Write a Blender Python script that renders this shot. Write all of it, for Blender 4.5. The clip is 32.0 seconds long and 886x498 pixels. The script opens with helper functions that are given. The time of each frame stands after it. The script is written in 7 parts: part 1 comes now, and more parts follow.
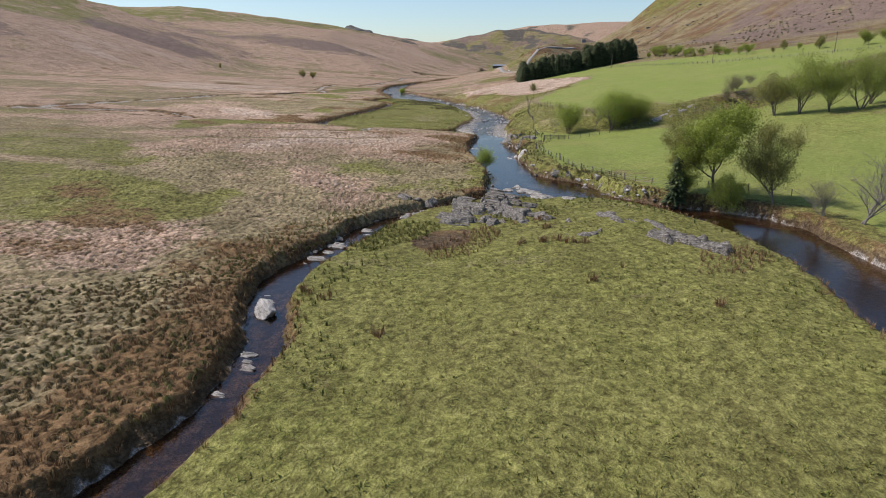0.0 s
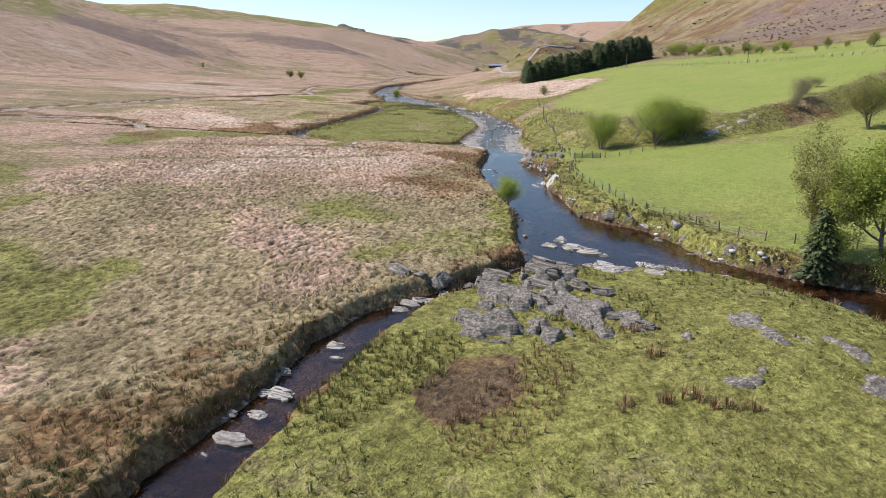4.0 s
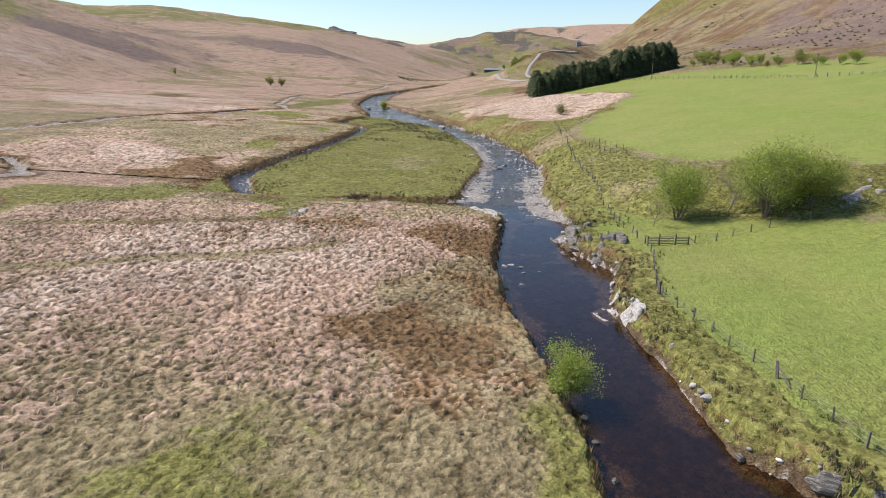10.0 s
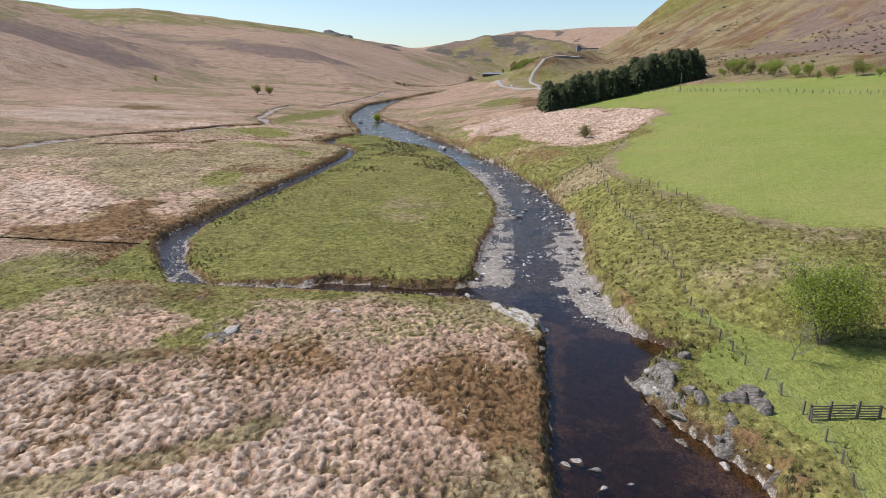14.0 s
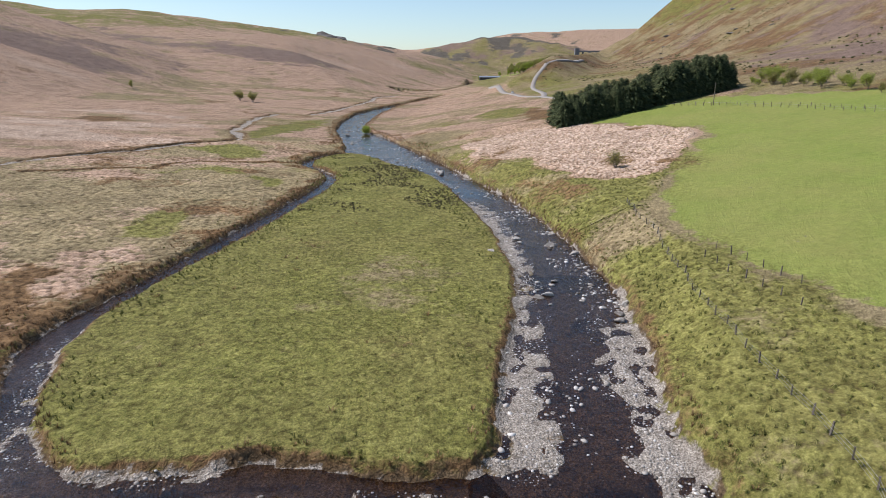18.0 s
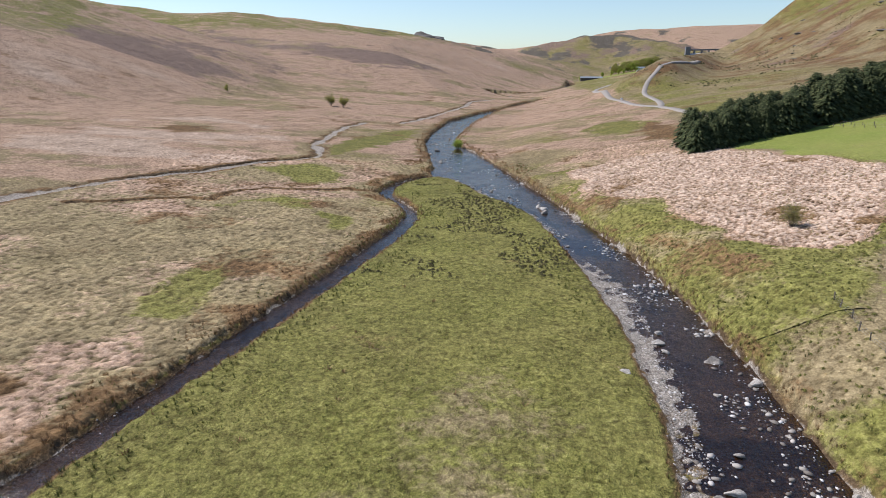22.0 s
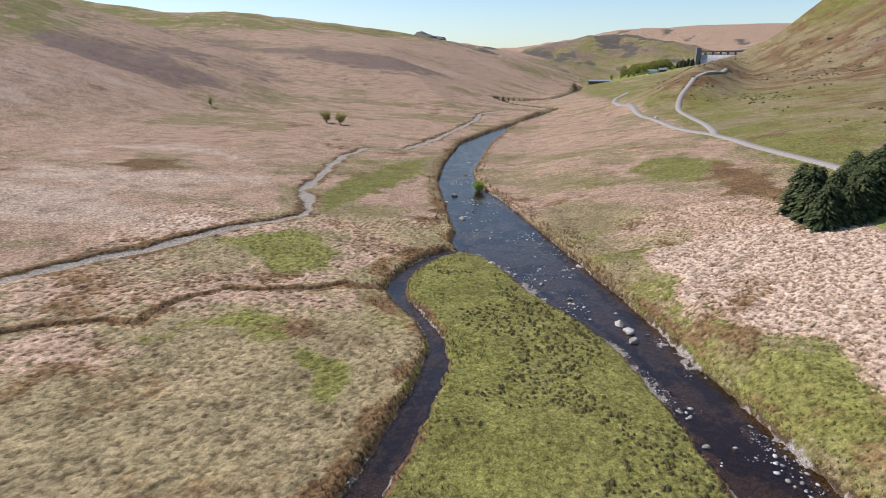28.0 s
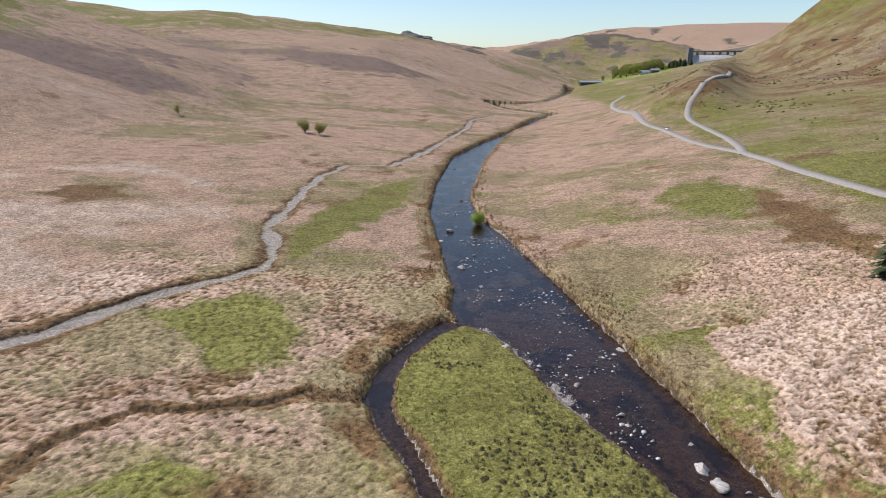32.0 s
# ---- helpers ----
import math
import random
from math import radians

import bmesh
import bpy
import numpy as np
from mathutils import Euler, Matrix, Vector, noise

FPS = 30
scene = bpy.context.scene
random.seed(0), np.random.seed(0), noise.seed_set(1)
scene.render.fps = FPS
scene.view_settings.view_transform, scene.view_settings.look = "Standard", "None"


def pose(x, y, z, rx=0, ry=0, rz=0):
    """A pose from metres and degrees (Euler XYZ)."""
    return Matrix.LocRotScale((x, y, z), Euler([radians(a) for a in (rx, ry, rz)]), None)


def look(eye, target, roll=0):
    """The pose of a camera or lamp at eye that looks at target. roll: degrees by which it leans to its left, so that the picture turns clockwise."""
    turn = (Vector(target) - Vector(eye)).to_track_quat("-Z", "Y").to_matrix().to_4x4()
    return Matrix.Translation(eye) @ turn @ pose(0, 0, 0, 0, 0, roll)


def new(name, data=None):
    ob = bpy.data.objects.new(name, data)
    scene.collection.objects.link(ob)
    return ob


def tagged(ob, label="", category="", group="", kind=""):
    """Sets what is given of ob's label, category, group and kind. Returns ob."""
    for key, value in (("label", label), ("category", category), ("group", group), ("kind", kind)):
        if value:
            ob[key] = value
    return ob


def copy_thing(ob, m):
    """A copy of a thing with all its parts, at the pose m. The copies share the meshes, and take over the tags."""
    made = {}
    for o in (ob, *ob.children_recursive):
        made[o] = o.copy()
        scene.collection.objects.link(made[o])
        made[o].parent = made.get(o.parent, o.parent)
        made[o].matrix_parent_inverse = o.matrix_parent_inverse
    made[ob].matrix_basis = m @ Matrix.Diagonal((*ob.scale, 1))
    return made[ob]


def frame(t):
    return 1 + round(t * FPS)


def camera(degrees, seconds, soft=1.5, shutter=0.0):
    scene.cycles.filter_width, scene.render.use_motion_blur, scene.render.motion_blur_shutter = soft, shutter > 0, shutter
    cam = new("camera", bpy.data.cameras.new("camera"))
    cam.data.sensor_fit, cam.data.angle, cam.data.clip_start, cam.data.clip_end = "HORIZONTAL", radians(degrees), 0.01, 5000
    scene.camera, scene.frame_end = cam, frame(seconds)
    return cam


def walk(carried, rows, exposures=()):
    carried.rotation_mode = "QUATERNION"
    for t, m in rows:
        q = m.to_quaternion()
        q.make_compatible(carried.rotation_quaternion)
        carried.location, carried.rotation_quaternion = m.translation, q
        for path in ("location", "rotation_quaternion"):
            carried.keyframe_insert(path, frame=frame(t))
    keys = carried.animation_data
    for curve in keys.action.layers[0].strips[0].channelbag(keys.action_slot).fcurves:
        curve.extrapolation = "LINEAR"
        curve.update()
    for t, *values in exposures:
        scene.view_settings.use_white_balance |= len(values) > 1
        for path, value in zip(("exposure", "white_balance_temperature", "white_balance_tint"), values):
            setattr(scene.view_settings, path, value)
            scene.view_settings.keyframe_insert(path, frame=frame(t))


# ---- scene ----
cam = camera(71.3, 32.0, 0.9)
PATH = [
    (0, (0.369, 1.156, 23.474), (0.352, 3.073, 22.904), 0.0),
    (0.5, (-0.136, 6.043, 23.363), (-0.152, 7.96, 22.794), 0.0),
    (1, (-0.554, 11.001, 23.259), (-0.57, 12.918, 22.689), 0.0),
    (1.5, (-0.974, 15.961, 23.204), (-0.989, 17.878, 22.635), 0.0),
    (2, (-1.422, 20.886, 23.213), (-1.434, 22.803, 22.643), 0.0),
    (2.5, (-1.87, 25.764, 23.246), (-1.878, 27.681, 22.675), 0.1),
    (3, (-2.24, 30.674, 23.264), (-2.242, 32.591, 22.693), 0.1),
    (3.5, (-2.486, 35.614, 23.283), (-2.485, 37.53, 22.712), 0.1),
    (5.5, (-2.422, 54.092, 24.212), (-2.412, 56.01, 23.643), 0.2),
    (6, (-2.127, 58.671, 24.515), (-2.116, 60.588, 23.946), 0.2),
    (6.5, (-1.945, 63.371, 24.818), (-1.933, 65.288, 24.249), 0.2),
    (7, (-1.884, 68.238, 25.106), (-1.871, 70.155, 24.537), 0.2),
    (7.5, (-1.906, 73.235, 25.418), (-1.891, 75.152, 24.849), 0.2),
    (8, (-1.928, 78.306, 25.805), (-1.912, 80.224, 25.238), 0.2),
    (8.5, (-1.963, 83.39, 26.214), (-1.945, 85.308, 25.648), 0.2),
    (9, (-2.077, 88.463, 26.61), (-2.058, 90.382, 26.045), 0.2),
    (9.5, (-2.216, 93.539, 27.005), (-2.195, 95.458, 26.441), 0.2),
    (10, (-2.345, 98.618, 27.398), (-2.323, 100.537, 26.834), 0.2),
    (10.5, (-2.462, 103.7, 27.792), (-2.44, 105.619, 27.228), 0.2),
    (11, (-2.617, 108.785, 28.185), (-2.593, 110.705, 27.623), 0.2),
    (11.5, (-2.828, 113.874, 28.575), (-2.802, 115.794, 28.015), 0.2),
    (12, (-3.001, 118.966, 28.953), (-2.973, 120.886, 28.394), 0.2),
    (12.5, (-3.114, 124.047, 29.34), (-3.087, 125.967, 28.782), 0.1),
    (13, (-3.167, 129.156, 29.837), (-3.138, 131.076, 29.279), 0.1),
    (13.5, (-3.197, 134.331, 30.413), (-3.167, 136.252, 29.856), 0.1),
    (14, (-3.24, 139.561, 30.938), (-3.21, 141.482, 30.382), 0.1),
    (14.5, (-3.284, 144.799, 31.341), (-3.254, 146.72, 30.786), 0.2),
    (16.5, (-3.492, 164.673, 32.473), (-3.452, 166.595, 31.921), 0.1),
    (17, (-3.424, 169.519, 32.913), (-3.382, 171.441, 32.362), 0.2),
    (17.5, (-3.346, 174.369, 33.358), (-3.302, 176.291, 32.806), 0.2),
    (18, (-3.203, 179.224, 33.849), (-3.158, 181.146, 33.298), 0.2),
    (18.5, (-3.02, 184.083, 34.404), (-2.984, 186.005, 33.853), 0.1),
    (19, (-2.835, 188.944, 35.004), (-2.825, 190.866, 34.452), 0.1),
    (19.5, (-2.782, 193.819, 35.577), (-2.828, 195.74, 35.025), 0.2),
    (20, (-2.964, 198.672, 36.082), (-3.076, 200.59, 35.528), 0.2),
    (20.5, (-3.33, 203.467, 36.551), (-3.496, 205.381, 35.995), 0.1),
    (21, (-3.899, 208.209, 37.038), (-4.102, 210.119, 36.482), 0.1),
    (21.5, (-4.642, 212.929, 37.609), (-4.869, 214.837, 37.053), 0.1),
    (22, (-5.497, 217.679, 38.292), (-5.742, 219.584, 37.736), 0.1),
    (22.5, (-6.394, 222.412, 39.077), (-6.65, 224.316, 38.52), 0.1),
    (23, (-7.364, 227.127, 39.94), (-7.629, 229.029, 39.382), 0.1),
    (23.5, (-8.45, 231.835, 40.757), (-8.721, 233.737, 40.199), 0.1),
    (24, (-9.672, 236.562, 41.434), (-9.946, 238.463, 40.877), 0.1),
    (24.5, (-11.041, 241.312, 42.106), (-11.318, 243.213, 41.549), 0.1),
    (25, (-12.546, 246.063, 43.01), (-12.826, 247.963, 42.453), 0.1),
    (25.5, (-14.064, 250.877, 43.97), (-14.345, 252.777, 43.412), 0.1),
    (27.5, (-19.811, 271.181, 48.535), (-20.062, 273.084, 47.972), 0.2),
    (28, (-20.903, 276.418, 49.319), (-21.143, 278.321, 48.755), 0.2),
    (28.5, (-21.894, 281.669, 49.996), (-22.124, 283.574, 49.432), 0.2),
    (29, (-22.819, 286.781, 50.495), (-23.041, 288.687, 49.931), 0.2),
    (29.5, (-23.725, 291.818, 50.96), (-23.942, 293.724, 50.396), 0.2),
    (30, (-24.632, 296.854, 51.449), (-24.844, 298.76, 50.884), 0.2),
    (30.5, (-25.53, 301.91, 51.936), (-25.739, 303.817, 51.37), 0.2),
    (31, (-26.42, 306.974, 52.419), (-26.625, 308.881, 51.853), 0.2),
    (31.5, (-27.3, 312.044, 52.9), (-27.502, 313.951, 52.332), 0.2),
    (32, (-28.173, 317.119, 53.378), (-28.372, 319.026, 52.81), 0.2),
]
walk(cam, [(t, look(eye, target, roll)) for t, eye, target, roll in PATH], [(0, 0.2), (1, 0.36), (2, 0.58), (6, 0.62), (9, 0.57), (13, 0.41), (19, 0.31), (25, 0.36), (32, 0.36)])

# ---- daylight: high spring sun from the west side, clear pale sky ----
SUN_FROM = Vector((-0.78, 0.22, 0.98)).normalized()
world = bpy.data.worlds.new("sky")
scene.world = world
world.use_nodes = True
wn = world.node_tree.nodes
sky = wn.new("ShaderNodeTexSky")
sky.sky_type = "NISHITA"
sky.sun_disc = False
sky.sun_elevation = math.asin(SUN_FROM.z)
sky.sun_rotation = math.atan2(SUN_FROM.x, SUN_FROM.y)
sky.altitude, sky.air_density, sky.dust_density, sky.ozone_density = 250, 1.0, 0.7, 3.5
wn["Background"].inputs["Strength"].default_value = 0.12
world.node_tree.links.new(sky.outputs[0], wn["Background"].inputs["Color"])
sun_data = bpy.data.lights.new("sun", "SUN")
sun_data.energy, sun_data.angle, sun_data.color = 4.0, radians(0.55), (1.0, 0.922, 0.9)
sun = new("sun", sun_data)
sun.matrix_world = look(SUN_FROM * 400, (0, 0, 0))


# ---- materials ----
def material(name):
    m = bpy.data.materials.new(name)
    m.use_nodes = True
    nt = m.node_tree
    return m, nt, nt.nodes, nt.nodes["Principled BSDF"]


def link(nt, a, b):
    nt.links.new(a, b)


def noise_tex(nt, scale, detail=4.0, rough=0.6, vector=None, stretch=None):
    n = nt.nodes.new("ShaderNodeTexNoise")
    n.inputs["Scale"].default_value, n.inputs["Detail"].default_value, n.inputs["Roughness"].default_value = scale, detail, rough
    if vector is not None:
        if stretch:
            mp = nt.nodes.new("ShaderNodeMapping")
            mp.inputs["Scale"].default_value = stretch
            link(nt, vector, mp.inputs["Vector"])
            vector = mp.outputs[0]
        link(nt, vector, n.inputs["Vector"])
    return n.outputs["Fac"]


def ramp(nt, fac, stops):
    r = nt.nodes.new("ShaderNodeValToRGB")
    while len(r.color_ramp.elements) < len(stops):
        r.color_ramp.elements.new(0.5)
    for e, (p, c) in zip(r.color_ramp.elements, stops):
        e.position = p
        e.color = (*c, 1) if not isinstance(c, float) else (c, c, c, 1)
    link(nt, fac, r.inputs["Fac"])
    return r.outputs["Color"]


def blend(nt, fac, a, b, kind="MIX"):
    n = nt.nodes.new("ShaderNodeMix")
    n.data_type, n.blend_type = "RGBA", kind
    for value, socket in ((fac, n.inputs["Factor"]), (a, n.inputs["A"]), (b, n.inputs["B"])):
        if isinstance(value, (int, float)):
            socket.default_value = value
        elif isinstance(value, tuple):
            socket.default_value = (*value, 1)
        else:
            link(nt, value, socket)
    return n.outputs["Result"]


def calc(nt, op, a, b=0.0, c=0.0):
    n = nt.nodes.new("ShaderNodeMath")
    n.operation = op
    for value, socket in zip((a, b, c), n.inputs):
        if isinstance(value, (int, float)):
            socket.default_value = value
        else:
            link(nt, value, socket)
    return n.outputs[0]


def bump(nt, bsdf, height, strength, distance=0.1):
    b = nt.nodes.new("ShaderNodeBump")
    b.inputs["Strength"].default_value, b.inputs["Distance"].default_value = strength, distance
    link(nt, height, b.inputs["Height"])
    link(nt, b.outputs[0], bsdf.inputs["Normal"])


def position(nt):
    return nt.nodes.new("ShaderNodeNewGeometry").outputs["Position"]


def attribute(nt, name):
    a = nt.nodes.new("ShaderNodeAttribute")
    a.attribute_name = name
    s = nt.nodes.new("ShaderNodeSeparateColor")
    link(nt, a.outputs["Color"], s.inputs[0])
    return (*s.outputs[:3], a.outputs["Alpha"])


def ground_material():
    m, nt, nodes, bsdf = material("moor_grass")
    pos = position(nt)
    straw, brown, green, field = attribute(nt, "cover_a")
    heath, gravel, soil, rock = attribute(nt, "cover_b")
    big = noise_tex(nt, 0.05, 4, 0.6, pos)
    mid = noise_tex(nt, 0.6, 5, 0.65, pos)
    coarse = noise_tex(nt, 0.035, 8, 0.72, pos, (0.75, 0.9, 2.0))
    fine = calc(nt, "ADD", calc(nt, "MULTIPLY", noise_tex(nt, 3.2, 5, 0.75, pos), 0.6), calc(nt, "MULTIPLY", noise_tex(nt, 0.55, 6, 0.75, pos, (1.0, 1.0, 1.5)), 0.4))
    grain = noise_tex(nt, 16.0, 2, 0.7, pos)

    def edge(mask, soft=0.22):
        v = calc(nt, "ADD", mask, calc(nt, "MULTIPLY", calc(nt, "SUBTRACT", mid, 0.5), 0.75))
        v = calc(nt, "ADD", v, calc(nt, "MULTIPLY", calc(nt, "SUBTRACT", fine, 0.5), 0.5))
        v = calc(nt, "ADD", v, calc(nt, "MULTIPLY", calc(nt, "SUBTRACT", coarse, 0.5), 2.2))
        r = nt.nodes.new("ShaderNodeMapRange")
        r.interpolation_type = "SMOOTHSTEP"
        link(nt, v, r.inputs["Value"])
        r.inputs["From Min"].default_value, r.inputs["From Max"].default_value = 0.5 - soft, 0.5 + soft
        return r.outputs[0]

    rough = ramp(nt, fine, [(0.3, (0.17, 0.132, 0.078)), (0.5, (0.31, 0.245, 0.148)), (0.72, (0.47, 0.385, 0.25))])
    rough = blend(nt, big, rough, ramp(nt, fine, [(0.3, (0.15, 0.128, 0.06)), (0.7, (0.39, 0.33, 0.18))]))
    straw_c = ramp(nt, fine, [(0.3, (0.23, 0.147, 0.096)), (0.48, (0.42, 0.296, 0.212)), (0.7, (0.59, 0.448, 0.34))])
    straw_c = blend(nt, ramp(nt, straw, [(0.84, 0.0), (0.97, 1.0)]), straw_c, ramp(nt, fine, [(0.3, (0.33, 0.245, 0.18)), (0.5, (0.50, 0.39, 0.305)), (0.7, (0.64, 0.53, 0.43))]))
    brown_c = ramp(nt, fine, [(0.3, (0.09, 0.054, 0.027)), (0.55, (0.22, 0.138, 0.068)), (0.75, (0.36, 0.25, 0.135))])
    green_c = ramp(nt, fine, [(0.33, (0.075, 0.085, 0.02)), (0.5, (0.195, 0.198, 0.053)), (0.68, (0.35, 0.338, 0.125))])
    green_c = blend(nt, ramp(nt, coarse, [(0.4, 0.0), (0.65, 1.0)]), green_c, ramp(nt, fine, [(0.34, (0.11, 0.105, 0.032)), (0.68, (0.33, 0.31, 0.105))]))
    field_c = ramp(nt, fine, [(0.3, (0.175, 0.23, 0.042)), (0.7, (0.275, 0.33, 0.082))])
    field_c = blend(nt, ramp(nt, coarse, [(0.38, 0.0), (0.7, 0.75)]), field_c, (0.30, 0.285, 0.095))
    heath_c = ramp(nt, fine, [(0.3, (0.10, 0.074, 0.062)), (0.7, (0.37, 0.272, 0.222))])
    gravel_c = ramp(nt, noise_tex(nt, 5.0, 3, 0.85, pos), [(0.34, (0.10, 0.084, 0.064)), (0.5, (0.33, 0.295, 0.25)), (0.66, (0.60, 0.56, 0.50))])
    soil_c = ramp(nt, fine, [(0.3, (0.055, 0.038, 0.023)), (0.7, (0.20, 0.142, 0.082))])
    rock_c = ramp(nt, fine, [(0.3, (0.06, 0.055, 0.046)), (0.7, (0.20, 0.182, 0.15))])
    col = rough
    for mask, c, s in ((green, green_c, 0.2), (straw, straw_c, 0.14), (brown, brown_c, 0.18), (heath, heath_c, 0.14), (field, field_c, 0.12), (soil, soil_c, 0.15), (rock, rock_c, 0.12), (gravel, gravel_c, 0.12)):
        col = blend(nt, edge(mask, s), col, c)
    # clumps with darker gaps, dead litter plus painted shade, and mottling between them
    warp = nodes.new("ShaderNodeVectorMath")
    warp.operation = "ADD"
    wob = nodes.new("ShaderNodeTexNoise")
    wob.inputs["Scale"].default_value, wob.inputs["Detail"].default_value = 1.1, 3
    link(nt, pos, wob.inputs["Vector"])
    link(nt, pos, warp.inputs[0])
    link(nt, wob.outputs["Color"], warp.inputs[1])
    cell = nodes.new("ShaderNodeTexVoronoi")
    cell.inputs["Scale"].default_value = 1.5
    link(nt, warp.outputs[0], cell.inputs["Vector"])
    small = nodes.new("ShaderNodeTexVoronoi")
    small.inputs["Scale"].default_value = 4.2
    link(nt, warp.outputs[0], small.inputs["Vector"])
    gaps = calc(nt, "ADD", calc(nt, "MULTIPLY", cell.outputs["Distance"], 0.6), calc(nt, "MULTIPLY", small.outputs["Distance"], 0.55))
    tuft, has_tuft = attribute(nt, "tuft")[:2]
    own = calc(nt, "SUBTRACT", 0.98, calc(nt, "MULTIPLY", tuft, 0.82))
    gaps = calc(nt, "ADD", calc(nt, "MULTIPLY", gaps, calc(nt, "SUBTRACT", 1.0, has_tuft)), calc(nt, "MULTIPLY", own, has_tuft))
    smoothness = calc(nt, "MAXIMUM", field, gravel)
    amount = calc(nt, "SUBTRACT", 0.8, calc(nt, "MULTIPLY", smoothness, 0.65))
    # colour multiplied: clump tops lifted, gaps dropped as if less light reached them
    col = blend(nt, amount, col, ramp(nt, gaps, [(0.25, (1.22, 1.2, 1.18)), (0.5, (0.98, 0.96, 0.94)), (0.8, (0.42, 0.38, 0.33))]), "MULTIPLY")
    mott = noise_tex(nt, 0.11, 10, 0.74, pos)
    col = blend(nt, calc(nt, "MULTIPLY", amount, calc(nt, "SUBTRACT", 0.9, calc(nt, "MULTIPLY", green, 0.45))), col, ramp(nt, mott, [(0.34, (0.46, 0.43, 0.38)), (0.48, (0.95, 0.95, 0.93)), (0.64, (1.35, 1.33, 1.28))]), "MULTIPLY")
    speck = noise_tex(nt, 0.85, 9, 0.82, pos, (1.0, 1.0, 1.6))
    col = blend(nt, calc(nt, "SUBTRACT", 0.85, calc(nt, "MULTIPLY", field, 0.6)), col, ramp(nt, speck, [(0.38, (0.5, 0.47, 0.43)), (0.5, (1.0, 1.0, 1.0)), (0.62, (1.42, 1.42, 1.40))]), "MULTIPLY")
    col = blend(nt, 0.35, col, ramp(nt, grain, [(0.3, (0.5, 0.5, 0.5)), (0.7, (1.25, 1.25, 1.25))]), "MULTIPLY")
    link(nt, col, bsdf.inputs["Base Color"])
    bsdf.inputs["Roughness"].default_value = 0.95
    bsdf.inputs["Specular IOR Level"].default_value = 0.15
    mid = calc(nt, "SUBTRACT", mid, calc(nt, "MULTIPLY", gaps, 0.7))
    height = calc(nt, "ADD", calc(nt, "MULTIPLY", mid, 1.2), calc(nt, "ADD", calc(nt, "MULTIPLY", fine, 0.6), calc(nt, "MULTIPLY", grain, 0.15)))
    bump(nt, bsdf, height, 0.75, 0.5)
    return m


def water_material():
    m, nt, nodes, bsdf = material("peaty_river_water")
    pos = position(nt)
    out = nodes["Material Output"]
    nodes.remove(bsdf)
    glossy = nodes.new("ShaderNodeBsdfGlossy")
    glossy.inputs["Roughness"].default_value = 0.09
    clear = nodes.new("ShaderNodeBsdfTransparent")
    clear.inputs["Color"].default_value = (0.62, 0.45, 0.295, 1)
    peat = nodes.new("ShaderNodeBsdfDiffuse")
    peat.inputs["Color"].default_value = (0.012, 0.008, 0.006, 1)
    body = nodes.new("ShaderNodeMixShader")
    body.inputs[0].default_value = 0.22
    link(nt, clear.outputs[0], body.inputs[1])
    link(nt, peat.outputs[0], body.inputs[2])
    mix = nodes.new("ShaderNodeMixShader")
    fres = nodes.new("ShaderNodeFresnel")
    fres.inputs["IOR"].default_value = 1.52
    link(nt, fres.outputs[0], mix.inputs[0])
    link(nt, body.outputs[0], mix.inputs[1])
    link(nt, glossy.outputs[0], mix.inputs[2])
    link(nt, mix.outputs[0], out.inputs["Surface"])
    ripple, = attribute(nt, "ripple")[:1]
    small = noise_tex(nt, 3.2, 3, 0.6, pos)
    wave = noise_tex(nt, 0.9, 2, 0.5, pos)
    b = nodes.new("ShaderNodeBump")
    b.inputs["Distance"].default_value = 0.06
    link(nt, calc(nt, "ADD", calc(nt, "MULTIPLY", ripple, 1.4), 0.10), b.inputs["Strength"])
    link(nt, calc(nt, "ADD", small, wave), b.inputs["Height"])
    for n in (glossy, fres):
        link(nt, b.outputs[0], n.inputs["Normal"])
    return m

# ---- plain number fields: noise, channels, heights, cover ----
LATTICE = np.random.default_rng(4).uniform(-1, 1, 512 * 512)


def vnoise(x, y, seed=0):
    x, y = np.asarray(x, float), np.asarray(y, float)
    xi, yi = np.floor(x), np.floor(y)
    fx, fy = x - xi, y - yi
    fx, fy = fx * fx * (3 - 2 * fx), fy * fy * (3 - 2 * fy)

    s = int(seed)
    a0, b0 = xi.astype(np.int64) + 37 * s, (yi.astype(np.int64) + 101 * s) << 9
    a1, b1, low, high = (a0 + 1) & 511, (b0 + 512) & 261632, a0 & 511, b0 & 261632
    lo, l1 = LATTICE[high + low], LATTICE[high + a1]
    hi, h1 = LATTICE[b1 + low], LATTICE[b1 + a1]
    lo = lo + (l1 - lo) * fx
    return lo + (hi + (h1 - hi) * fx - lo) * fy


def fbm(x, y, size, octaves=4, seed=0):
    total, amp = np.zeros_like(x, dtype=float), 1.0
    for k in range(octaves):
        total += amp * vnoise(x / size + 17.3 * k, y / size - 9.1 * k, seed + k)
        size, amp = size / 2.03, amp * 0.5
    return total


def smooth(a, b, v):
    t = np.clip((v - a) / (b - a), 0, 1)
    return t * t * (3 - 2 * t)


def soft_max(a, b, k):
    m = np.maximum(a, b)
    return m + k * np.log(np.exp((a - m) / k) + np.exp((b - m) / k))


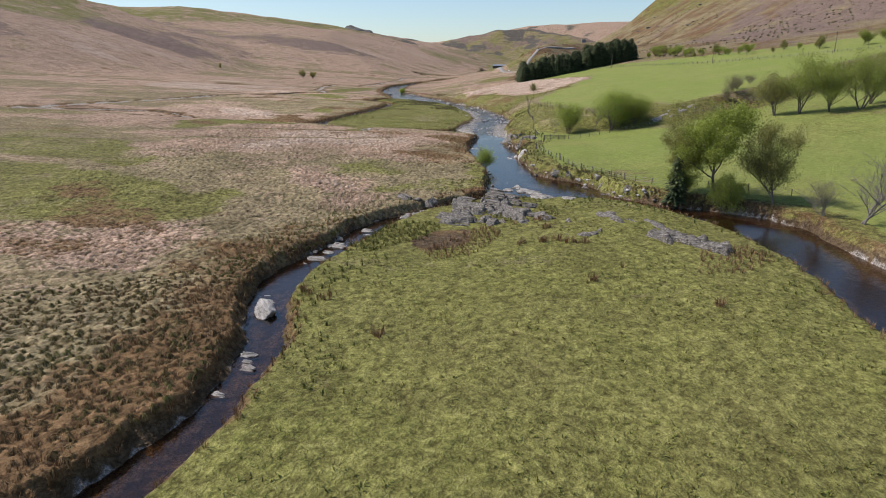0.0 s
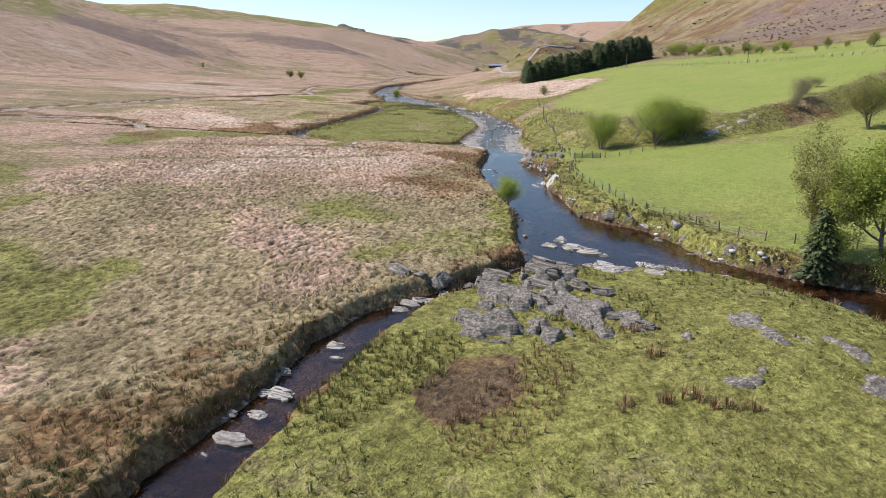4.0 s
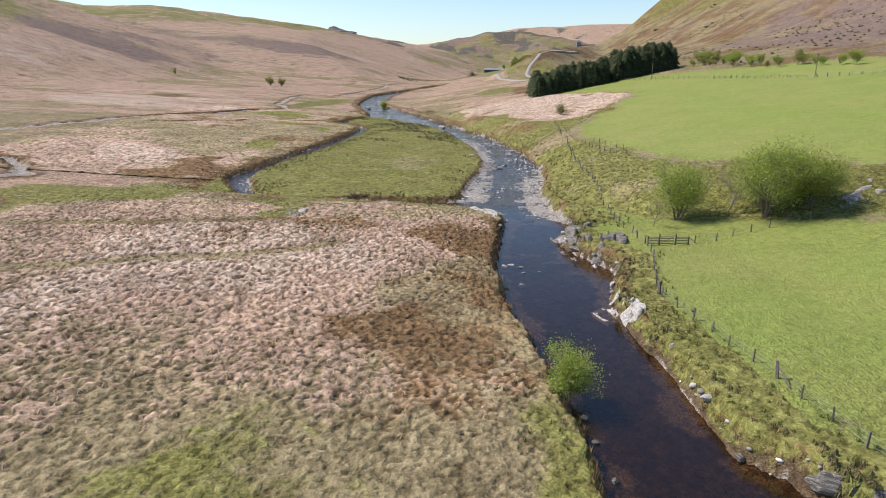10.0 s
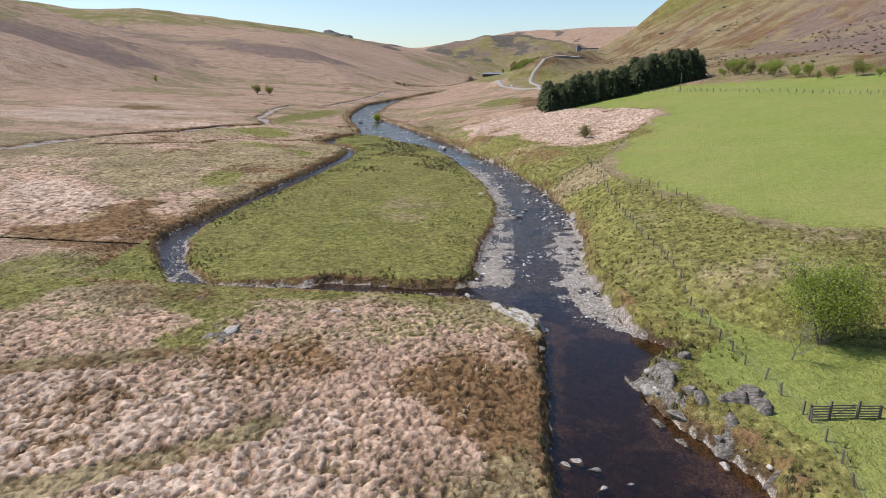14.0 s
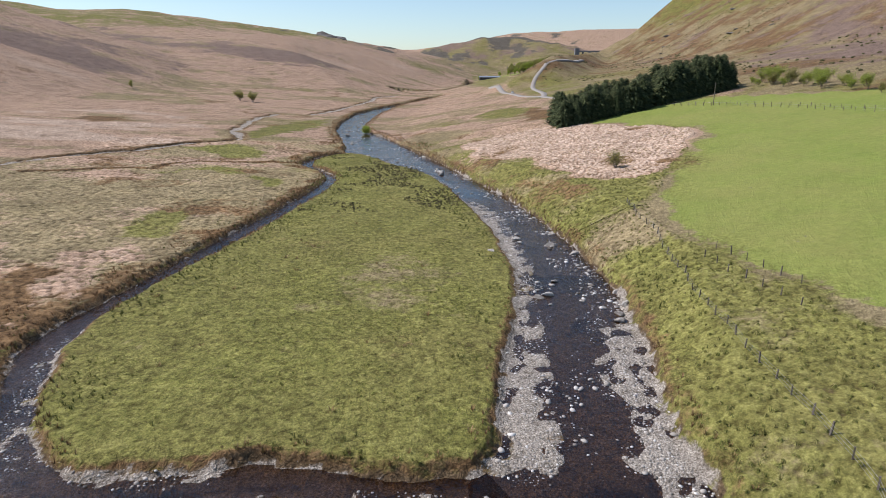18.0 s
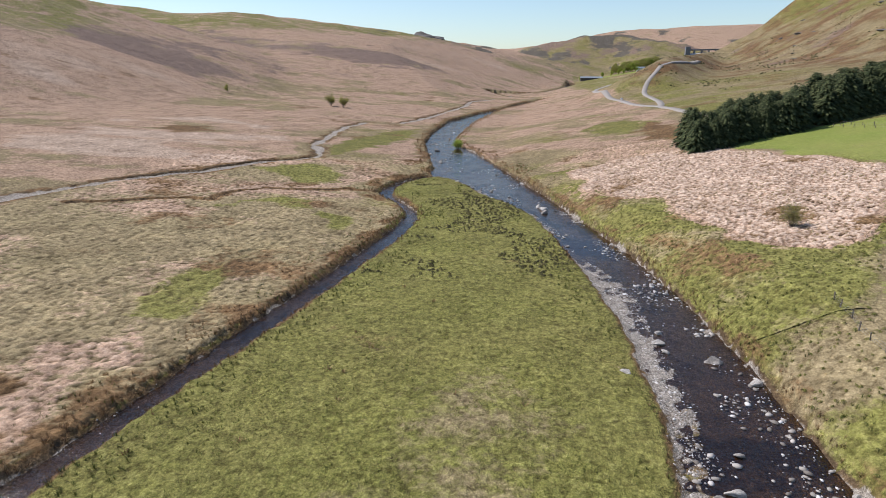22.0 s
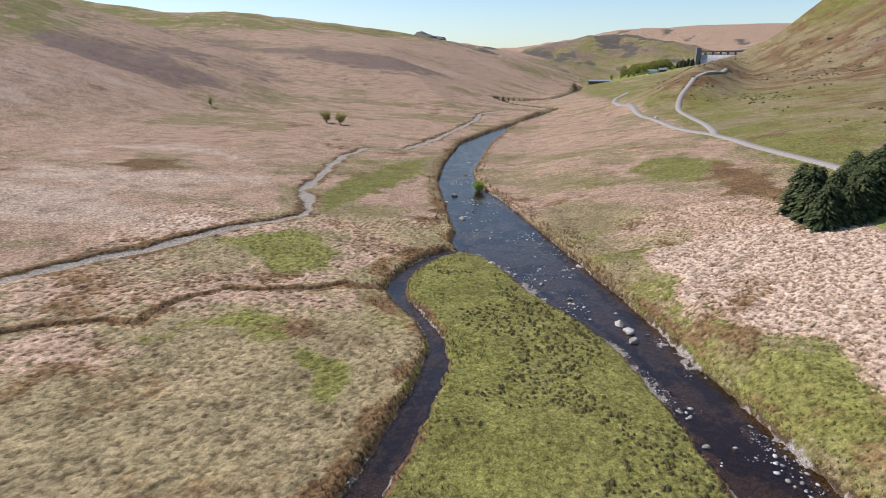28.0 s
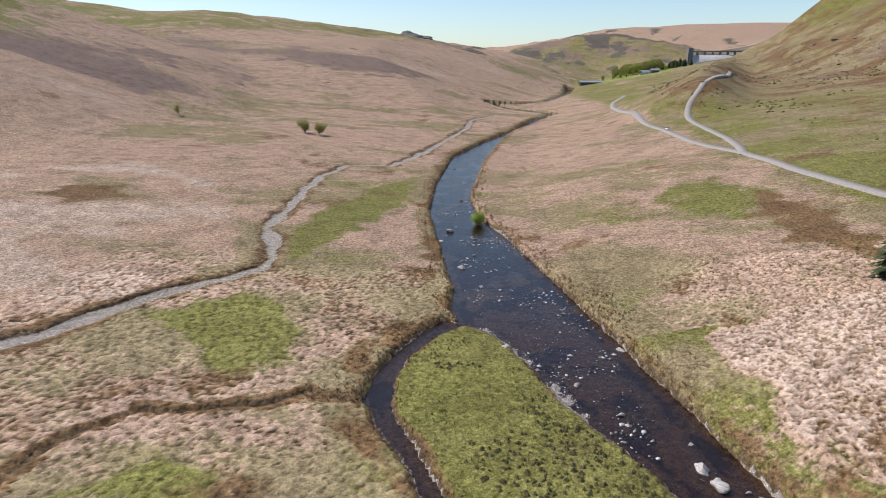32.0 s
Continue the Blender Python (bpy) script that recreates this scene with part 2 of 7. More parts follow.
def line_distance(x, y, line, closed=False):
    best = np.full(x.shape, 1e12)
    pts = list(line) + ([line[0]] if closed else [])
    for (ax, ay), (bx, by) in zip(pts[:-1], pts[1:]):
        dx, dy = bx - ax, by - ay
        t = np.clip(((x - ax) * dx + (y - ay) * dy) / (dx * dx + dy * dy + 1e-12), 0, 1)
        best = np.minimum(best, (x - ax - t * dx) ** 2 + (y - ay - t * dy) ** 2)
    return np.sqrt(best)


def inside(x, y, poly):
    odd = np.zeros(x.shape, bool)
    for (ax, ay), (bx, by) in zip(poly, poly[1:] + poly[:1]):
        if ay != by:
            odd ^= ((ay > y) != (by > y)) & (x < (bx - ax) * (y - ay) / (by - ay) + ax)
    return odd


def signed(x, y, poly, reach=60.0):
    """Distance to a closed outline, negative inside; exact only near it."""
    px, py = [p[0] for p in poly], [p[1] for p in poly]
    near = (x > min(px) - reach) & (x < max(px) + reach) & (y > min(py) - reach) & (y < max(py) + reach)
    out = np.full(x.shape, reach)
    if near.any():
        d = line_distance(x[near], y[near], poly, True)
        out[near] = np.where(inside(x[near], y[near], poly), -d, d)
    return out


# the river's two banks, from below the first island up the valley
WEST_BANK = [(44, -60), (40, 10), (38, 40), (39, 54), (40.5, 62), (41.5, 71), (41, 80), (39, 88), (36, 93.5), (31.5, 99.5), (26.5, 104),
             (20, 107.3), (13.6, 108), (8.6, 110.5), (7.8, 118), (8.5, 125), (9.4, 137), (8.2, 150), (6.5, 169), (6.3, 183), (8.2, 195), (9.8, 205),
             (10.4, 211), (6, 216), (1, 220), (1, 225), (3, 229), (5.5, 245), (9.3, 260), (12, 282), (11, 307), (8, 330), (5.5, 344), (-1.5, 378), (-8, 392),
             (-18, 408), (-26, 427), (-31, 434), (-36.5, 437), (-40, 446), (-40, 458), (-42.3, 468), (-47, 493), (-56, 536)]
EAST_BANK = [(58, -60), (52, 10), (50, 40), (51, 55), (52.5, 71), (53, 80), (54, 90), (51.5, 97), (46, 102), (38.5, 106), (34.5, 110), (31, 115),
             (29.7, 122), (27, 129), (23.5, 132.5), (19.8, 138), (19.5, 150), (18.4, 160), (18, 165), (20, 172), (22.6, 180), (20, 185.5), (18, 190), (17.6, 196),
             (20.5, 200), (25, 203.5), (21, 208), (20.5, 217), (21, 234), (24, 249), (26.3, 268), (26.6, 277), (25.5, 297), (22.8, 320), (18, 346),
             (10.5, 375), (3.5, 402), (-2, 421), (-9.5, 447), (-18, 475), (-28, 509), (-37, 530), (-43.5, 568)]
UPPER_WEST = [(-56, 536), (-60, 590), (-60.5, 678), (-47.4, 748), (-31, 812), (-18.6, 873), (-2, 950), (14, 1000), (-20, 1055), (-60, 1110), (20, 1250), (60, 1450), (90, 1700)]
UPPER_EAST = [(-43.5, 568), (-43, 620), (-41, 678), (-32, 780), (-24, 838), (-9, 885), (8, 950), (28, 1005), (-5, 1065), (-45, 1112), (34, 1250), (76, 1450), (108, 1700)]
# side channel round the foot of the rocks, and the loop behind the second island
SIDE_WEST = [(-34, 0), (-26, 20), (-20.9, 30.5), (-17.9, 39), (-17.2, 44), (-17.6, 51), (-20, 58.5), (-21, 65.5), (-20.2, 71.5), (-17.9, 76),
             (-15.5, 82.7), (-13.6, 90.5), (-10.5, 96), (-5.8, 100.6), (-1, 103.3), (3, 107.2), (8.2, 112)]
SIDE_EAST = [(-27, 0), (-20, 22), (-16.7, 30.6), (-14.6, 37), (-14.7, 42), (-13.9, 49.6), (-14.6, 54), (-16.5, 62), (-15.4, 70), (-13.2, 76), (-11.2, 82),
             (-9, 88.2), (-6.8, 92.5), (-4.4, 97.5), (0.5, 101.3), (4, 105), (9.4, 109.2)]
LOOP_OUTER = [(6, 217), (1.8, 219.6), (-4.6, 220.3), (-12.3, 222.3), (-20.2, 221.8), (-27.5, 220.2), (-35.3, 221.2), (-40, 224), (-43.2, 228.4), (-48, 237), (-54, 250),
              (-53.6, 259), (-50.5, 273), (-48.3, 288), (-46, 302), (-42, 324), (-38.2, 348), (-36.2, 366), (-36, 376.4), (-38.6, 386), (-45.5, 396), (-50.2, 405),
              (-50.3, 414), (-48.4, 422), (-44, 434), (-40, 440)]
LOOP_INNER = [(2, 225), (-6.9, 224.6), (-11.6, 225.8), (-18.7, 227), (-26.9, 225.6), (-33.5, 224.9), (-37, 227), (-41, 232), (-45.5, 240.5), (-49, 250), (-49.6, 258),
              (-47.8, 271), (-45, 283), (-41.5, 303), (-36.8, 331), (-32.8, 354), (-31.8, 370), (-33.6, 381), (-39.6, 393), (-45.2, 402.5),
              (-46.7, 411), (-45.6, 421), (-41, 431), (-36.5, 436.8)]
STREAM = [(-170, 250), (-150, 312), (-134, 357), (-131, 374), (-120, 405), (-110, 422), (-101, 442), (-94, 450), (-88.5, 461), (-93, 479), (-102, 497), (-104.5, 517), (-109, 552),
          (-112, 590), (-108, 622), (-88, 630), (-80, 671), (-62, 820), (-62, 890), (-40, 960)]
BACK_STREAM = [(-170, 250), (-128, 262), (-112, 258), (-96, 240), (-110, 225), (-150, 216)]
DITCH = [(-118, 356), (-104, 366), (-96.5, 372.3), (-89, 372.5), (-88.6, 377.5), (-87.2, 386), (-82, 393.6), (-72.5, 395.8), (-66, 399), (-59, 405), (-50, 404)]
HOLLOW = [(-70, 304), (-66, 307.4), (-62.5, 312.4), (-63.4, 320.5), (-63.7, 327.2), (-60, 334)]
RIVER = WEST_BANK + EAST_BANK[::-1]
UPPER_RIVER = UPPER_WEST + UPPER_EAST[::-1]
SIDE = SIDE_WEST + SIDE_EAST[::-1]
LOOP = LOOP_OUTER + LOOP_INNER[::-1]
# gravel beds that stand a hand above the water
GRAVEL = [[(1.1, 225), (3.3, 227), (5.3, 241.4), (9.5, 261.5), (11.6, 278), (10.3, 297), (8.4, 327), (14, 322), (13.6, 305), (14.7, 287), (12.2, 265), (10.2, 245), (8, 227), (6, 224.3)],
          [(17.2, 245.3), (22, 250), (20.6, 234), (20.6, 222), (21.4, 207.8), (18.7, 207.6), (15.3, 214.3), (15.2, 227)],
          [(6.5, 343), (10.2, 335), (13.6, 321.3), (14, 312), (8.5, 312), (6.8, 326.4), (4.5, 336)],
          [(27.2, 271), (25.3, 260.5), (23.9, 252.6), (23, 246), (17.2, 245.5), (21.7, 252.4), (24.4, 261)],
          [(19.9, 261.2), (20.7, 256.4), (19.8, 251.4), (18.6, 252.5)], [(11.8, 357), (16.6, 352), (17, 349.4), (12.2, 354)]]
GRAVEL = GRAVEL + [[(-36.4, 433), (-31.8, 436), (-23.7, 424), (-22.3, 419), (-27.5, 420)], [(-24, 412), (-18.5, 414), (-13.8, 401), (-7.8, 388), (-2.7, 382), (0, 374), (3.2, 364), (-0.4, 364), (-2.2, 370.7), (-7.7, 382.8), (-18, 399), (-22, 403)],
          [(-50, 251), (-47.5, 241), (-43, 233.5), (-38, 227), (-44, 226), (-47, 250), (-48, 260)],
          [(-34, 225.4), (-27, 224.4), (-22, 226), (-27, 228)],
          [(-9, 222.6), (3, 220.6), (4.5, 218.5), (2, 218), (-8, 221)],
          [(5.6, 387), (8.5, 381.4), (10.6, 375), (9, 375), (6, 381)]]
# ridge lines: place and height, fall per metre
RIDGES = [([(-1500, 1000, 330), (-900, 800, 225), (-700, 900, 165), (-540, 1000, 118), (-470, 1090, 92)], 0.33),
          ([(-1600, 1500, 290), (-1100, 1600, 200), (-842, 1740, 171), (-675, 1646, 169), (-468, 1850, 153), (-370, 2000, 129), (-285, 2100, 126), (-240, 2110, 98), (-180, 2160, 78), (-60, 2230, 40)], 0.17),
          ([(-120, 2400, 60), (-60, 2450, 95), (60, 2480, 130), (190, 2500, 154), (330, 2480, 158), (430, 2330, 135), (500, 2050, 98), (600, 1960, 110)], 0.36),
          ]
RIDGES = RIDGES + [([(-900, 3500, 150), (-330, 3650, 128), (-110, 3700, 148), (100, 3700, 178), (465, 3800, 243), (875, 3800, 265), (1350, 3800, 268), (2500, 3500, 290)], 0.2),
          ([(112, 800, 43), (136, 880, 51), (163, 960, 54), (213, 1100, 58), (260, 1210, 64), (291, 1290, 67), (330, 1300, 86)], 0.56),
          ([(330, 1300, 86), (365, 1300, 108), (398, 1300, 137), (440, 1290, 176), (540, 1190, 203)], 0.95),
          ([(540, 1180, 202), (590, 1000, 225), (560, 700, 212), (560, 400, 200), (600, 0, 190), (640, -400, 190)], 0.56)]

VALLEY = [(0, 0), (-20, 300), (-50, 600), (0, 950), (60, 1300), (140, 1600), (230, 1780), (430, 1900)]


def water_level(y):
    return np.interp(y, [-100, 0, 150, 300, 520, 1600], [-0.25, -0.1, 0.0, 0.6, 1.0, 5.0])


def bank_x(y, bank):
    pts = sorted((p[1], p[0]) for p in bank)
    return np.interp(y, [p[0] for p in pts], [p[1] for p in pts])


def ridge_height(x, y, line, fall):
    best = np.full(x.shape, -1e3)
    for (ax, ay, az), (bx, by, bz) in zip(line[:-1], line[1:]):
        dx, dy = bx - ax, by - ay
        t = np.clip(((x - ax) * dx + (y - ay) * dy) / (dx * dx + dy * dy), 0, 1)
        d = np.hypot(x - ax - t * dx, y - ay - t * dy)
        best = np.maximum(best, az + t * (bz - az) - fall * np.maximum(d - 6, 0))
    return best


def west_edge(y):
    """The x of the outermost bank towards the west meadow."""
    a = np.where(y < 112, bank_x(y, SIDE_WEST), bank_x(y, WEST_BANK))
    a = np.where((y > 219) & (y < 440), bank_x(y, LOOP_OUTER[6:]), a)
    return np.where(y >= 500, bank_x(y, UPPER_WEST), a)


def bank_foot(x):
    """The y at which the low east field meets the bank below the upper one."""
    return np.interp(x, [20, 36, 46, 58, 74, 96, 134, 220], [222, 205, 199, 193, 193, 201, 226, 256])


def land_height(x, y):
    """The land without its channels."""
    w = water_level(y)
    low_reach = smooth(212, 222, y) * smooth(520, 440, y)
    low_far = smooth(780, 880, y)
    west = w + 1.4 - 0.5 * low_reach - 1.0 * low_far - 0.4 * smooth(202, 218, y) * smooth(250, 226, y) + 0.055 * np.maximum(0, west_edge(y) - x)
    edge = np.where(y < 568, bank_x(y, EAST_BANK), bank_x(y, UPPER_EAST))
    e = x - edge
    slope_field = 10 + 0.17 * (x - 46) + 0.02 * (y - 337)
    slope_field = slope_field - 0.03 * np.maximum(y - 560, 0)
    low = w + 2.1 + 0.022 * np.maximum(e, 0) + 0.12 * np.maximum(x - 40, 0) * smooth(90, 175, y)
    climb = np.minimum(slope_field, w + 1.3 + 0.5 * np.maximum(e, 0))
    foot = bank_foot(x)
    up = smooth(-2, 9, y - foot)
    east = np.maximum(low * (1 - up) + np.maximum(climb, w + 1.3 - 0.8 * low_far) * up, w + 1.2 - 0.8 * low_far)
    z = np.where(x > edge - 3, east, west)
    # between the channels the two islands lie a little lower
    isle = (y > 222) & (y < 440) & (x < edge) & (x > west_edge(y) + 0.5)
    z = np.where(isle, w + 0.95 + 0.3 * fbm(x, y, 40, 2, 3), z)
    first = (y < 112) & (x < edge) & (x > bank_x(y, SIDE_EAST) - 1)
    hump = 1.3 * np.exp(-(((x - 25) / 14) ** 2 + ((y - 80) / 26) ** 2))
    z = np.where(first, w + 1.35 + hump + 0.25 * fbm(x, y, 22, 2, 5), z)
    hills = np.full(x.shape, -50.0)
    for n, (line, fall) in enumerate(RIDGES):
        h = ridge_height(x, y, line, fall)
        if n < 3:
            h = np.minimum(h, w - 3 + 0.3 * np.maximum(0, line_distance(x, y, VALLEY) - 47))
        hills = np.maximum(hills, h)
    rough = np.clip((hills - z) / 40, 0, 1)
    hills = hills + rough * np.where((x > 0) & (y < 1500), 0.35, 1.0) * (5 * fbm(x, y, 260, 3, 11) + 2.2 * fbm(x, y, 40, 3, 12)) * np.clip(hills / 90, 0.25, 1.2)
    out = soft_max(z, hills, 4.0)
    return out + 0.10 * fbm(x, y, 9, 2, 21) * (1 - rough)


def channel_distance(x, y):
    d = np.minimum(signed(x, y, RIVER), signed(x, y, UPPER_RIVER))
    return np.minimum(d, np.minimum(signed(x, y, SIDE), signed(x, y, LOOP)))


def gravel_field(x, y):
    g = np.zeros(x.shape)
    for poly in GRAVEL:
        g = np.maximum(g, smooth(1.2, -0.8, signed(x, y, poly, 20) + 0.7 * vnoise(x / 1.7, y / 1.7, 31)))
    return g


def ground_height(x, y, parts=False):
    w = water_level(y)
    z = land_height(x, y)
    d = channel_distance(x, y) + 0.35 * vnoise(x / 2.3, y / 2.3, 41) + 0.2 * vnoise(x / 0.9, y / 0.9, 42)
    g = gravel_field(x, y)
    depth = 0.22 + 0.5 * smooth(0, 4, -d) * (0.6 + 0.4 * vnoise(x / 9, y / 9, 43))
    # shallow, stony reach beside the second island
    riffle = smooth(216, 226, y) * smooth(352, 330, y) * smooth(0, 8, x + 4)
    shoal = smooth(350, 375, y) * smooth(480, 455, y) * smooth(-2.5, -5, d)
    depth = depth * (1 - 0.66 * shoal)
    depth = depth * (1 - 0.72 * riffle) + 0.1 * riffle * vnoise(x / 1.3, y / 1.3, 44)
    bed = w - depth
    bed = bed * (1 - g) + (w + 0.07 + 0.12 * vnoise(x / 2.6, y / 2.6, 45) + 0.07 * vnoise(x / 0.8, y / 0.8, 47)) * g
    bank = 1.1 + 0.5 * vnoise(x / 6, y / 6, 46)
    t = smooth(-0.25, 1, d / bank)
    z = bed * (1 - t) + z * t
    # small water courses cut into the west meadow
    for line, wide, deep in ((STREAM, 2.3, 0.6), (BACK_STREAM, 1.1, 0.7), (DITCH, 0.6, 0.7), (HOLLOW, 1.2, 0.5)):
        s = np.full(x.shape, 99.0)
        near = (x < -40) & (x > -190) & (y > 200) & (y < 980)
        if near.any():
            s[near] = line_distance(x[near] + 1.2 * vnoise(x[near] / 7, y[near] / 7, 51), y[near] + 1.2 * vnoise(x[near] / 7, y[near] / 7, 52), line)
        z = z - deep * smooth(wide * 1.6, wide * 0.7, s)
    return (z, d, g) if parts else z

# ---- cover: what grows where ----
GREEN_PATCHES = [[(-110, 112), (-77.7, 116), (-58.7, 111.6), (-43.4, 104), (-33.5, 100), (-30, 95), (-36.7, 88), (-47, 81), (-70, 82), (-110, 90)],
                 [(-110, 140), (-99, 147), (-81.5, 156), (-61, 128), (-61, 116), (-81, 121), (-110, 122)],
                 [(-26.5, 128.4), (-25.6, 132.3), (-20, 135.3), (-14.8, 139.7), (-9.4, 134.4), (-5.6, 127.2), (-6, 125), (-8.8, 122), (-15.3, 123), (-16.9, 119.5), (-20.2, 118.4), (-23.4, 123.3)],
                 [(-10.2, 114.9), (-5, 119.7), (2.6, 121.2), (9, 124), (7.5, 112), (3.9, 109), (-11.4, 108), (-11, 112)],
                 [(-86, 197), (-83, 210), (-69.7, 234), (-52, 240), (-47, 203), (-69, 197), (-77, 183)],
                 [(-36.7, 213.7), (-28.7, 215.3), (-22.9, 207), (-22.9, 202), (-26, 199), (-30.5, 200)], [(-46, 221), (2, 219), (3, 214), (-20, 215), (-38, 214)],
                 [(-84, 367), (-84, 375), (-72.7, 385), (-63, 383), (-58, 372.4), (-49, 366), (-49, 356.6), (-53, 359), (-60, 369), (-71.7, 374), (-77.3, 371.5), (-76, 363)],
                 [(-63, 298.8), (-63.7, 310.7), (-64.3, 326.5), (-60, 329), (-58, 313), (-58.5, 299)], [(-101, 428), (-86, 443), (-74, 436), (-66, 414), (-73, 408), (-83, 414)],
                 [(-96, 500), (-86, 560), (-70, 600), (-66, 540), (-84, 470)]]
OLIVE_PATCHES = [[(-96, 345), (-66, 345), (-58, 290), (-75, 280), (-97, 302)], [(-90, 378), (-75.5, 381), (-60.5, 374.6), (-58.7, 362.7), (-75.4, 361)], [(-65, 388), (-48, 395), (-36.8, 373), (-42, 333), (-48, 307), (-53, 293), (-63.5, 291), (-65, 300), (-65, 328), (-63, 361)],
                 [(-40, 104), (-36, 106), (-29, 101), (-22.6, 105.5), (-19.8, 100), (-20, 94), (-27.6, 93), (-30, 88), (-44, 92)], [(-26, 216), (-8.7, 219), (3.6, 215), (4, 205), (4.5, 198), (-12.5, 194), (-19.5, 196), (-24.6, 198), (-21.5, 204)],
                 [(-6.3, 161.7), (-2.4, 175), (3.2, 176.7), (3, 160), (-1, 147), (-7, 148)], [(-11, 114), (-5, 126), (3, 131), (8, 124), (4, 110), (-11, 108)]]
LANES = [[(-75, 183), (-48.5, 189.7), (-34.6, 193.8), (-28, 197)], [(-70, 160), (-37.6, 173), (-31, 175.8), (-23.7, 179), (-17, 184)]]
BROWN_PATCHES = [[(-12, 157), (0.6, 189), (7.5, 184), (5.4, 151), (5.2, 136), (2.5, 130.6), (-0.7, 130), (-3.7, 126.4), (-8.7, 133), (-7, 148)],
                 [(-63.6, 245), (-54.6, 252), (-44, 229), (-35.4, 214), (-39, 209), (-49, 218)], [(-2.6, 197.4), (4.5, 198), (8, 197), (6, 186), (2, 177), (-1, 177), (0, 185), (-3.7, 190.5)],
                 [(-84, 253), (-75, 255), (-67.6, 282), (-56, 259), (-63.6, 245), (-75, 239)], [(-122, 397), (-119, 409), (-103, 421), (-83, 412), (-71, 405), (-80, 401), (-87, 393), (-89.5, 383), (-87, 374), (-88, 366), (-104, 372)],
                 [(-80, 453), (-68, 469), (-45, 475), (-39, 448), (-49, 424), (-64, 431)], [(-101, 332), (-95, 345), (-79, 346), (-61, 333), (-75, 325), (-91, 321)]]
STRAW_PATCHES = [[(-52, 142), (-50, 155), (-46.5, 186), (-24.5, 192), (-7.3, 182), (-8, 161), (-13.6, 147.5), (-23.8, 144), (-29.6, 134), (-34, 126), (-46, 128)], [(-31.8, 126), (-25, 127), (-17.5, 114), (-13, 111.7), (-15.7, 106), (-19.7, 102.6), (-23.9, 107.7)],
                 [(-46.6, 197), (-40.6, 196), (-34, 194), (-28.7, 192.5), (-25.8, 183), (-28, 180), (-31, 176), (-46, 178)], [(-106, 286), (-96, 296), (-72, 281), (-69, 265), (-81, 258), (-92, 265)],
                 [(-232, 475), (-232, 540), (-201, 590), (-148, 561), (-113, 506), (-96, 462), (-108, 432), (-120, 416), (-150, 410), (-178, 400)], [(-20, 96), (-19.7, 101), (-15.4, 105), (-11.4, 105), (-10.5, 102), (-12, 98), (-16, 94.4)],
                 [(-76.5, 370), (-64, 374), (-57.8, 369.6), (-62.7, 364), (-70.6, 362)], [(-63, 402), (-54.8, 405), (-49, 390), (-52, 380), (-57, 383)], [(-45, 62), (-24, 64), (-30, 84), (-50, 84), (-70, 76)]]
PALE_EAST = [(10, 426), (30, 438), (56, 443), (70, 420), (84, 370), (70, 350), (46, 322), (36, 330), (26, 374), (15, 388)]
BRACKEN = [[(-194, 518), (-187, 536), (-171, 540), (-164, 520), (-177, 509)], [(52, 524), (62, 489), (52, 471), (39, 488)], [(44, 493), (58, 470), (57, 453), (45, 460)]]

EAST_BROWN = [[(21.7, 349), (28, 343), (33, 336), (34, 316), (30.9, 312), (25, 316), (22, 330)], [(25, 316), (29.9, 303.5), (29.6, 280), (28, 268), (26.8, 275), (25.6, 297)], [(14, 383), (19, 379), (17, 374), (12.6, 379)]]
EAST_GREEN = [[(23, 536), (48, 552), (55, 522), (41, 495), (25, 505)], [(74, 573), (117, 553), (95, 500), (81, 483), (74, 507)], [(70, 530), (100, 540), (180, 667), (190, 600), (103, 510), (77, 502)]]
MUDDY = [[(-3.7, 79.3), (-0.8, 83.3), (2.5, 84), (2, 79.1), (-0.9, 76.4), (-2.5, 75.7)]]
HEATHER = [[(-445, 760), (-462, 850), (-428, 970), (-344, 925), (-290, 800), (-312, 700), (-340, 644)], [(-297, 1147), (-185, 1269), (-145, 1073), (-240, 1063)], [(-352, 640), (-345, 735), (-285, 740), (-305, 660)]]
GREEN_TOP = [(-560, 700), (-600, 900), (-933, 1666), (-444, 858), (-425, 730)]
FARM_FIELD = [(150, 1610), (300, 1640), (330, 1790), (190, 1770)]
HEATHER_SLOPE = [(200, 480), (205, 545), (288, 700), (330, 690), (420, 560), (400, 380), (260, 380)]


def patch(x, y, polys, soft=6.0):
    v = np.zeros(x.shape)
    for p in polys:
        v = np.maximum(v, smooth(soft * 0.5, -soft * 0.5, signed(x, y, p, 60) + 0.5 * soft * vnoise(x / 6, y / 6, 61)))
    return v


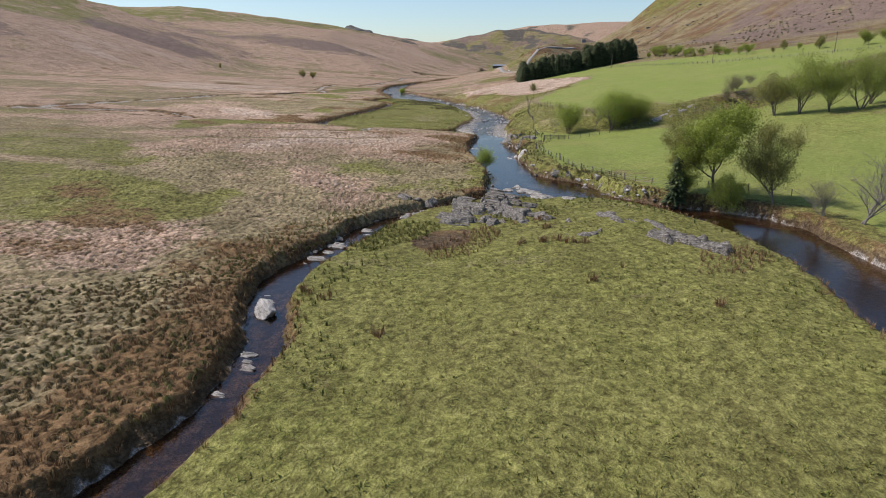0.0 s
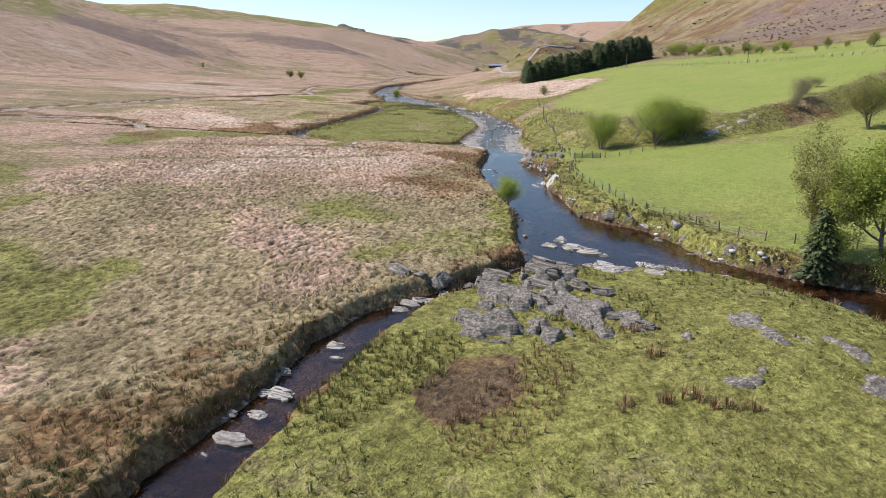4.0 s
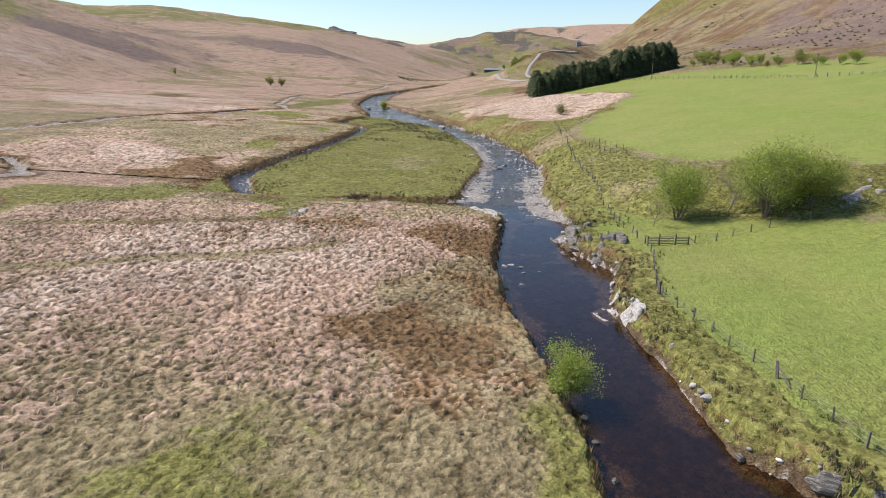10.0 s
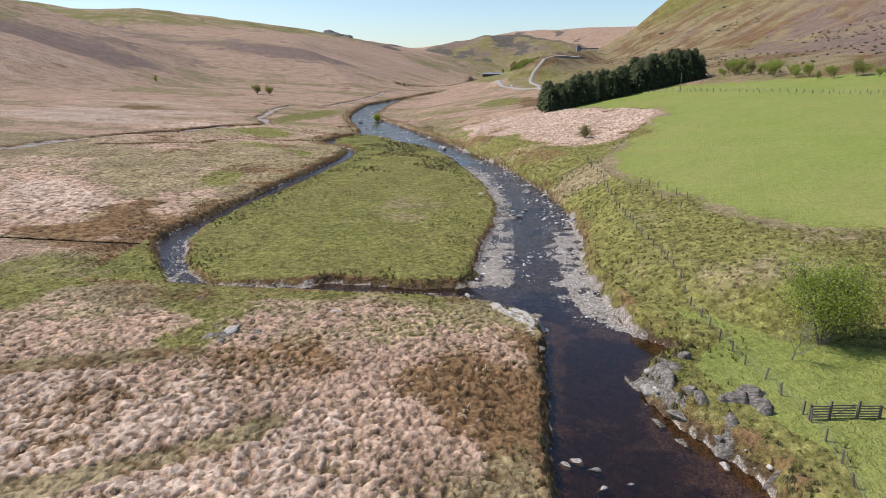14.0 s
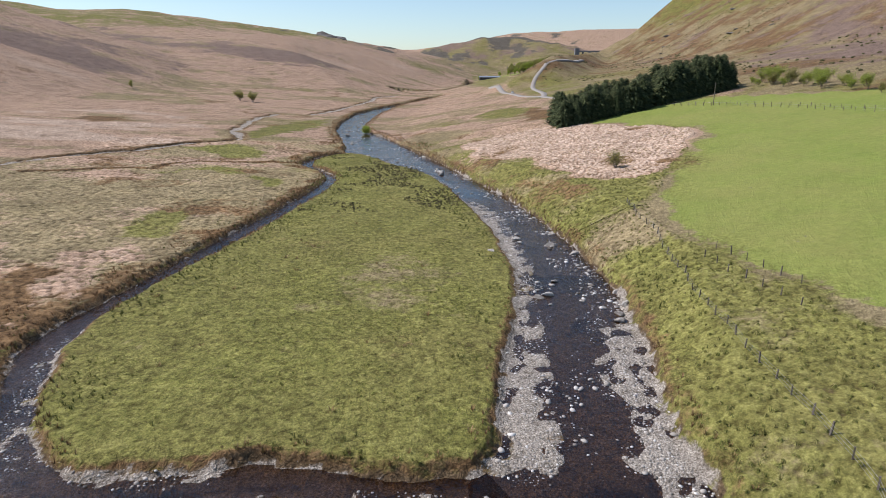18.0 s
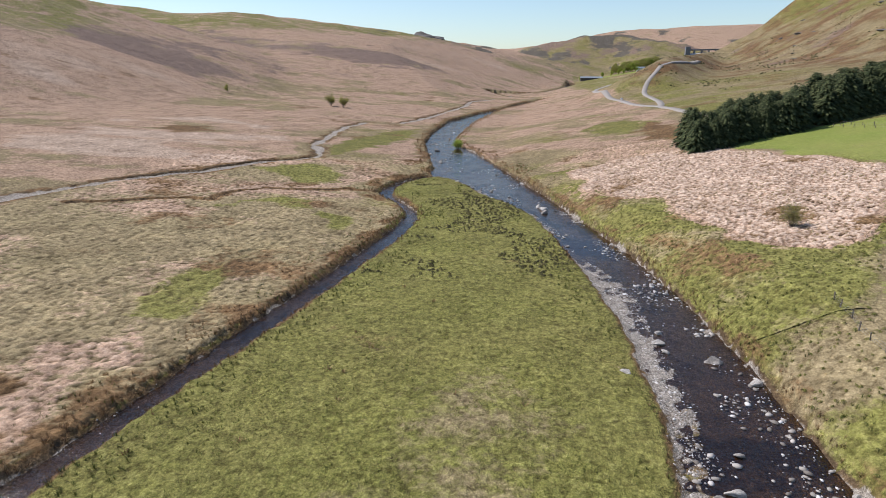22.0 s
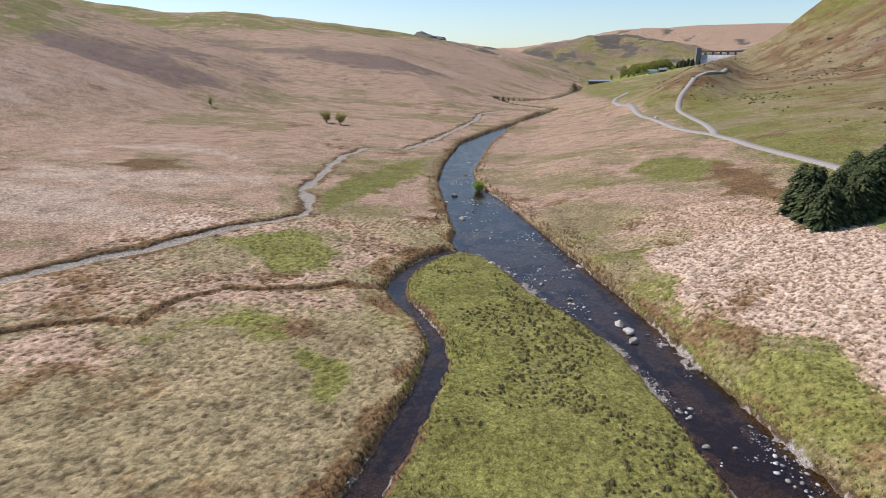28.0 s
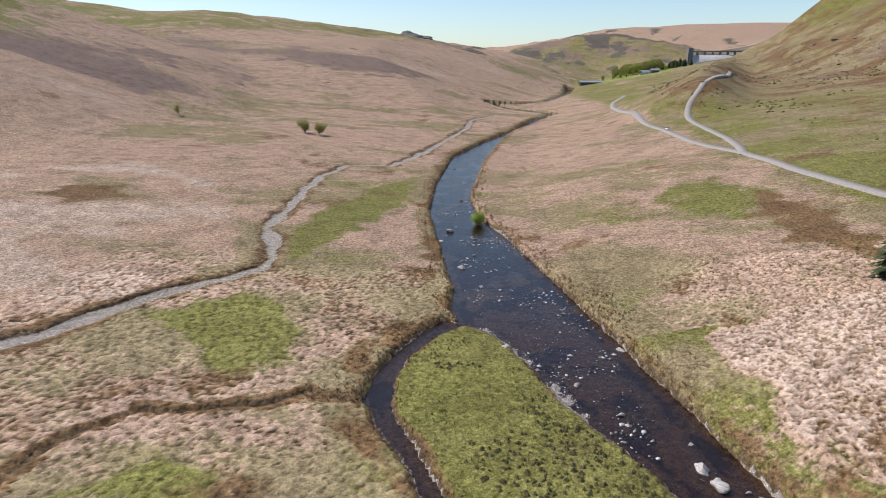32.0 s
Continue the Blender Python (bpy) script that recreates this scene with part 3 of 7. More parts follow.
def cover(x, y, z, d, g):
    w = water_level(y)
    edge_e = np.where(y < 568, bank_x(y, EAST_BANK), bank_x(y, UPPER_EAST))
    east = x > edge_e - 2
    isle2 = (~east) & (y > 222) & (y < 440) & (x > bank_x(y, LOOP_OUTER[10:]) - 1) & (x < edge_e)
    isle1 = (~east) & (y < 112) & (x > bank_x(y, SIDE_EAST) - 2)
    west = ~(east | isle1 | isle2)
    band = fbm(x / 1.8, y, 26, 4, 71)
    wide = fbm(x, y, 120, 3, 72)
    straw = np.where(west, np.minimum(0.64 + 0.4 * band + 0.2 * wide, 0.84), 0)
    straw = np.where(west, np.maximum(straw, patch(x, y, STRAW_PATCHES) * (0.88 + 0.4 * band)), straw)
    green = np.where(west, 0.2 + 0.3 * fbm(x, y, 34, 3, 73), 0)
    gp = patch(x, y, GREEN_PATCHES)
    green = np.where(west, np.maximum(green - 0.06 * (y < 200) - 0.1 * (y < 125), (0.74 - 0.12 * (y < 160) + 0.1 * (y > 340)) * gp), green)
    straw = straw * (1 - (0.8 - 0.2 * (x > -30) * (y < 160)) * gp * west)
    straw = straw * (1 - (0.45 + 0.2 * (y < 125)) * patch(x, y, OLIVE_PATCHES, 8) * west)
    straw = straw * (1 - 0.5 * west * smooth(130, 112, y) * (1 - patch(x, y, STRAW_PATCHES, 4)))
    brown = np.where(west, 0.4 * smooth(0.3, 0.9, fbm(x + 90, y, 14, 3, 74)), 0)
    lane = np.full(x.shape, 99.0)
    beside = west & (y > 150) & (y < 225) & (x < -10)
    if beside.any():
        for line in LANES:
            lane[beside] = np.minimum(lane[beside], line_distance(x[beside], y[beside] + 0.8 * vnoise(x[beside] / 5, y[beside] / 5, 54), line))
    straw = straw * (1 - 0.7 * smooth(2.2, 0.8, lane))
    brown = np.maximum(brown, 0.35 * smooth(2.2, 0.8, lane))
    ruddy = patch(x, y, BROWN_PATCHES, 8) * west
    brown = np.maximum(brown, (0.5 - 0.14 * (y > 300) + 0.35 * band) * ruddy)
    straw = straw * (1 - 0.3 * ruddy * (y < 300))
    reach = 9 + 10 * smooth(95, 60, y)
    near = smooth(reach, 1, d + 3 * vnoise(x / 5, y / 5, 75))
    brown = np.where(west, np.maximum(brown, near * (0.5 + 0.4 * fbm(x, y, 8, 2, 76)) * (1 - 0.6 * smooth(112, 118, y) * smooth(150, 138, y))), brown)
    brown = np.where(west, np.maximum(brown, 0.8 * near * smooth(92, 74, y)), brown)
    straw = np.where(west, straw * (1 - 0.75 * near), straw)
    green = np.where(west, np.maximum(green, 0.75 * near * smooth(108, 116, y) * smooth(152, 138, y)), green)
    green = np.where(isle1 | isle2, 0.95 + 0.25 * fbm(x, y, 14, 3, 77), green)
    brown = np.where(isle1 | isle2, smooth(2.2, 0.3, d) * 0.65 + 0.15 * smooth(0.5, 0.9, fbm(x, y, 10, 3, 78)), brown)
    muddy = patch(x, y, MUDDY, 2.5) * isle1
    brown = np.maximum(brown, 0.95 * muddy)
    green = green * (1 - 0.6 * muddy)
    # east side: mown fields, rough banks, pale patch beside the conifers
    pale = patch(x, y, [PALE_EAST], 5)
    foot = bank_foot(x)
    low_field = east & (y < foot - 3) & (x > edge_e + 5.5)
    up_left = np.interp(y, [215, 223, 230, 238, 255, 270, 290, 302, 317, 330, 345, 380, 428, 520], [70, 60, 51, 47, 44, 42, 42, 45, 52, 64, 70, 85, 60, 90])
    up_top = np.interp(x, [60, 100, 135, 180, 300], [420, 455, 400, 330, 250])
    up_field = east & (y > foot + 5) & (x > up_left - 6) & (y < up_top + 14) & (y < 445)
    field = 1.2 * smooth(-7, 9, x - up_left + 3 * vnoise(x / 9, y / 9, 91)) * smooth(0, 5, y - foot - 7 + 2.5 * vnoise(x / 8, y / 8, 92)) * up_field
    green = np.where(east, 0.76 + 0.4 * fbm(x, y, 18, 3, 79), green)
    green = np.where(low_field, 0.75, green)
    straw = np.where(east, np.maximum(1.2 * pale, 0.35 + 0.4 * fbm(x, y, 40, 3, 80) - 0.5 * (y < 434)), straw)
    tan = smooth(76, 58, x + 6 * vnoise(x / 14, y / 14, 59)) * np.minimum(0.68 + 0.35 * band, 0.84)
    straw = np.where(east & (y > 430 + 30 * (d < 9)) & (z < 24), np.maximum(straw * smooth(90, 66, x), tan), straw)
    lush = patch(x, y, EAST_GREEN, 8) * east
    straw = straw * (1 - 0.8 * lush)
    green = np.where(east & (y > 430), 0.3 + 0.3 * fbm(x, y, 18, 3, 79) + 0.3 * smooth(64, 84, x), green)
    green = np.maximum(green, 0.8 * lush)
    brown = np.where(east, np.maximum(0.4 * smooth(0.3, 0.9, fbm(x, y, 12, 3, 81)), 0.42 * smooth(4, 1, d)), brown)
    brown = np.maximum(brown, (0.62 + 0.25 * band) * patch(x, y, EAST_BROWN, 5) * east)
    straw, brown, green = (v * (1 - np.clip(field, 0, 1)) for v in (straw, brown, green))
    straw, brown = (np.where(low_field, 0, v) for v in (straw, brown))
    field = np.where(low_field, 0.82 + 0.25 * band, field)
    # hills: grass above, heather on the shoulders
    hill = smooth(14, 40, z - w) * (~up_field)
    streak = fbm(x / 2.4 + y / 5, y, 90, 4, 82)
    east_share = smooth(-90, 110, x + 70 * vnoise(x / 70, y / 70, 62))
    west_hill = hill * (1 - east_share)
    high = np.maximum(smooth(85, 130, z), patch(x, y, [GREEN_TOP], 60))
    heath = west_hill * (0.24 + 0.40 * streak + 0.42 * patch(x, y, HEATHER, 50) * (0.8 + 0.5 * streak) - 0.25 * high)
    heath = np.maximum(heath, hill * (x > 200) * (y < 800) * (0.3 + 0.35 * fbm(x, y, 90, 3, 83)))
    right = hill * (x > 60) * (y < 1500)
    heath = np.where(right > 0.2, np.maximum(heath, right * (0.16 + 0.3 * fbm(x, y, 40, 4, 87) + 0.5 * patch(x, y, [HEATHER_SLOPE], 60))), heath)
    crag = hill * smooth(0.35, 0.8, fbm(x, y, 60, 4, 84)) * smooth(1500, 1900, y)
    green = green * (1 - hill) + hill * (0.34 + 0.35 * high + 0.2 * streak + 0.05 * east_share)
    straw = straw * (1 - hill) + hill * (0.56 - 0.3 * high - 0.2 * streak + 0.16 - 0.46 * east_share)
    brown = np.where(right > 0.2, np.maximum(brown, right * (0.46 + 0.35 * fbm(x, y, 25, 4, 88))), brown)
    straw = straw * (1 - 0.6 * right)
    soil = (0.55 - 0.35 * (y > 700)) * smooth(1.1, 0.3, d) * smooth(-0.4, 0.15, d) * (z > w - 0.1)
    soil = np.maximum(soil, (z < w + 0.02) * 1.0)
    stream = np.full(x.shape, 99.0)
    nb = (x < -40) & (x > -190) & (y > 200) & (y < 980)
    for line in (STREAM, BACK_STREAM):
        stream[nb] = np.minimum(stream[nb], line_distance(x[nb] + 1.2 * vnoise(x[nb] / 7, y[nb] / 7, 51), y[nb] + 1.2 * vnoise(x[nb] / 7, y[nb] / 7, 52), line))
    trench = np.full(x.shape, 99.0)
    trench[nb] = line_distance(x[nb] + 1.2 * vnoise(x[nb] / 7, y[nb] / 7, 51), y[nb] + 1.2 * vnoise(x[nb] / 7, y[nb] / 7, 52), DITCH) + 0.7 * vnoise(x[nb] / 3, y[nb] / 3, 55)
    soil = np.maximum(soil, 0.75 * smooth(1.0, 0.4, trench))
    brown = np.maximum(brown, 0.7 * smooth(3, 0.8, trench))
    brown = np.maximum(brown, 0.62 * smooth(7, 2.5, stream + 2 * vnoise(x / 4, y / 4, 53)))
    stream = stream + 0.9 * vnoise(x / 8, y / 8, 56)
    gravel = np.maximum(g * smooth(0.9, 0.2, d), smooth(2.3, 1.5, stream))
    under = (z < w + 0.03) & (d < 1)
    gravel = np.where(under, np.maximum(gravel * 0.7, 0.62 - 0.55 * smooth(0.22, 0.62, w - z) + 0.55 * np.exp(-((x - 26) / 5) ** 2 - ((y - 114) / 10) ** 2) + 0.25 * fbm(x, y, 6, 3, 86)), gravel)
    soil = np.maximum(soil, 0.8 * smooth(3.2, 2.4, stream) * smooth(1.7, 2.2, stream))
    field = np.maximum(field, 0.9 * patch(x, y, [FARM_FIELD], 20))
    far = smooth(2150, 2300, y) * smooth(-330, -90, x + 60 * vnoise(x / 80, y / 80, 58))
    # mid hill: crags and heath, thickened to paint in the backlit slope's shade
    mid_hill = far * smooth(3000, 2800, y)
    heath = np.maximum(heath * (1 - mid_hill), mid_hill * (0.55 + 0.35 * fbm(x, y, 70, 4, 93)))
    green = np.where(mid_hill > 0.3, 0.55, green)
    crag = np.maximum(crag, mid_hill * smooth(-0.25, 0.45, fbm(x / 2.2, y, 60, 4, 94)))
    straw = np.where(y > 2900, 0.75, straw * (1 - far))
    bracken = patch(x, y, BRACKEN, 10)
    brown = np.maximum(brown, 0.75 * bracken)
    straw = straw * (1 - 0.8 * bracken)
    soil = np.maximum(soil, 0.7 * muddy)
    rock = 0.8 * crag
    return [np.clip(v, 0, 1) for v in (straw, brown, green, field, heath, gravel, soil, rock)]


def grown(start, step, stop, rate):
    out, v = [], start
    while v < stop:
        v, step = v + step, step * rate
        out.append(v)
    return out


def mesh_from(name, verts, tris, mat, smooth_faces=False, quads=None):
    me = bpy.data.meshes.new(name)
    verts = np.asarray(verts, float)
    faces = np.asarray(tris, int) if quads is None else np.asarray(quads, int)
    me.vertices.add(len(verts))
    me.vertices.foreach_set("co", verts.ravel())
    me.loops.add(faces.size)
    me.loops.foreach_set("vertex_index", faces.ravel())
    me.polygons.add(len(faces))
    me.polygons.foreach_set("loop_start", np.arange(0, faces.size, faces.shape[1]))
    if smooth_faces:
        me.polygons.foreach_set("use_smooth", np.ones(len(faces), bool))
    me.update(calc_edges=True)
    me.materials.append(mat)
    return me


def cells(x, y, size, seed):
    """Rounded clumps: 1 on a clump's top, 0 in the gaps."""
    u, v = x / size, y / size
    iu, iv = np.floor(u), np.floor(v)
    best = np.zeros(x.shape)
    for du in (-1, 0, 1):
        for dv in (-1, 0, 1):
            a, b = iu + du, iv + dv
            r = [np.sin(a * k1 + b * k2 + seed) * 43758.5453 for k1, k2 in ((127.1, 311.7), (269.5, 183.3), (419.2, 371.9))]
            r = [q - np.floor(q) for q in r]
            d2 = (u - a - r[0]) ** 2 + (v - b - r[1]) ** 2
            best = np.maximum(best, np.sqrt(np.clip(1 - d2 / (0.35 + 0.55 * r[2]) ** 2, 0, 1)) * (0.55 + 0.45 * r[2]))
    return best


def clump_height(x, y, size=1.0):
    wx, wy = x + 0.35 * vnoise(x / 0.9, y / 0.9, 101), y + 0.35 * vnoise(x / 0.9, y / 0.9, 102)
    return 0.62 * cells(wx, wy * 0.9, 0.95 * size, 1) + 0.36 * cells(wx, wy, 0.52 * size, 2) + 0.16 * vnoise(x / 0.35, y / 0.35, 103)


def turf(name, x0, x1, y0, y1, step, tall, keep, label, size=1.0, mark=1.0):
    """A lumpy skin of grass clumps over part of the ground, where keep says so."""
    xs, ys = np.arange(x0, x1, step), np.arange(y0, y1, step)
    gx, gy = np.meshgrid(xs, ys)
    x, y = gx.ravel() + 0.3 * step * vnoise(gx.ravel() * 3.1, gy.ravel() * 3.7, 104), gy.ravel()
    z, d, g = ground_height(x, y, True)
    c = cover(x, y, z, d, g)
    ok, amount = keep(x, y, z, d, g, c)
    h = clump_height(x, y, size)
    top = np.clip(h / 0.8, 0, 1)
    # tops strawy; gaps browner with litter and soil, deepening the painted shade
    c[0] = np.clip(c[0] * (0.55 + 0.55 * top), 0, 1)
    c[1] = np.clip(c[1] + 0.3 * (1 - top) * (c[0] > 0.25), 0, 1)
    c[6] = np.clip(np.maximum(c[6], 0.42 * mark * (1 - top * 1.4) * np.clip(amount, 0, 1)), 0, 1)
    rim = smooth(x0, x0 + 9, x + 3 * vnoise(x / 4, y / 4, 105)) * smooth(x1, x1 - 5, x) * smooth(y1, y1 - 8, y + 3 * vnoise(x / 4, y / 4, 106))
    rise = tall * amount * h * rim + 0.04
    rise = np.where(ok, rise, -0.15)
    nx, ny = len(xs), len(ys)
    i = (np.arange(ny - 1)[:, None] * nx + np.arange(nx - 1)[None]).ravel()
    q = np.stack([i, i + 1, i + nx + 1, i + nx], 1)
    q = q[ok[q].any(1)]
    used, inv = np.unique(q, return_inverse=True)
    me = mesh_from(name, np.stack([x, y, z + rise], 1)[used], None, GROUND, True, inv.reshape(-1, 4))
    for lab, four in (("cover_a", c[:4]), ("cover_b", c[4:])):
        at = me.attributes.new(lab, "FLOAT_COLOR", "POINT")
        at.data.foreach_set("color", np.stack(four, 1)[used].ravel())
    # clump tops, and how strongly the gap shade is painted there
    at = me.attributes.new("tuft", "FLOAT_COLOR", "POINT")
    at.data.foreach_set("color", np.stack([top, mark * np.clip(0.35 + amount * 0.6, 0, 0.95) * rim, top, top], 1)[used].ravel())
    return tagged(new(name, me), label, "grass", kind="stuff")


SHEET = [None, None, None]


def sheet_mesh(name, xs, ys):
    """A sheet of quads over the plan, one height and cover per corner."""
    gx, gy = np.meshgrid(xs, ys)
    x, y = gx.ravel(), gy.ravel()
    z, d, g = ground_height(x, y, True)
    nx, ny = len(xs), len(ys)
    SHEET[:] = xs, ys, z.reshape(ny, nx)
    me = bpy.data.meshes.new(name)
    me.vertices.add(nx * ny)
    me.vertices.foreach_set("co", np.stack([x, y, z], 1).ravel())
    i = (np.arange(ny - 1)[:, None] * nx + np.arange(nx - 1)[None]).ravel()
    quads = np.stack([i, i + 1, i + nx + 1, i + nx], 1)
    me.loops.add(quads.size)
    me.loops.foreach_set("vertex_index", quads.ravel())
    me.polygons.add(len(quads))
    me.polygons.foreach_set("loop_start", np.arange(0, quads.size, 4))
    me.polygons.foreach_set("use_smooth", np.ones(len(quads), bool))
    me.update(calc_edges=True)
    c = cover(x, y, z, d, g)
    for label, four in (("cover_a", c[:4]), ("cover_b", c[4:])):
        at = me.attributes.new(label, "FLOAT_COLOR", "POINT")
        at.data.foreach_set("color", np.stack(four, 1).ravel())
    return me


XS = np.array([-v for v in grown(120, 1.1, 4200, 1.08)][::-1] + list(np.arange(-120, -62, 1.0)) + list(np.arange(-62, 58, 0.7)) + grown(58, 0.8, 4200, 1.07))
YS = np.array([-v for v in grown(-14, 1.0, 1500, 1.22)][::-1] + list(np.arange(14, 300, 0.7)) + list(np.arange(300, 450, 0.85)) + grown(450, 0.95, 820, 1.0055) + grown(820, 3.4, 4400, 1.028))
ground = new("ground", sheet_mesh("ground", XS, YS))
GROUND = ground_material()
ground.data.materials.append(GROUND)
tagged(ground, "moorland valley floor with tussock grass, river banks and hills", "ground", kind="structure")


def water_sheet(name, left, right, label):
    """A strip of water between two banks, reaching a little under each."""
    def resample(line, n):
        p = np.array(line, float)
        s = np.r_[0, np.cumsum(np.hypot(*np.diff(p, axis=0).T))]
        q = np.linspace(0, s[-1], n)
        return np.stack([np.interp(q, s, p[:, 0]), np.interp(q, s, p[:, 1])], 1)

    n = 220
    a, b = resample(left, n), resample(right, n)
    across = (b - a) / np.maximum(np.hypot(*(b - a).T), 1e-6)[:, None]
    a, b = a - 1.2 * across, b + 1.2 * across
    k = 7
    rows = [a * (1 - f) + b * f for f in np.linspace(0, 1, k)]
    verts, values = [], []
    for i in range(n):
        for r in rows:
            x, y = r[i]
            verts.append((x, y, float(water_level(y))))
            quick = 0.4 * (name == "water_loop_channel") + 0.75 * float(smooth(212, 226, y) * smooth(350, 335, y)) + 0.4 * float(smooth(345, 380, y)) + 0.12
            values.append(quick)
    faces = [(i * k + j, i * k + j + 1, (i + 1) * k + j + 1, (i + 1) * k + j) for i in range(n - 1) for j in range(k - 1)]
    me = bpy.data.meshes.new(name)
    me.from_pydata(verts, [], faces)
    at = me.attributes.new("ripple", "FLOAT_COLOR", "POINT")
    at.data.foreach_set("color", np.repeat(np.array(values), 4))
    me.materials.append(WATER)
    ob = new(name, me)
    return tagged(ob, label, "water", kind="structure")


WATER = water_material()
water_sheet("water_river", WEST_BANK, EAST_BANK, "dark peaty river with ripples between grassy banks")
water_sheet("water_upper_river", UPPER_WEST, UPPER_EAST, "bright rippled river winding up the valley")
water_sheet("water_side_channel", SIDE_WEST, SIDE_EAST, "still dark side channel below the rocks")
water_sheet("water_loop_channel", LOOP_OUTER, LOOP_INNER, "narrow stony channel looping round the grassy island")

# ---- mesh helpers ----
def part(name, me, parent, label=""):
    ob = new(name, me)
    ob.parent = parent
    return tagged(ob, label)


def bm_mesh(name, bm, mat, smooth_faces=False):
    me = bpy.data.meshes.new(name)
    for f in bm.faces:
        f.smooth = smooth_faces
    bm.to_mesh(me)
    bm.free()
    me.materials.append(mat)
    return me


def thing(name, m, label, category, group=""):
    ob = new(name)
    ob.empty_display_size = 0.3
    ob.matrix_world = m
    return tagged(ob, label, category, group)


def height_at(x, y):
    return float(heights([x], [y])[0])


def heights(x, y):
    """The height of the ground sheet, between its corners."""
    xs, ys, z = SHEET
    x, y = np.asarray(x, float), np.asarray(y, float)
    i, j = np.clip(np.searchsorted(xs, x) - 1, 0, len(xs) - 2), np.clip(np.searchsorted(ys, y) - 1, 0, len(ys) - 2)
    u, v = (x - xs[i]) / (xs[i + 1] - xs[i]), (y - ys[j]) / (ys[j + 1] - ys[j])
    return (z[j, i] * (1 - u) + z[j, i + 1] * u) * (1 - v) + (z[j + 1, i] * (1 - u) + z[j + 1, i + 1] * u) * v


def box(bm, x0, y0, z0, x1, y1, z1, taper=0.0):
    v = [bm.verts.new(p) for p in ((x0, y0, z0), (x1, y0, z0), (x1, y1, z0), (x0, y1, z0),
                                   (x0 + taper, y0 + taper, z1), (x1 - taper, y0 + taper, z1), (x1 - taper, y1 - taper, z1), (x0 + taper, y1 - taper, z1))]
    for f in ((3, 2, 1, 0), (4, 5, 6, 7), (0, 1, 5, 4), (1, 2, 6, 5), (2, 3, 7, 6), (3, 0, 4, 7)):
        bm.faces.new([v[i] for i in f])


def tube(points, radii, sides=6):
    """A tapered tube along points, as corners and triangles."""
    p = np.asarray(points, float)
    n = len(p)
    t = np.gradient(p, axis=0)
    t /= np.linalg.norm(t, axis=1)[:, None] + 1e-9
    side = np.cross(t, (0.31, 0.17, 0.93))
    side /= np.linalg.norm(side, axis=1)[:, None] + 1e-9
    up = np.cross(side, t)
    a = np.linspace(0, 2 * np.pi, sides, endpoint=False)
    ring = np.cos(a)[None, :, None] * side[:, None] + np.sin(a)[None, :, None] * up[:, None]
    v = (p[:, None] + ring * np.asarray(radii, float)[:, None, None]).reshape(-1, 3)
    f = []
    for i in range(n - 1):
        for j in range(sides):
            k = (j + 1) % sides
            f += [(i * sides + j, i * sides + k, (i + 1) * sides + k), (i * sides + j, (i + 1) * sides + k, (i + 1) * sides + j)]
    return v, np.array(f)


def tubes_of(lines):
    """Many tapered tubes at once, each line given as points, radii and sides; all lines of one count of points."""
    out = []
    for sides in sorted({line[2] for line in lines}):
        p = np.array([line[0] for line in lines if line[2] == sides], float)
        r = np.array([line[1] for line in lines if line[2] == sides], float)
        n = p.shape[1]
        t = np.gradient(p, axis=1)
        t /= np.linalg.norm(t, axis=2)[..., None] + 1e-9
        side = np.cross(t, (0.31, 0.17, 0.93))
        side /= np.linalg.norm(side, axis=2)[..., None] + 1e-9
        up = np.cross(side, t)
        a = np.linspace(0, 2 * np.pi, sides, endpoint=False)
        ring = np.cos(a)[:, None] * side[:, :, None] + np.sin(a)[:, None] * up[:, :, None]
        v = (p[:, :, None] + ring * r[:, :, None, None]).reshape(-1, 3)
        i, j = np.meshgrid(np.arange(n - 1), np.arange(sides), indexing="ij")
        k = (j + 1) % sides
        f = np.concatenate([np.stack([i * sides + j, i * sides + k, (i + 1) * sides + k], -1).reshape(-1, 3),
                            np.stack([i * sides + j, (i + 1) * sides + k, (i + 1) * sides + j], -1).reshape(-1, 3)])
        out.append((v, (f[None] + (np.arange(len(p)) * n * sides)[:, None, None]).reshape(-1, 3)))
    return joined(out)


def joined(pieces):
    v, f, base = [], [], 0
    for a, b in pieces:
        v.append(a)
        f.append(np.asarray(b) + base)
        base += len(a)
    return np.concatenate(v), np.concatenate(f)


def scattered(name, templates, pos, yaw, size, mat, rng, label, category, smooth_faces=False, tilt=0.0):
    """Many small pieces as one object of kind stuff."""
    vs, fs, base = [], [], 0
    which = rng.integers(0, len(templates), len(pos))
    for k, (tv, tf) in enumerate(templates):
        m = which == k
        if not m.any():
            continue
        c, s = np.cos(yaw[m])[:, None], np.sin(yaw[m])[:, None]
        q = tv[None] * size[m][:, None, :]
        x, y = q[..., 0] * c - q[..., 1] * s, q[..., 0] * s + q[..., 1] * c
        lean = rng.normal(0, tilt, (m.sum(), 2)) if tilt else np.zeros((m.sum(), 2))
        x, y = x + q[..., 2] * lean[:, :1], y + q[..., 2] * lean[:, 1:]
        v = np.stack([x, y, q[..., 2]], -1) + pos[m][:, None]
        f = tf[None] + (np.arange(m.sum()) * len(tv))[:, None, None] + base
        vs.append(v.reshape(-1, 3))
        fs.append(f.reshape(-1, 3))
        base += v.shape[0] * v.shape[1]
    ob = new(name, mesh_from(name, np.concatenate(vs), np.concatenate(fs), mat, smooth_faces))
    return tagged(ob, label, category, kind="stuff")


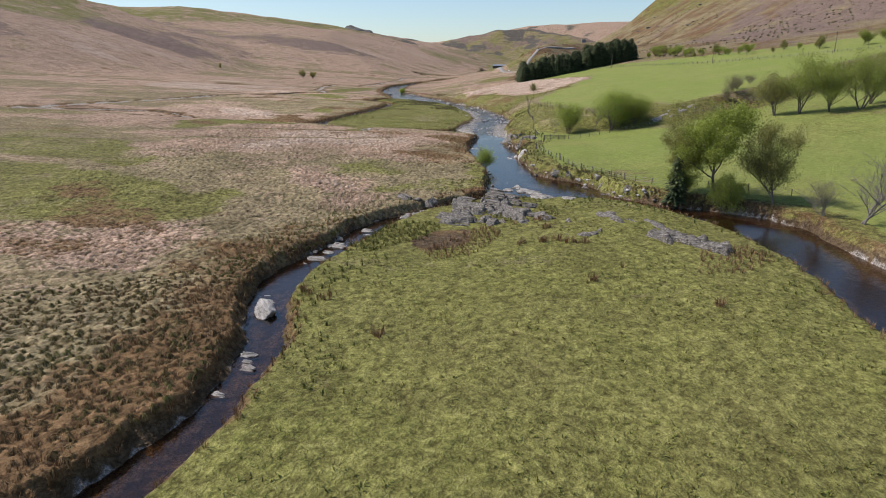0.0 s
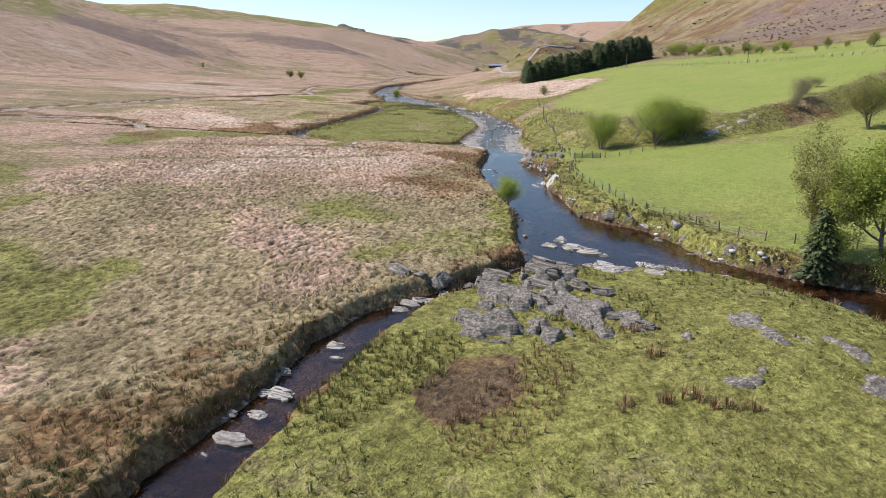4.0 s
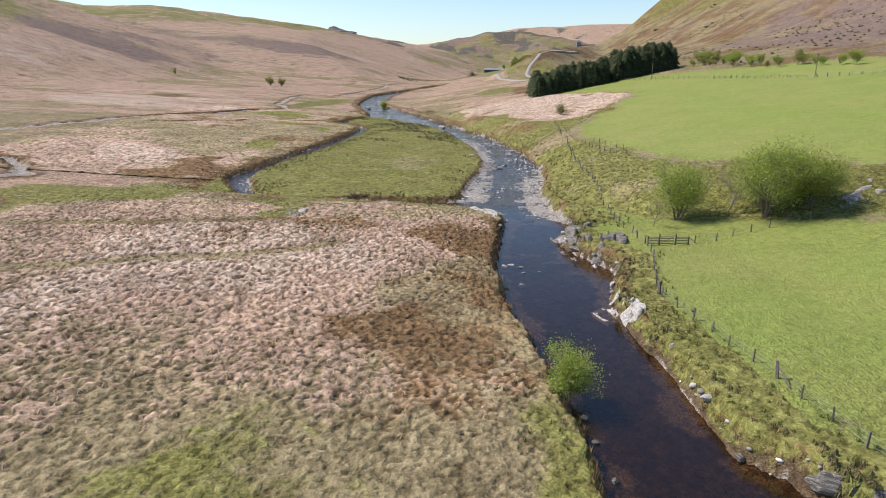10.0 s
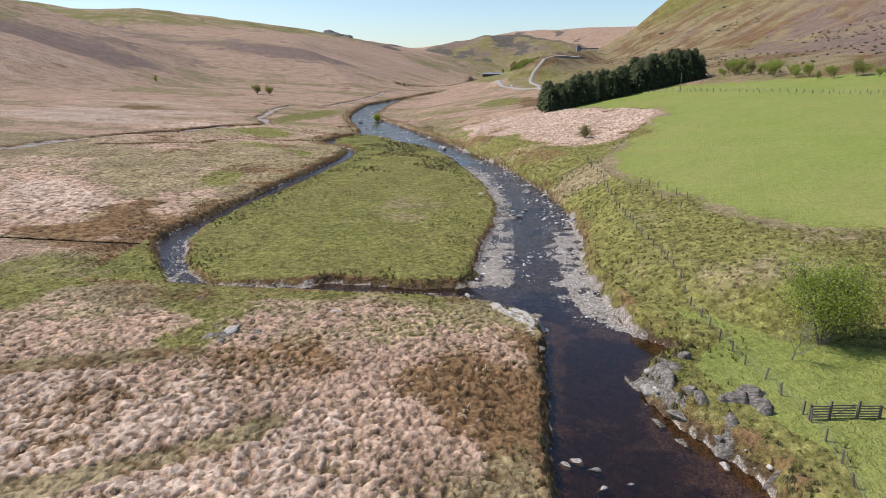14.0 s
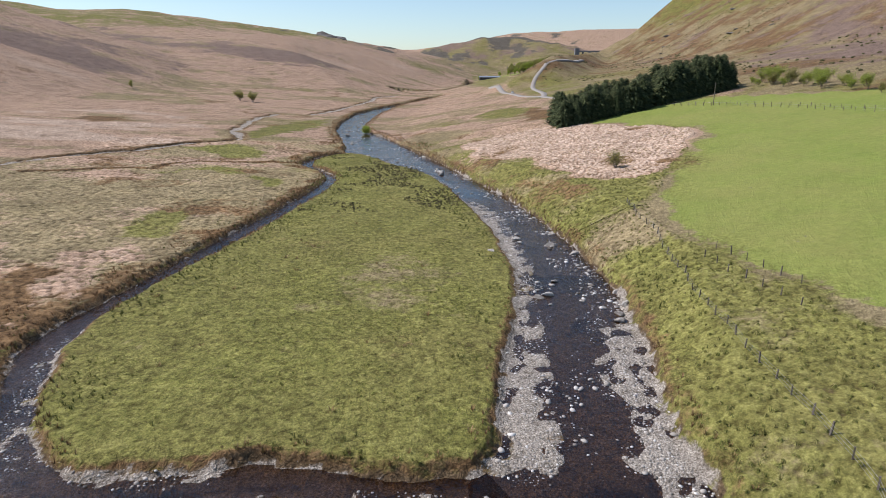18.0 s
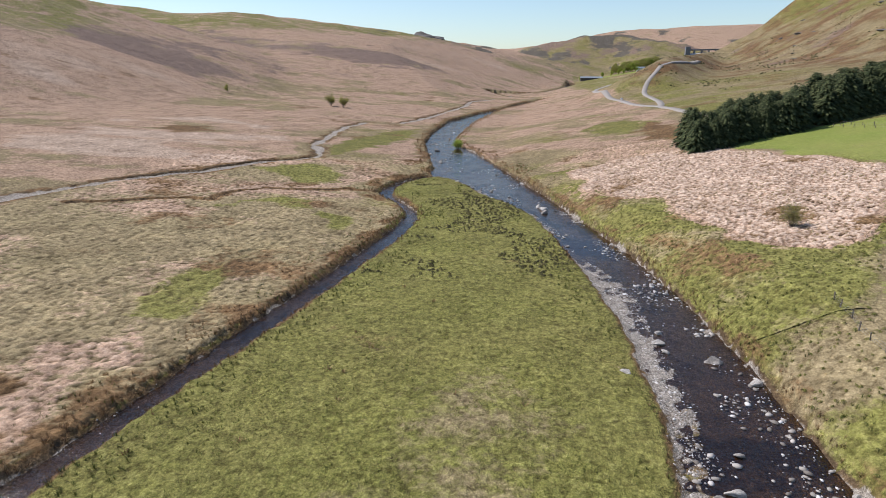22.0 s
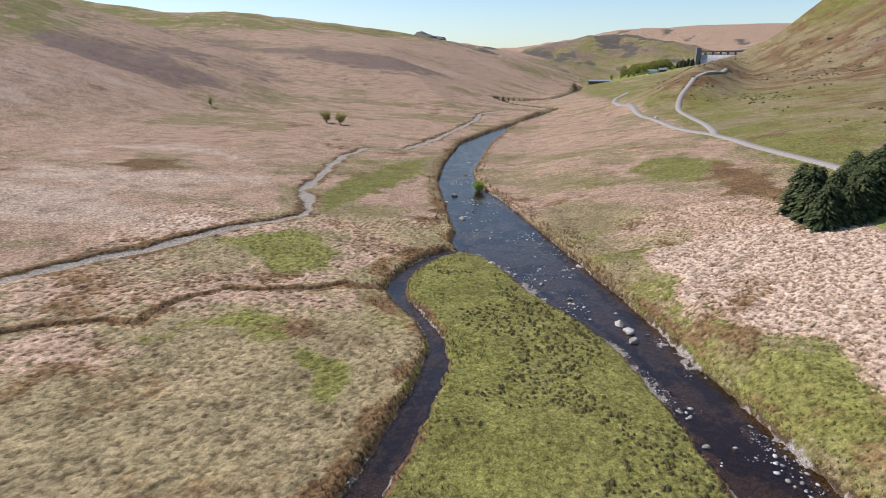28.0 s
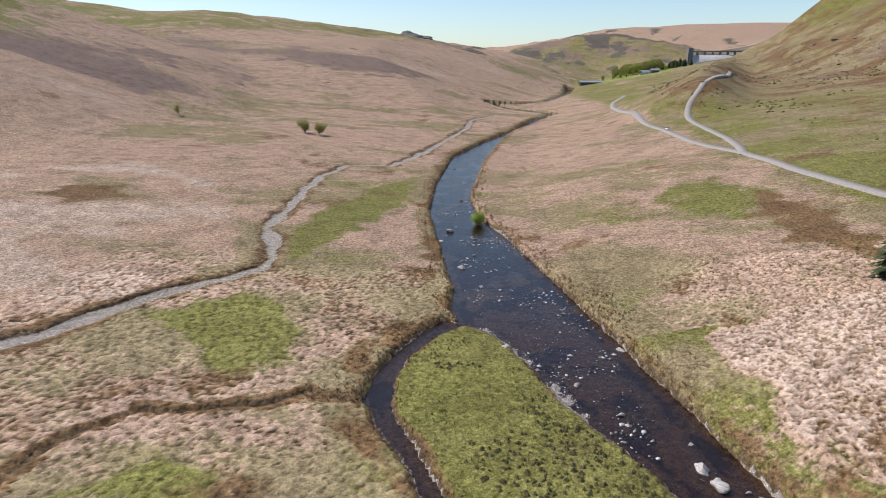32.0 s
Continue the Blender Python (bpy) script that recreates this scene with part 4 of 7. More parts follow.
# ---- more materials ----
def island_random(nt):
    return nt.nodes.new("ShaderNodeNewGeometry").outputs["Random Per Island"]


def plant_material(name, stops, fine_scale=9.0, contrast=0.55, patchy=None, thin=0.0):
    m, nt, nodes, bsdf = material(name)
    pos = position(nt)
    col = ramp(nt, island_random(nt), stops)
    if patchy:
        col = blend(nt, ramp(nt, noise_tex(nt, 0.09, 3, 0.6, pos), [(0.42, 0.0), (0.62, 1.0)]), col, ramp(nt, island_random(nt), patchy))
    streak = noise_tex(nt, fine_scale, 3, 0.7, pos)
    col = blend(nt, contrast, col, ramp(nt, streak, [(0.3, (0.35, 0.33, 0.3)), (0.68, (1.25, 1.22, 1.2))]), "MULTIPLY")
    link(nt, col, bsdf.inputs["Base Color"])
    bsdf.inputs["Roughness"].default_value = 0.9
    bsdf.inputs["Specular IOR Level"].default_value = 0.15
    bump(nt, bsdf, streak, 0.8, 0.08)
    if thin:
        lit = nodes.new("ShaderNodeBsdfTranslucent")
        link(nt, blend(nt, 1.0, col, (1.0, 1.05, 0.7), "MULTIPLY"), lit.inputs["Color"])
        both = nodes.new("ShaderNodeMixShader")
        both.inputs[0].default_value = thin
        link(nt, bsdf.outputs[0], both.inputs[1])
        link(nt, lit.outputs[0], both.inputs[2])
        link(nt, both.outputs[0], nodes["Material Output"].inputs["Surface"])
    return m


def stone_material(name, dark, mid, light, streaky=0.0, wet=False):
    m, nt, nodes, bsdf = material(name)
    tc = nodes.new("ShaderNodeTexCoord")
    rnd = nodes.new("ShaderNodeObjectInfo").outputs["Random"]
    shift = nodes.new("ShaderNodeVectorMath")
    shift.operation = "ADD"
    link(nt, tc.outputs["Object"], shift.inputs[0])
    comb = nodes.new("ShaderNodeCombineXYZ")
    link(nt, calc(nt, "MULTIPLY", rnd, 40.0), comb.inputs[0])
    link(nt, comb.outputs[0], shift.inputs[1])
    vec = shift.outputs[0]
    a = noise_tex(nt, 1.6, 6, 0.65, vec, (0.5, 2.5, 3.0) if streaky else None)
    b = noise_tex(nt, 7.0, 5, 0.7, vec, (0.35, 2.4, 2.4) if streaky else None)
    col = ramp(nt, a, [(0.3, dark), (0.5, mid), (0.7, light)])
    col = blend(nt, 0.6, col, ramp(nt, b, [(0.32, (0.4, 0.4, 0.4)), (0.66, (1.2, 1.2, 1.18))]), "MULTIPLY")
    lichen = ramp(nt, noise_tex(nt, 3.0, 4, 0.6, vec), [(0.6, 0.0), (0.68, 1.0)])
    col = blend(nt, calc(nt, "MULTIPLY", lichen, 0.5), col, light)
    link(nt, col, bsdf.inputs["Base Color"])
    bsdf.inputs["Roughness"].default_value = 0.8
    bsdf.inputs["Specular IOR Level"].default_value = 0.25
    bump(nt, bsdf, calc(nt, "ADD", a, calc(nt, "MULTIPLY", b, 0.6)), 0.9, 0.12)
    return m


def plain_material(name, dark, light, scale=3.0, rough=0.8, metal=0.0, stretch=None):
    m, nt, nodes, bsdf = material(name)
    tc = nodes.new("ShaderNodeTexCoord")
    n = noise_tex(nt, scale, 5, 0.65, tc.outputs["Object"], stretch)
    link(nt, ramp(nt, n, [(0.3, dark), (0.7, light)]), bsdf.inputs["Base Color"])
    bsdf.inputs["Roughness"].default_value, bsdf.inputs["Metallic"].default_value = rough, metal
    bump(nt, bsdf, n, 0.3, 0.02)
    return m


STRAW = plant_material("bleached_moor_grass", [(0.0, (0.30, 0.20, 0.125)), (0.5, (0.50, 0.36, 0.245)), (1.0, (0.64, 0.49, 0.36))], 7.0, 0.6, [(0.0, (0.26, 0.205, 0.10)), (1.0, (0.50, 0.40, 0.22))])
TUFT = plant_material("short_green_grass", [(0.0, (0.12, 0.135, 0.028)), (0.6, (0.19, 0.20, 0.048)), (1.0, (0.27, 0.265, 0.09))], 6.0, 0.5)
BANK_GREEN = plant_material("rough_bank_grass", [(0.0, (0.08, 0.095, 0.022)), (0.5, (0.17, 0.18, 0.045)), (1.0, (0.31, 0.27, 0.11))], 8.0, 0.5)
RUSH = plant_material("brown_rush", [(0.0, (0.15, 0.085, 0.042)), (0.5, (0.28, 0.17, 0.085)), (1.0, (0.44, 0.30, 0.17))], 10.0, 0.4)
GREEN_RUSH = plant_material("green_rush", [(0.0, (0.06, 0.08, 0.02)), (0.6, (0.13, 0.15, 0.04)), (1.0, (0.23, 0.23, 0.07))], 10.0, 0.4)
DARK_SHRUB = plant_material("dark_bilberry", [(0.0, (0.05, 0.054, 0.022)), (0.7, (0.12, 0.11, 0.05)), (1.0, (0.22, 0.18, 0.09))], 10.0, 0.4)
LEAF = plant_material("spring_leaf", [(0.0, (0.19, 0.235, 0.045)), (0.5, (0.32, 0.37, 0.085)), (1.0, (0.45, 0.49, 0.15))], 3.0, 0.12, None, 0.5)
LEAF_BRIGHT = plant_material("bright_willow_leaf", [(0.0, (0.22, 0.28, 0.05)), (0.5, (0.36, 0.43, 0.09)), (1.0, (0.46, 0.53, 0.15))], 3.0, 0.12, None, 0.5)
LEAF_BUDDING = plant_material("budding_olive_leaf", [(0.0, (0.18, 0.175, 0.06)), (0.5, (0.30, 0.29, 0.11)), (1.0, (0.42, 0.39, 0.17))], 3.0, 0.12, None, 0.5)
NEEDLE = plant_material("dark_conifer_needle", [(0.0, (0.025, 0.036, 0.016)), (0.6, (0.06, 0.078, 0.032)), (1.0, (0.12, 0.135, 0.06))], 4.0, 0.3)
BARK = plain_material("grey_bark", (0.07, 0.055, 0.042), (0.20, 0.17, 0.14), 6.0, 0.9)
PALE_BARK = plain_material("pale_twig_bark", (0.12, 0.105, 0.09), (0.26, 0.23, 0.20), 6.0, 0.9)
SLAB = stone_material("grey_slate_slab", (0.045, 0.04, 0.034), (0.165, 0.148, 0.125), (0.40, 0.37, 0.32), 1.0)
PALE_STONE = stone_material("pale_river_stone", (0.20, 0.18, 0.155), (0.44, 0.41, 0.365), (0.68, 0.65, 0.60), 1.0)
BOULDER = stone_material("grey_boulder", (0.13, 0.118, 0.10), (0.28, 0.255, 0.225), (0.47, 0.44, 0.395))
WOOD = plain_material("weathered_fence_wood", (0.07, 0.055, 0.04), (0.21, 0.18, 0.15), 8.0, 0.9, 0.0, (6, 6, 0.6))
WIRE = plain_material("galvanised_wire", (0.25, 0.25, 0.25), (0.4, 0.4, 0.4), 5.0, 0.5, 0.8)
ASPHALT = plain_material("worn_grey_road", (0.20, 0.182, 0.158), (0.33, 0.305, 0.27), 1.2, 0.9)
PEBBLE_M, _nt, _n, _b = material("river_pebbles")
_c = ramp(_nt, island_random(_nt), [(0.0, (0.14, 0.12, 0.10)), (0.45, (0.34, 0.31, 0.27)), (0.85, (0.52, 0.485, 0.44)), (1.0, (0.72, 0.70, 0.66))])
link(_nt, blend(_nt, 0.4, _c, ramp(_nt, noise_tex(_nt, 14.0, 3, 0.6, position(_nt)), [(0.3, (0.5, 0.5, 0.5)), (0.7, (1.1, 1.1, 1.1))]), "MULTIPLY"), _b.inputs["Base Color"])
_b.inputs["Roughness"].default_value = 0.75


# ---- rocks ----
def ico(level):
    bm = bmesh.new()
    bmesh.ops.create_icosphere(bm, subdivisions=level, radius=1.0)
    v = np.array([w.co[:] for w in bm.verts])
    f = np.array([[w.index for w in p.verts] for p in bm.faces])
    bm.free()
    return v, f


ICO = {n: ico(n) for n in (1, 2, 3, 4)}


def rock_shape(seed, level, cuts=9, ledges=0.0):
    rng = np.random.default_rng(seed)
    v, f = ICO[level][0].copy(), ICO[level][1]
    for _ in range(cuts):
        n = rng.normal(0, 1, 3)
        n /= np.linalg.norm(n)
        over = v @ n - rng.uniform(0.45, 0.85)
        v -= np.clip(over, 0, None)[:, None] * n
    o = rng.uniform(0, 50)
    for k, (s, a) in enumerate(((1.3, 0.16), (3.1, 0.08), (7.0, 0.035))):
        d = vnoise(v[:, 0] * s + o, v[:, 1] * s + v[:, 2] * s * 1.7 + o, k) * a
        v = v * (1 + d[:, None])
    if ledges:
        # upturned layers along the length
        layer = v[:, 1] * 0.8 + v[:, 2] * 0.6
        v[:, 2] += ledges * (np.floor(layer * 4.5) / 4.5 - layer) * 0.9 * (v[:, 2] > -0.4)
        v[:, 0] += ledges * 0.25 * vnoise(np.floor(layer * 4.5), v[:, 2] * 0 + seed, 5)
    return v, f


ROCKS = {}


def rock(name, x, y, wide, label, mat=None, seed=0, deep=0.55, tall=0.4, yaw=0.0, level=2, ledges=0.0, sink=0.35, lean=0.0, group=""):
    key = (mat.name, level, seed % 7, ledges > 0)
    if key not in ROCKS:
        v, f = rock_shape(seed % 7 + 20 * level, level, 9 if not ledges else 11, ledges)
        ROCKS[key] = mesh_from(name, v, f, mat, False)
    ob = new(name, ROCKS[key])
    base = max(height_at(x, y), float(water_level(y)) - 0.25)
    h = wide * tall
    ob.matrix_world = pose(x, y, base + h * (0.5 - sink), lean, lean * 0.6, yaw) @ Matrix.Diagonal((wide / 2, wide * deep / 2, h / 2 * 1.2, 1))
    return tagged(ob, label, "rock", group)


SLABS = {}


def slab_shape(seed, layers=3):
    """A long plate of bedded rock: a few jointed layers, each set back from the one below."""
    rng = np.random.default_rng(300 + seed)
    n = 13
    a = np.linspace(0, 2 * np.pi, n, endpoint=False) + rng.normal(0, 0.12, n)
    r = rng.uniform(0.6, 1.08, n)
    base = np.stack([r * np.sign(np.cos(a)) * np.abs(np.cos(a)) ** 0.7, r * np.sign(np.sin(a)) * np.abs(np.sin(a)) ** 0.8], 1)
    v, f, ring = [], [], []
    z = -1.2
    for k in range(layers):
        shrink = np.array([1 - 0.10 * k + rng.normal(0, 0.03), 1 - 0.24 * k + rng.normal(0, 0.05)])
        off = np.array([rng.normal(0, 0.06), 0.16 * k])
        rise = (1.5 if k == 0 else 0.42) * rng.uniform(0.8, 1.2)
        p = base * shrink + off + rng.normal(0, 0.075, (n, 2))
        for dz, inset in ((0.0, 1.0), (rise * 0.75, 1.0), (rise, 0.94)):
            ring.append([len(v) + i for i in range(n)])
            v += [(q[0] * inset, q[1] * inset, z + dz + 0.10 * rng.normal() * (dz > 0)) for q in p]
        z += rise * 0.97
    for lo, hi in zip(ring[:-1], ring[1:]):
        for i in range(n):
            j = (i + 1) % n
            f += [(lo[i], lo[j], hi[j]), (lo[i], hi[j], hi[i])]
    v.append((rng.normal(0, 0.1), 0.3, z + 0.06))
    f += [(ring[-1][i], ring[-1][(i + 1) % n], len(v) - 1) for i in range(n)]
    return np.array(v), np.array(f)


def slab(name, x, y, wide, label, mat, seed=0, deep=0.36, tall=0.16, yaw=-33.0, lean=9.0, sink=0.1, group=""):
    key = (mat.name, seed % 8)
    if key not in SLABS:
        SLABS[key] = mesh_from(name, *slab_shape(seed % 8, 2 + seed % 3), mat, False)
    ob = new(name, SLABS[key])
    base = max(height_at(x, y), float(water_level(y)) - 0.1)
    ob.matrix_world = pose(x, y, base + wide * tall * 0.5 - sink, lean, 0, yaw) @ Matrix.Diagonal((wide / 2, wide * deep / 2, wide * tall / 2, 1))
    return tagged(ob, label, "rock", group)


def outcrop(name, outline, lift, strike, label, seed, step=0.16, bite=0.2, mat=None):
    """Bare rock standing through the turf: upturned layers that run along one line."""
    px, py = [p[0] for p in outline], [p[1] for p in outline]
    xs, ys = np.arange(min(px) - 1, max(px) + 1, step), np.arange(min(py) - 1, max(py) + 1, step)
    gx, gy = np.meshgrid(xs, ys)
    x, y = gx.ravel(), gy.ravel()
    c, s_ = math.cos(radians(strike)), math.sin(radians(strike))
    u, v = x * c + y * s_, -x * s_ + y * c
    warp = 0.9 * vnoise(u / 4, v / 4, seed) + 0.35 * vnoise(u / 1.3, v / 1.3, seed + 1)
    layer = (v + warp) / 1.5
    saw = layer - np.floor(layer)
    saw = np.where(saw < 0.82, saw / 0.82, (1 - saw) / 0.18)
    thin = (v + warp * 0.6) / 0.37
    thin = thin - np.floor(thin)
    block = vnoise(np.floor(layer) * 3.7 + 0.5, np.floor(u / (3.2 + 1.2 * vnoise(np.floor(layer) + 0.5, 0 * u, seed + 2))) * 1.9 + 0.5, seed + 3)
    edge = signed(x, y, outline, 12)
    body = smooth(0.7, -0.7, edge + 0.9 * vnoise(x / 1.6, y / 1.6, seed + 4))
    rise = (0.52 * saw + 0.2 * thin + 0.26 * block + 0.2 * vnoise(u / 5, v / 2.6, seed + 5) + 0.05 * vnoise(x / 0.3, y / 0.3, seed + 6)) * lift
    z = np.maximum(ground_height(x, y), water_level(y) - 0.3) - bite - 0.9 * (1 - body) + (rise + lift * 0.35) * body
    nx, ny = len(xs), len(ys)
    i = (np.arange(ny - 1)[:, None] * nx + np.arange(nx - 1)[None]).ravel()
    q = np.stack([i, i + 1, i + nx + 1, i + nx], 1)
    q = q[body[q].max(1) > 0.12]
    used, q = np.unique(q, return_inverse=True)
    me = mesh_from(name, np.stack([x, y, z], 1)[used], None, mat or SLAB, False, q.reshape(-1, 4))
    return tagged(new(name, me), label, "rock")


outcrop("rock_outcrop", [(-3.2, 92.4), (-1.5, 90), (2, 88), (6, 87.4), (7.4, 89.4), (4.6, 91), (2.6, 92.6), (-0.6, 93.6)], 1.15, -33, "long ridged outcrop of grey slate between two channels", 3, 0.14, 0.15)
outcrop("rock_outcrop", [(-0.2, 97.4), (2.4, 94.6), (5.4, 93.4), (8, 94.6), (7.8, 97.2), (6, 99.4), (2.4, 100.6), (0.4, 99.6)], 1.35, -36, "blocky grey outcrop in the middle of the rock bar", 23, 0.14, 0.15)
outcrop("rock_outcrop", [(7.2, 92.6), (9.4, 88.2), (12, 87.6), (12.6, 91), (11.2, 95.6), (9.6, 98.6), (8, 97.8)], 1.1, -60, "sloping grey slab of the rock bar", 24, 0.14, 0.15)
outcrop("rock_outcrop", [(6.2, 102.2), (8, 101), (10.8, 102.2), (10.4, 104.6), (7.4, 105.2)], 1.2, -30, "grey rock at the head of the rock bar", 25, 0.14, 0.15)
outcrop("rock_outcrop", [(1.8, 102.2), (4.6, 101.8), (6, 103.4), (3.6, 104.8)], 1.1, -25, "low dark slab beside the water", 26, 0.14, 0.3)
outcrop("rock_ledge", [(12, 92), (15, 90.5), (16.6, 86), (17.6, 82), (19.6, 79.6), (18.4, 78.6), (15.8, 81), (14.6, 86), (12, 89)], 0.8, -62, "narrow ledge of grey slate in the grass", 4)
outcrop("rock_ledge", [(23.4, 90.2), (26, 86.8), (28.8, 82), (28, 80.8), (25, 84), (22.8, 88.6)], 0.7, -58, "low slate ledge crossing the turf", 5)
outcrop("rock_ledge", [(27.4, 79.6), (30, 77.4), (33, 73.2), (34.2, 69.4), (32.4, 68.6), (30, 72), (28, 75), (26.4, 78)], 1.5, -56, "long slate ledge above a brown rush patch", 6)
outcrop("rock_promontory", [(17.5, 196.9), (18.6, 197.2), (20.8, 194.8), (20.8, 192.4), (19.5, 189.6), (20.2, 186.8), (22.3, 183.6), (22.9, 180.4), (21.7, 180.4), (19.9, 184), (18.2, 187), (17.4, 191)], 1.0, -66, "dark jointed rocks jutting into the river", 9)
outcrop("rock_knoll", [(21.4, 190), (24, 190.2), (26.3, 189.6), (25.2, 187), (21.3, 187.4)], 1.1, -30, "grey rock knoll beside the fence", 10)
outcrop("earth_bank", [(62.5, 193.6), (66, 195), (70, 196.8), (75, 198.6), (78.5, 199.4), (78, 200.4), (72, 199), (66, 196.6), (62.6, 194.8)], 0.55, 15, "pale bare earth face below the upper field", 27, 0.25, 0.1, BOULDER)
outcrop("rock_shelf", [(2.6, 215.4), (5, 217), (8.4, 216.4), (9.6, 212), (10.2, 207), (8.6, 205.6), (6, 208), (4.2, 211.2)], 0.75, -56, "pale water-worn rock shelf at the channel mouth", 11, 0.16, 0.3, PALE_STONE)
outcrop("white_shelf", [(16.4, 168.4), (16.9, 164.6), (18.2, 160.8), (19.6, 161.4), (19.2, 165.4), (18.4, 168.6)], 0.6, -70, "bleached white rock shelf on the east bank", 12, 0.16, 0.1, PALE_STONE)
outcrop("bank_outcrop", [(27, 125.4), (30.2, 121), (31.6, 116), (33.2, 113.6), (34, 115), (32, 119.6), (30.6, 124.4), (28, 127)], 0.5, -62, "grey rock showing along the east bank", 13)
outcrop("bank_outcrop", [(19.6, 141), (21, 136.4), (25, 131), (26.6, 131.4), (22.8, 136.8), (20.8, 141.4)], 0.45, -50, "grey rock showing under the field edge", 14, 0.16, 0.3, SLAB)
outcrop("meadow_rock", [(-28.6, 200.6), (-26, 199.6), (-22.8, 201.4), (-24, 203.6), (-27.6, 202.8)], 0.7, 10, "dark heathery rock in the meadow", 15)
for i, (x, y, wide, turn) in enumerate([(-7.2, 104.2, 3.8, -50), (-4.6, 103.4, 2.6, -20), (-2.6, 103.8, 4.2, -62), (0.4, 104.4, 2.4, -30)]):
    rock("rock_bluff", x, y, wide, "steep dark rock face in the west bank", SLAB, i + 2, 0.7, 0.42, turn, 3, 0.5, 0.45, 8)
ROCK_BAR = [(0.2, 92.3, 2.2), (2.2, 99.4, 2.4), (6.6, 95.2, 2.6), (11.5, 94.0, 2.4), (3.6, 103.5, 3.3), (8.4, 103.5, 4.2), (12.9, 91.2, 2.0), (14.7, 88.6, 1.8), (7.6, 99.8, 2.6), (13.2, 97.2, 2.2), (11.4, 99.0, 2.2)]
for i, (x, y, wide) in enumerate(ROCK_BAR):
    slab("bar_rock", x, y, wide * 1.3, "loose grey slab lying on the rock bar", SLAB, i, 0.4, 0.24, -36 + 12 * math.sin(i * 2.3), 10, 0.0, "slabs of the rock bar")
RIVER_SLABS = [(11.0, 105.5, 3.2), (16.1, 105.0, 3.5), (9.0, 112.3, 2.4), (13.7, 122.8, 2.3), (14.9, 119.5, 3.4), (16.7, 117.4, 2.8), (18.2, 115.9, 1.7), (12.2, 120.4, 2.2), (15.6, 111.8, 2.0), (17.0, 112.6, 1.4), (15.8, 106.2, 3.2),
               (17.6, 105.0, 2.2), (10.7, 106.6, 3.2), (4.5, 107.4, 2.8), (3.8, 105.0, 3.2), (2.2, 102.6, 2.6), (7.4, 105.2, 2.2), (20.6, 103.4, 2.6), (21.4, 104.6, 1.4), (1.0, 103.0, 1.8)]
for i, (x, y, wide) in enumerate(RIVER_SLABS):
    for k in range(2):
        slab("flat_rock", x + (0.9 * k - 0.3) * math.cos(i * 2.1 + k), y + (1.0 * k - 0.3) * math.sin(i * 1.3), wide * 0.55, "small pale slab lying against a larger one", PALE_STONE if (i + k) % 3 else SLAB, i + k, 0.5, 0.2, -40 + 22 * math.sin(i * 3.7 + k), 10, 0.03, "slabs in the river")
    slab("flat_rock", x, y, wide * 1.05, "low pale slab of rock breaking the river surface", PALE_STONE if i % 3 else SLAB, i + 3, 0.38, 0.15, -30 + 9 * math.sin(i * 1.7), 8, 0.05, "slabs in the river")
SIDE_STONES = [(-16.1, 75.4, 2.2), (-15.4, 78.4, 1.5), (-14.3, 81.0, 2.1), (-15.6, 81.3, 1.6), (-17.2, 78.4, 1.2), (-15.0, 84.5, 1.4), (-11.8, 89.4, 1.8), (-11.4, 87.1, 1.1), (-18.4, 60.9, 1.5), (-18.9, 62.6, 0.8), (-17.4, 73.8, 0.7),
               (-16.5, 48.5, 1.4), (-15.8, 46.2, 1.6), (-16.2, 47.3, 1.0), (-16.8, 42.0, 1.3), (-24.7, 32.7, 0.8), (-5.8, 99.4, 2.0), (-3.5, 97.2, 1.5), (-2.0, 101.6, 1.8), (-4.6, 100.2, 1.6), (-3.0, 99.4, 1.3), (-6.6, 97.6, 1.6), (0.2, 101.6, 1.4)]
for i, (x, y, wide) in enumerate(SIDE_STONES):
    slab("channel_stone", x, y, wide * 1.25, "flat pale stone lying in the dark side channel", PALE_STONE if i % 4 else BOULDER, i, 0.5, 0.16, 25 * math.sin(i * 3.1) - 20, 4, 0.05, "stones of the side channel")
rock("white_boulder", -17.7, 57.9, 5.0, "long pale boulder blocking the dark side channel", PALE_STONE, 2, 0.42, 0.3, -62, 4, 0.3, 0.2)
BANK_ROCKS_A = [(18.0, 193.4, 2.6), (19.0, 188.8, 2.2), (20.9, 184.8, 1.8), (23.4, 189.0, 2.4), (22.7, 197.6, 2.2), (8.8, 202.4, 1.7)]
BANK_ROCKS_B = [(30.2, 124.0, 2.4), (27.6, 123.4, 2.0), (29.7, 116.8, 1.5), (9.5, 125.4, 1.8), (10.0, 135.0, 1.5), (9.7, 139.5, 1.3), (9.8, 143.1, 1.1), (8.3, 117.5, 1.6), (23.2, 133.0, 2.4), (27.4, 128.6, 1.9), (19.9, 137.4, 1.6)]
for i, (x, y, wide) in enumerate(BANK_ROCKS_A + BANK_ROCKS_B):
    rock("bank_rock", x, y, wide, "grey jointed rock at the water's edge", SLAB if i % 3 else BOULDER, i + 1, 0.6, 0.5, -50 + 20 * math.sin(i * 1.9), 3, 0.4, 0.38, 4, "rocks of the river bank")
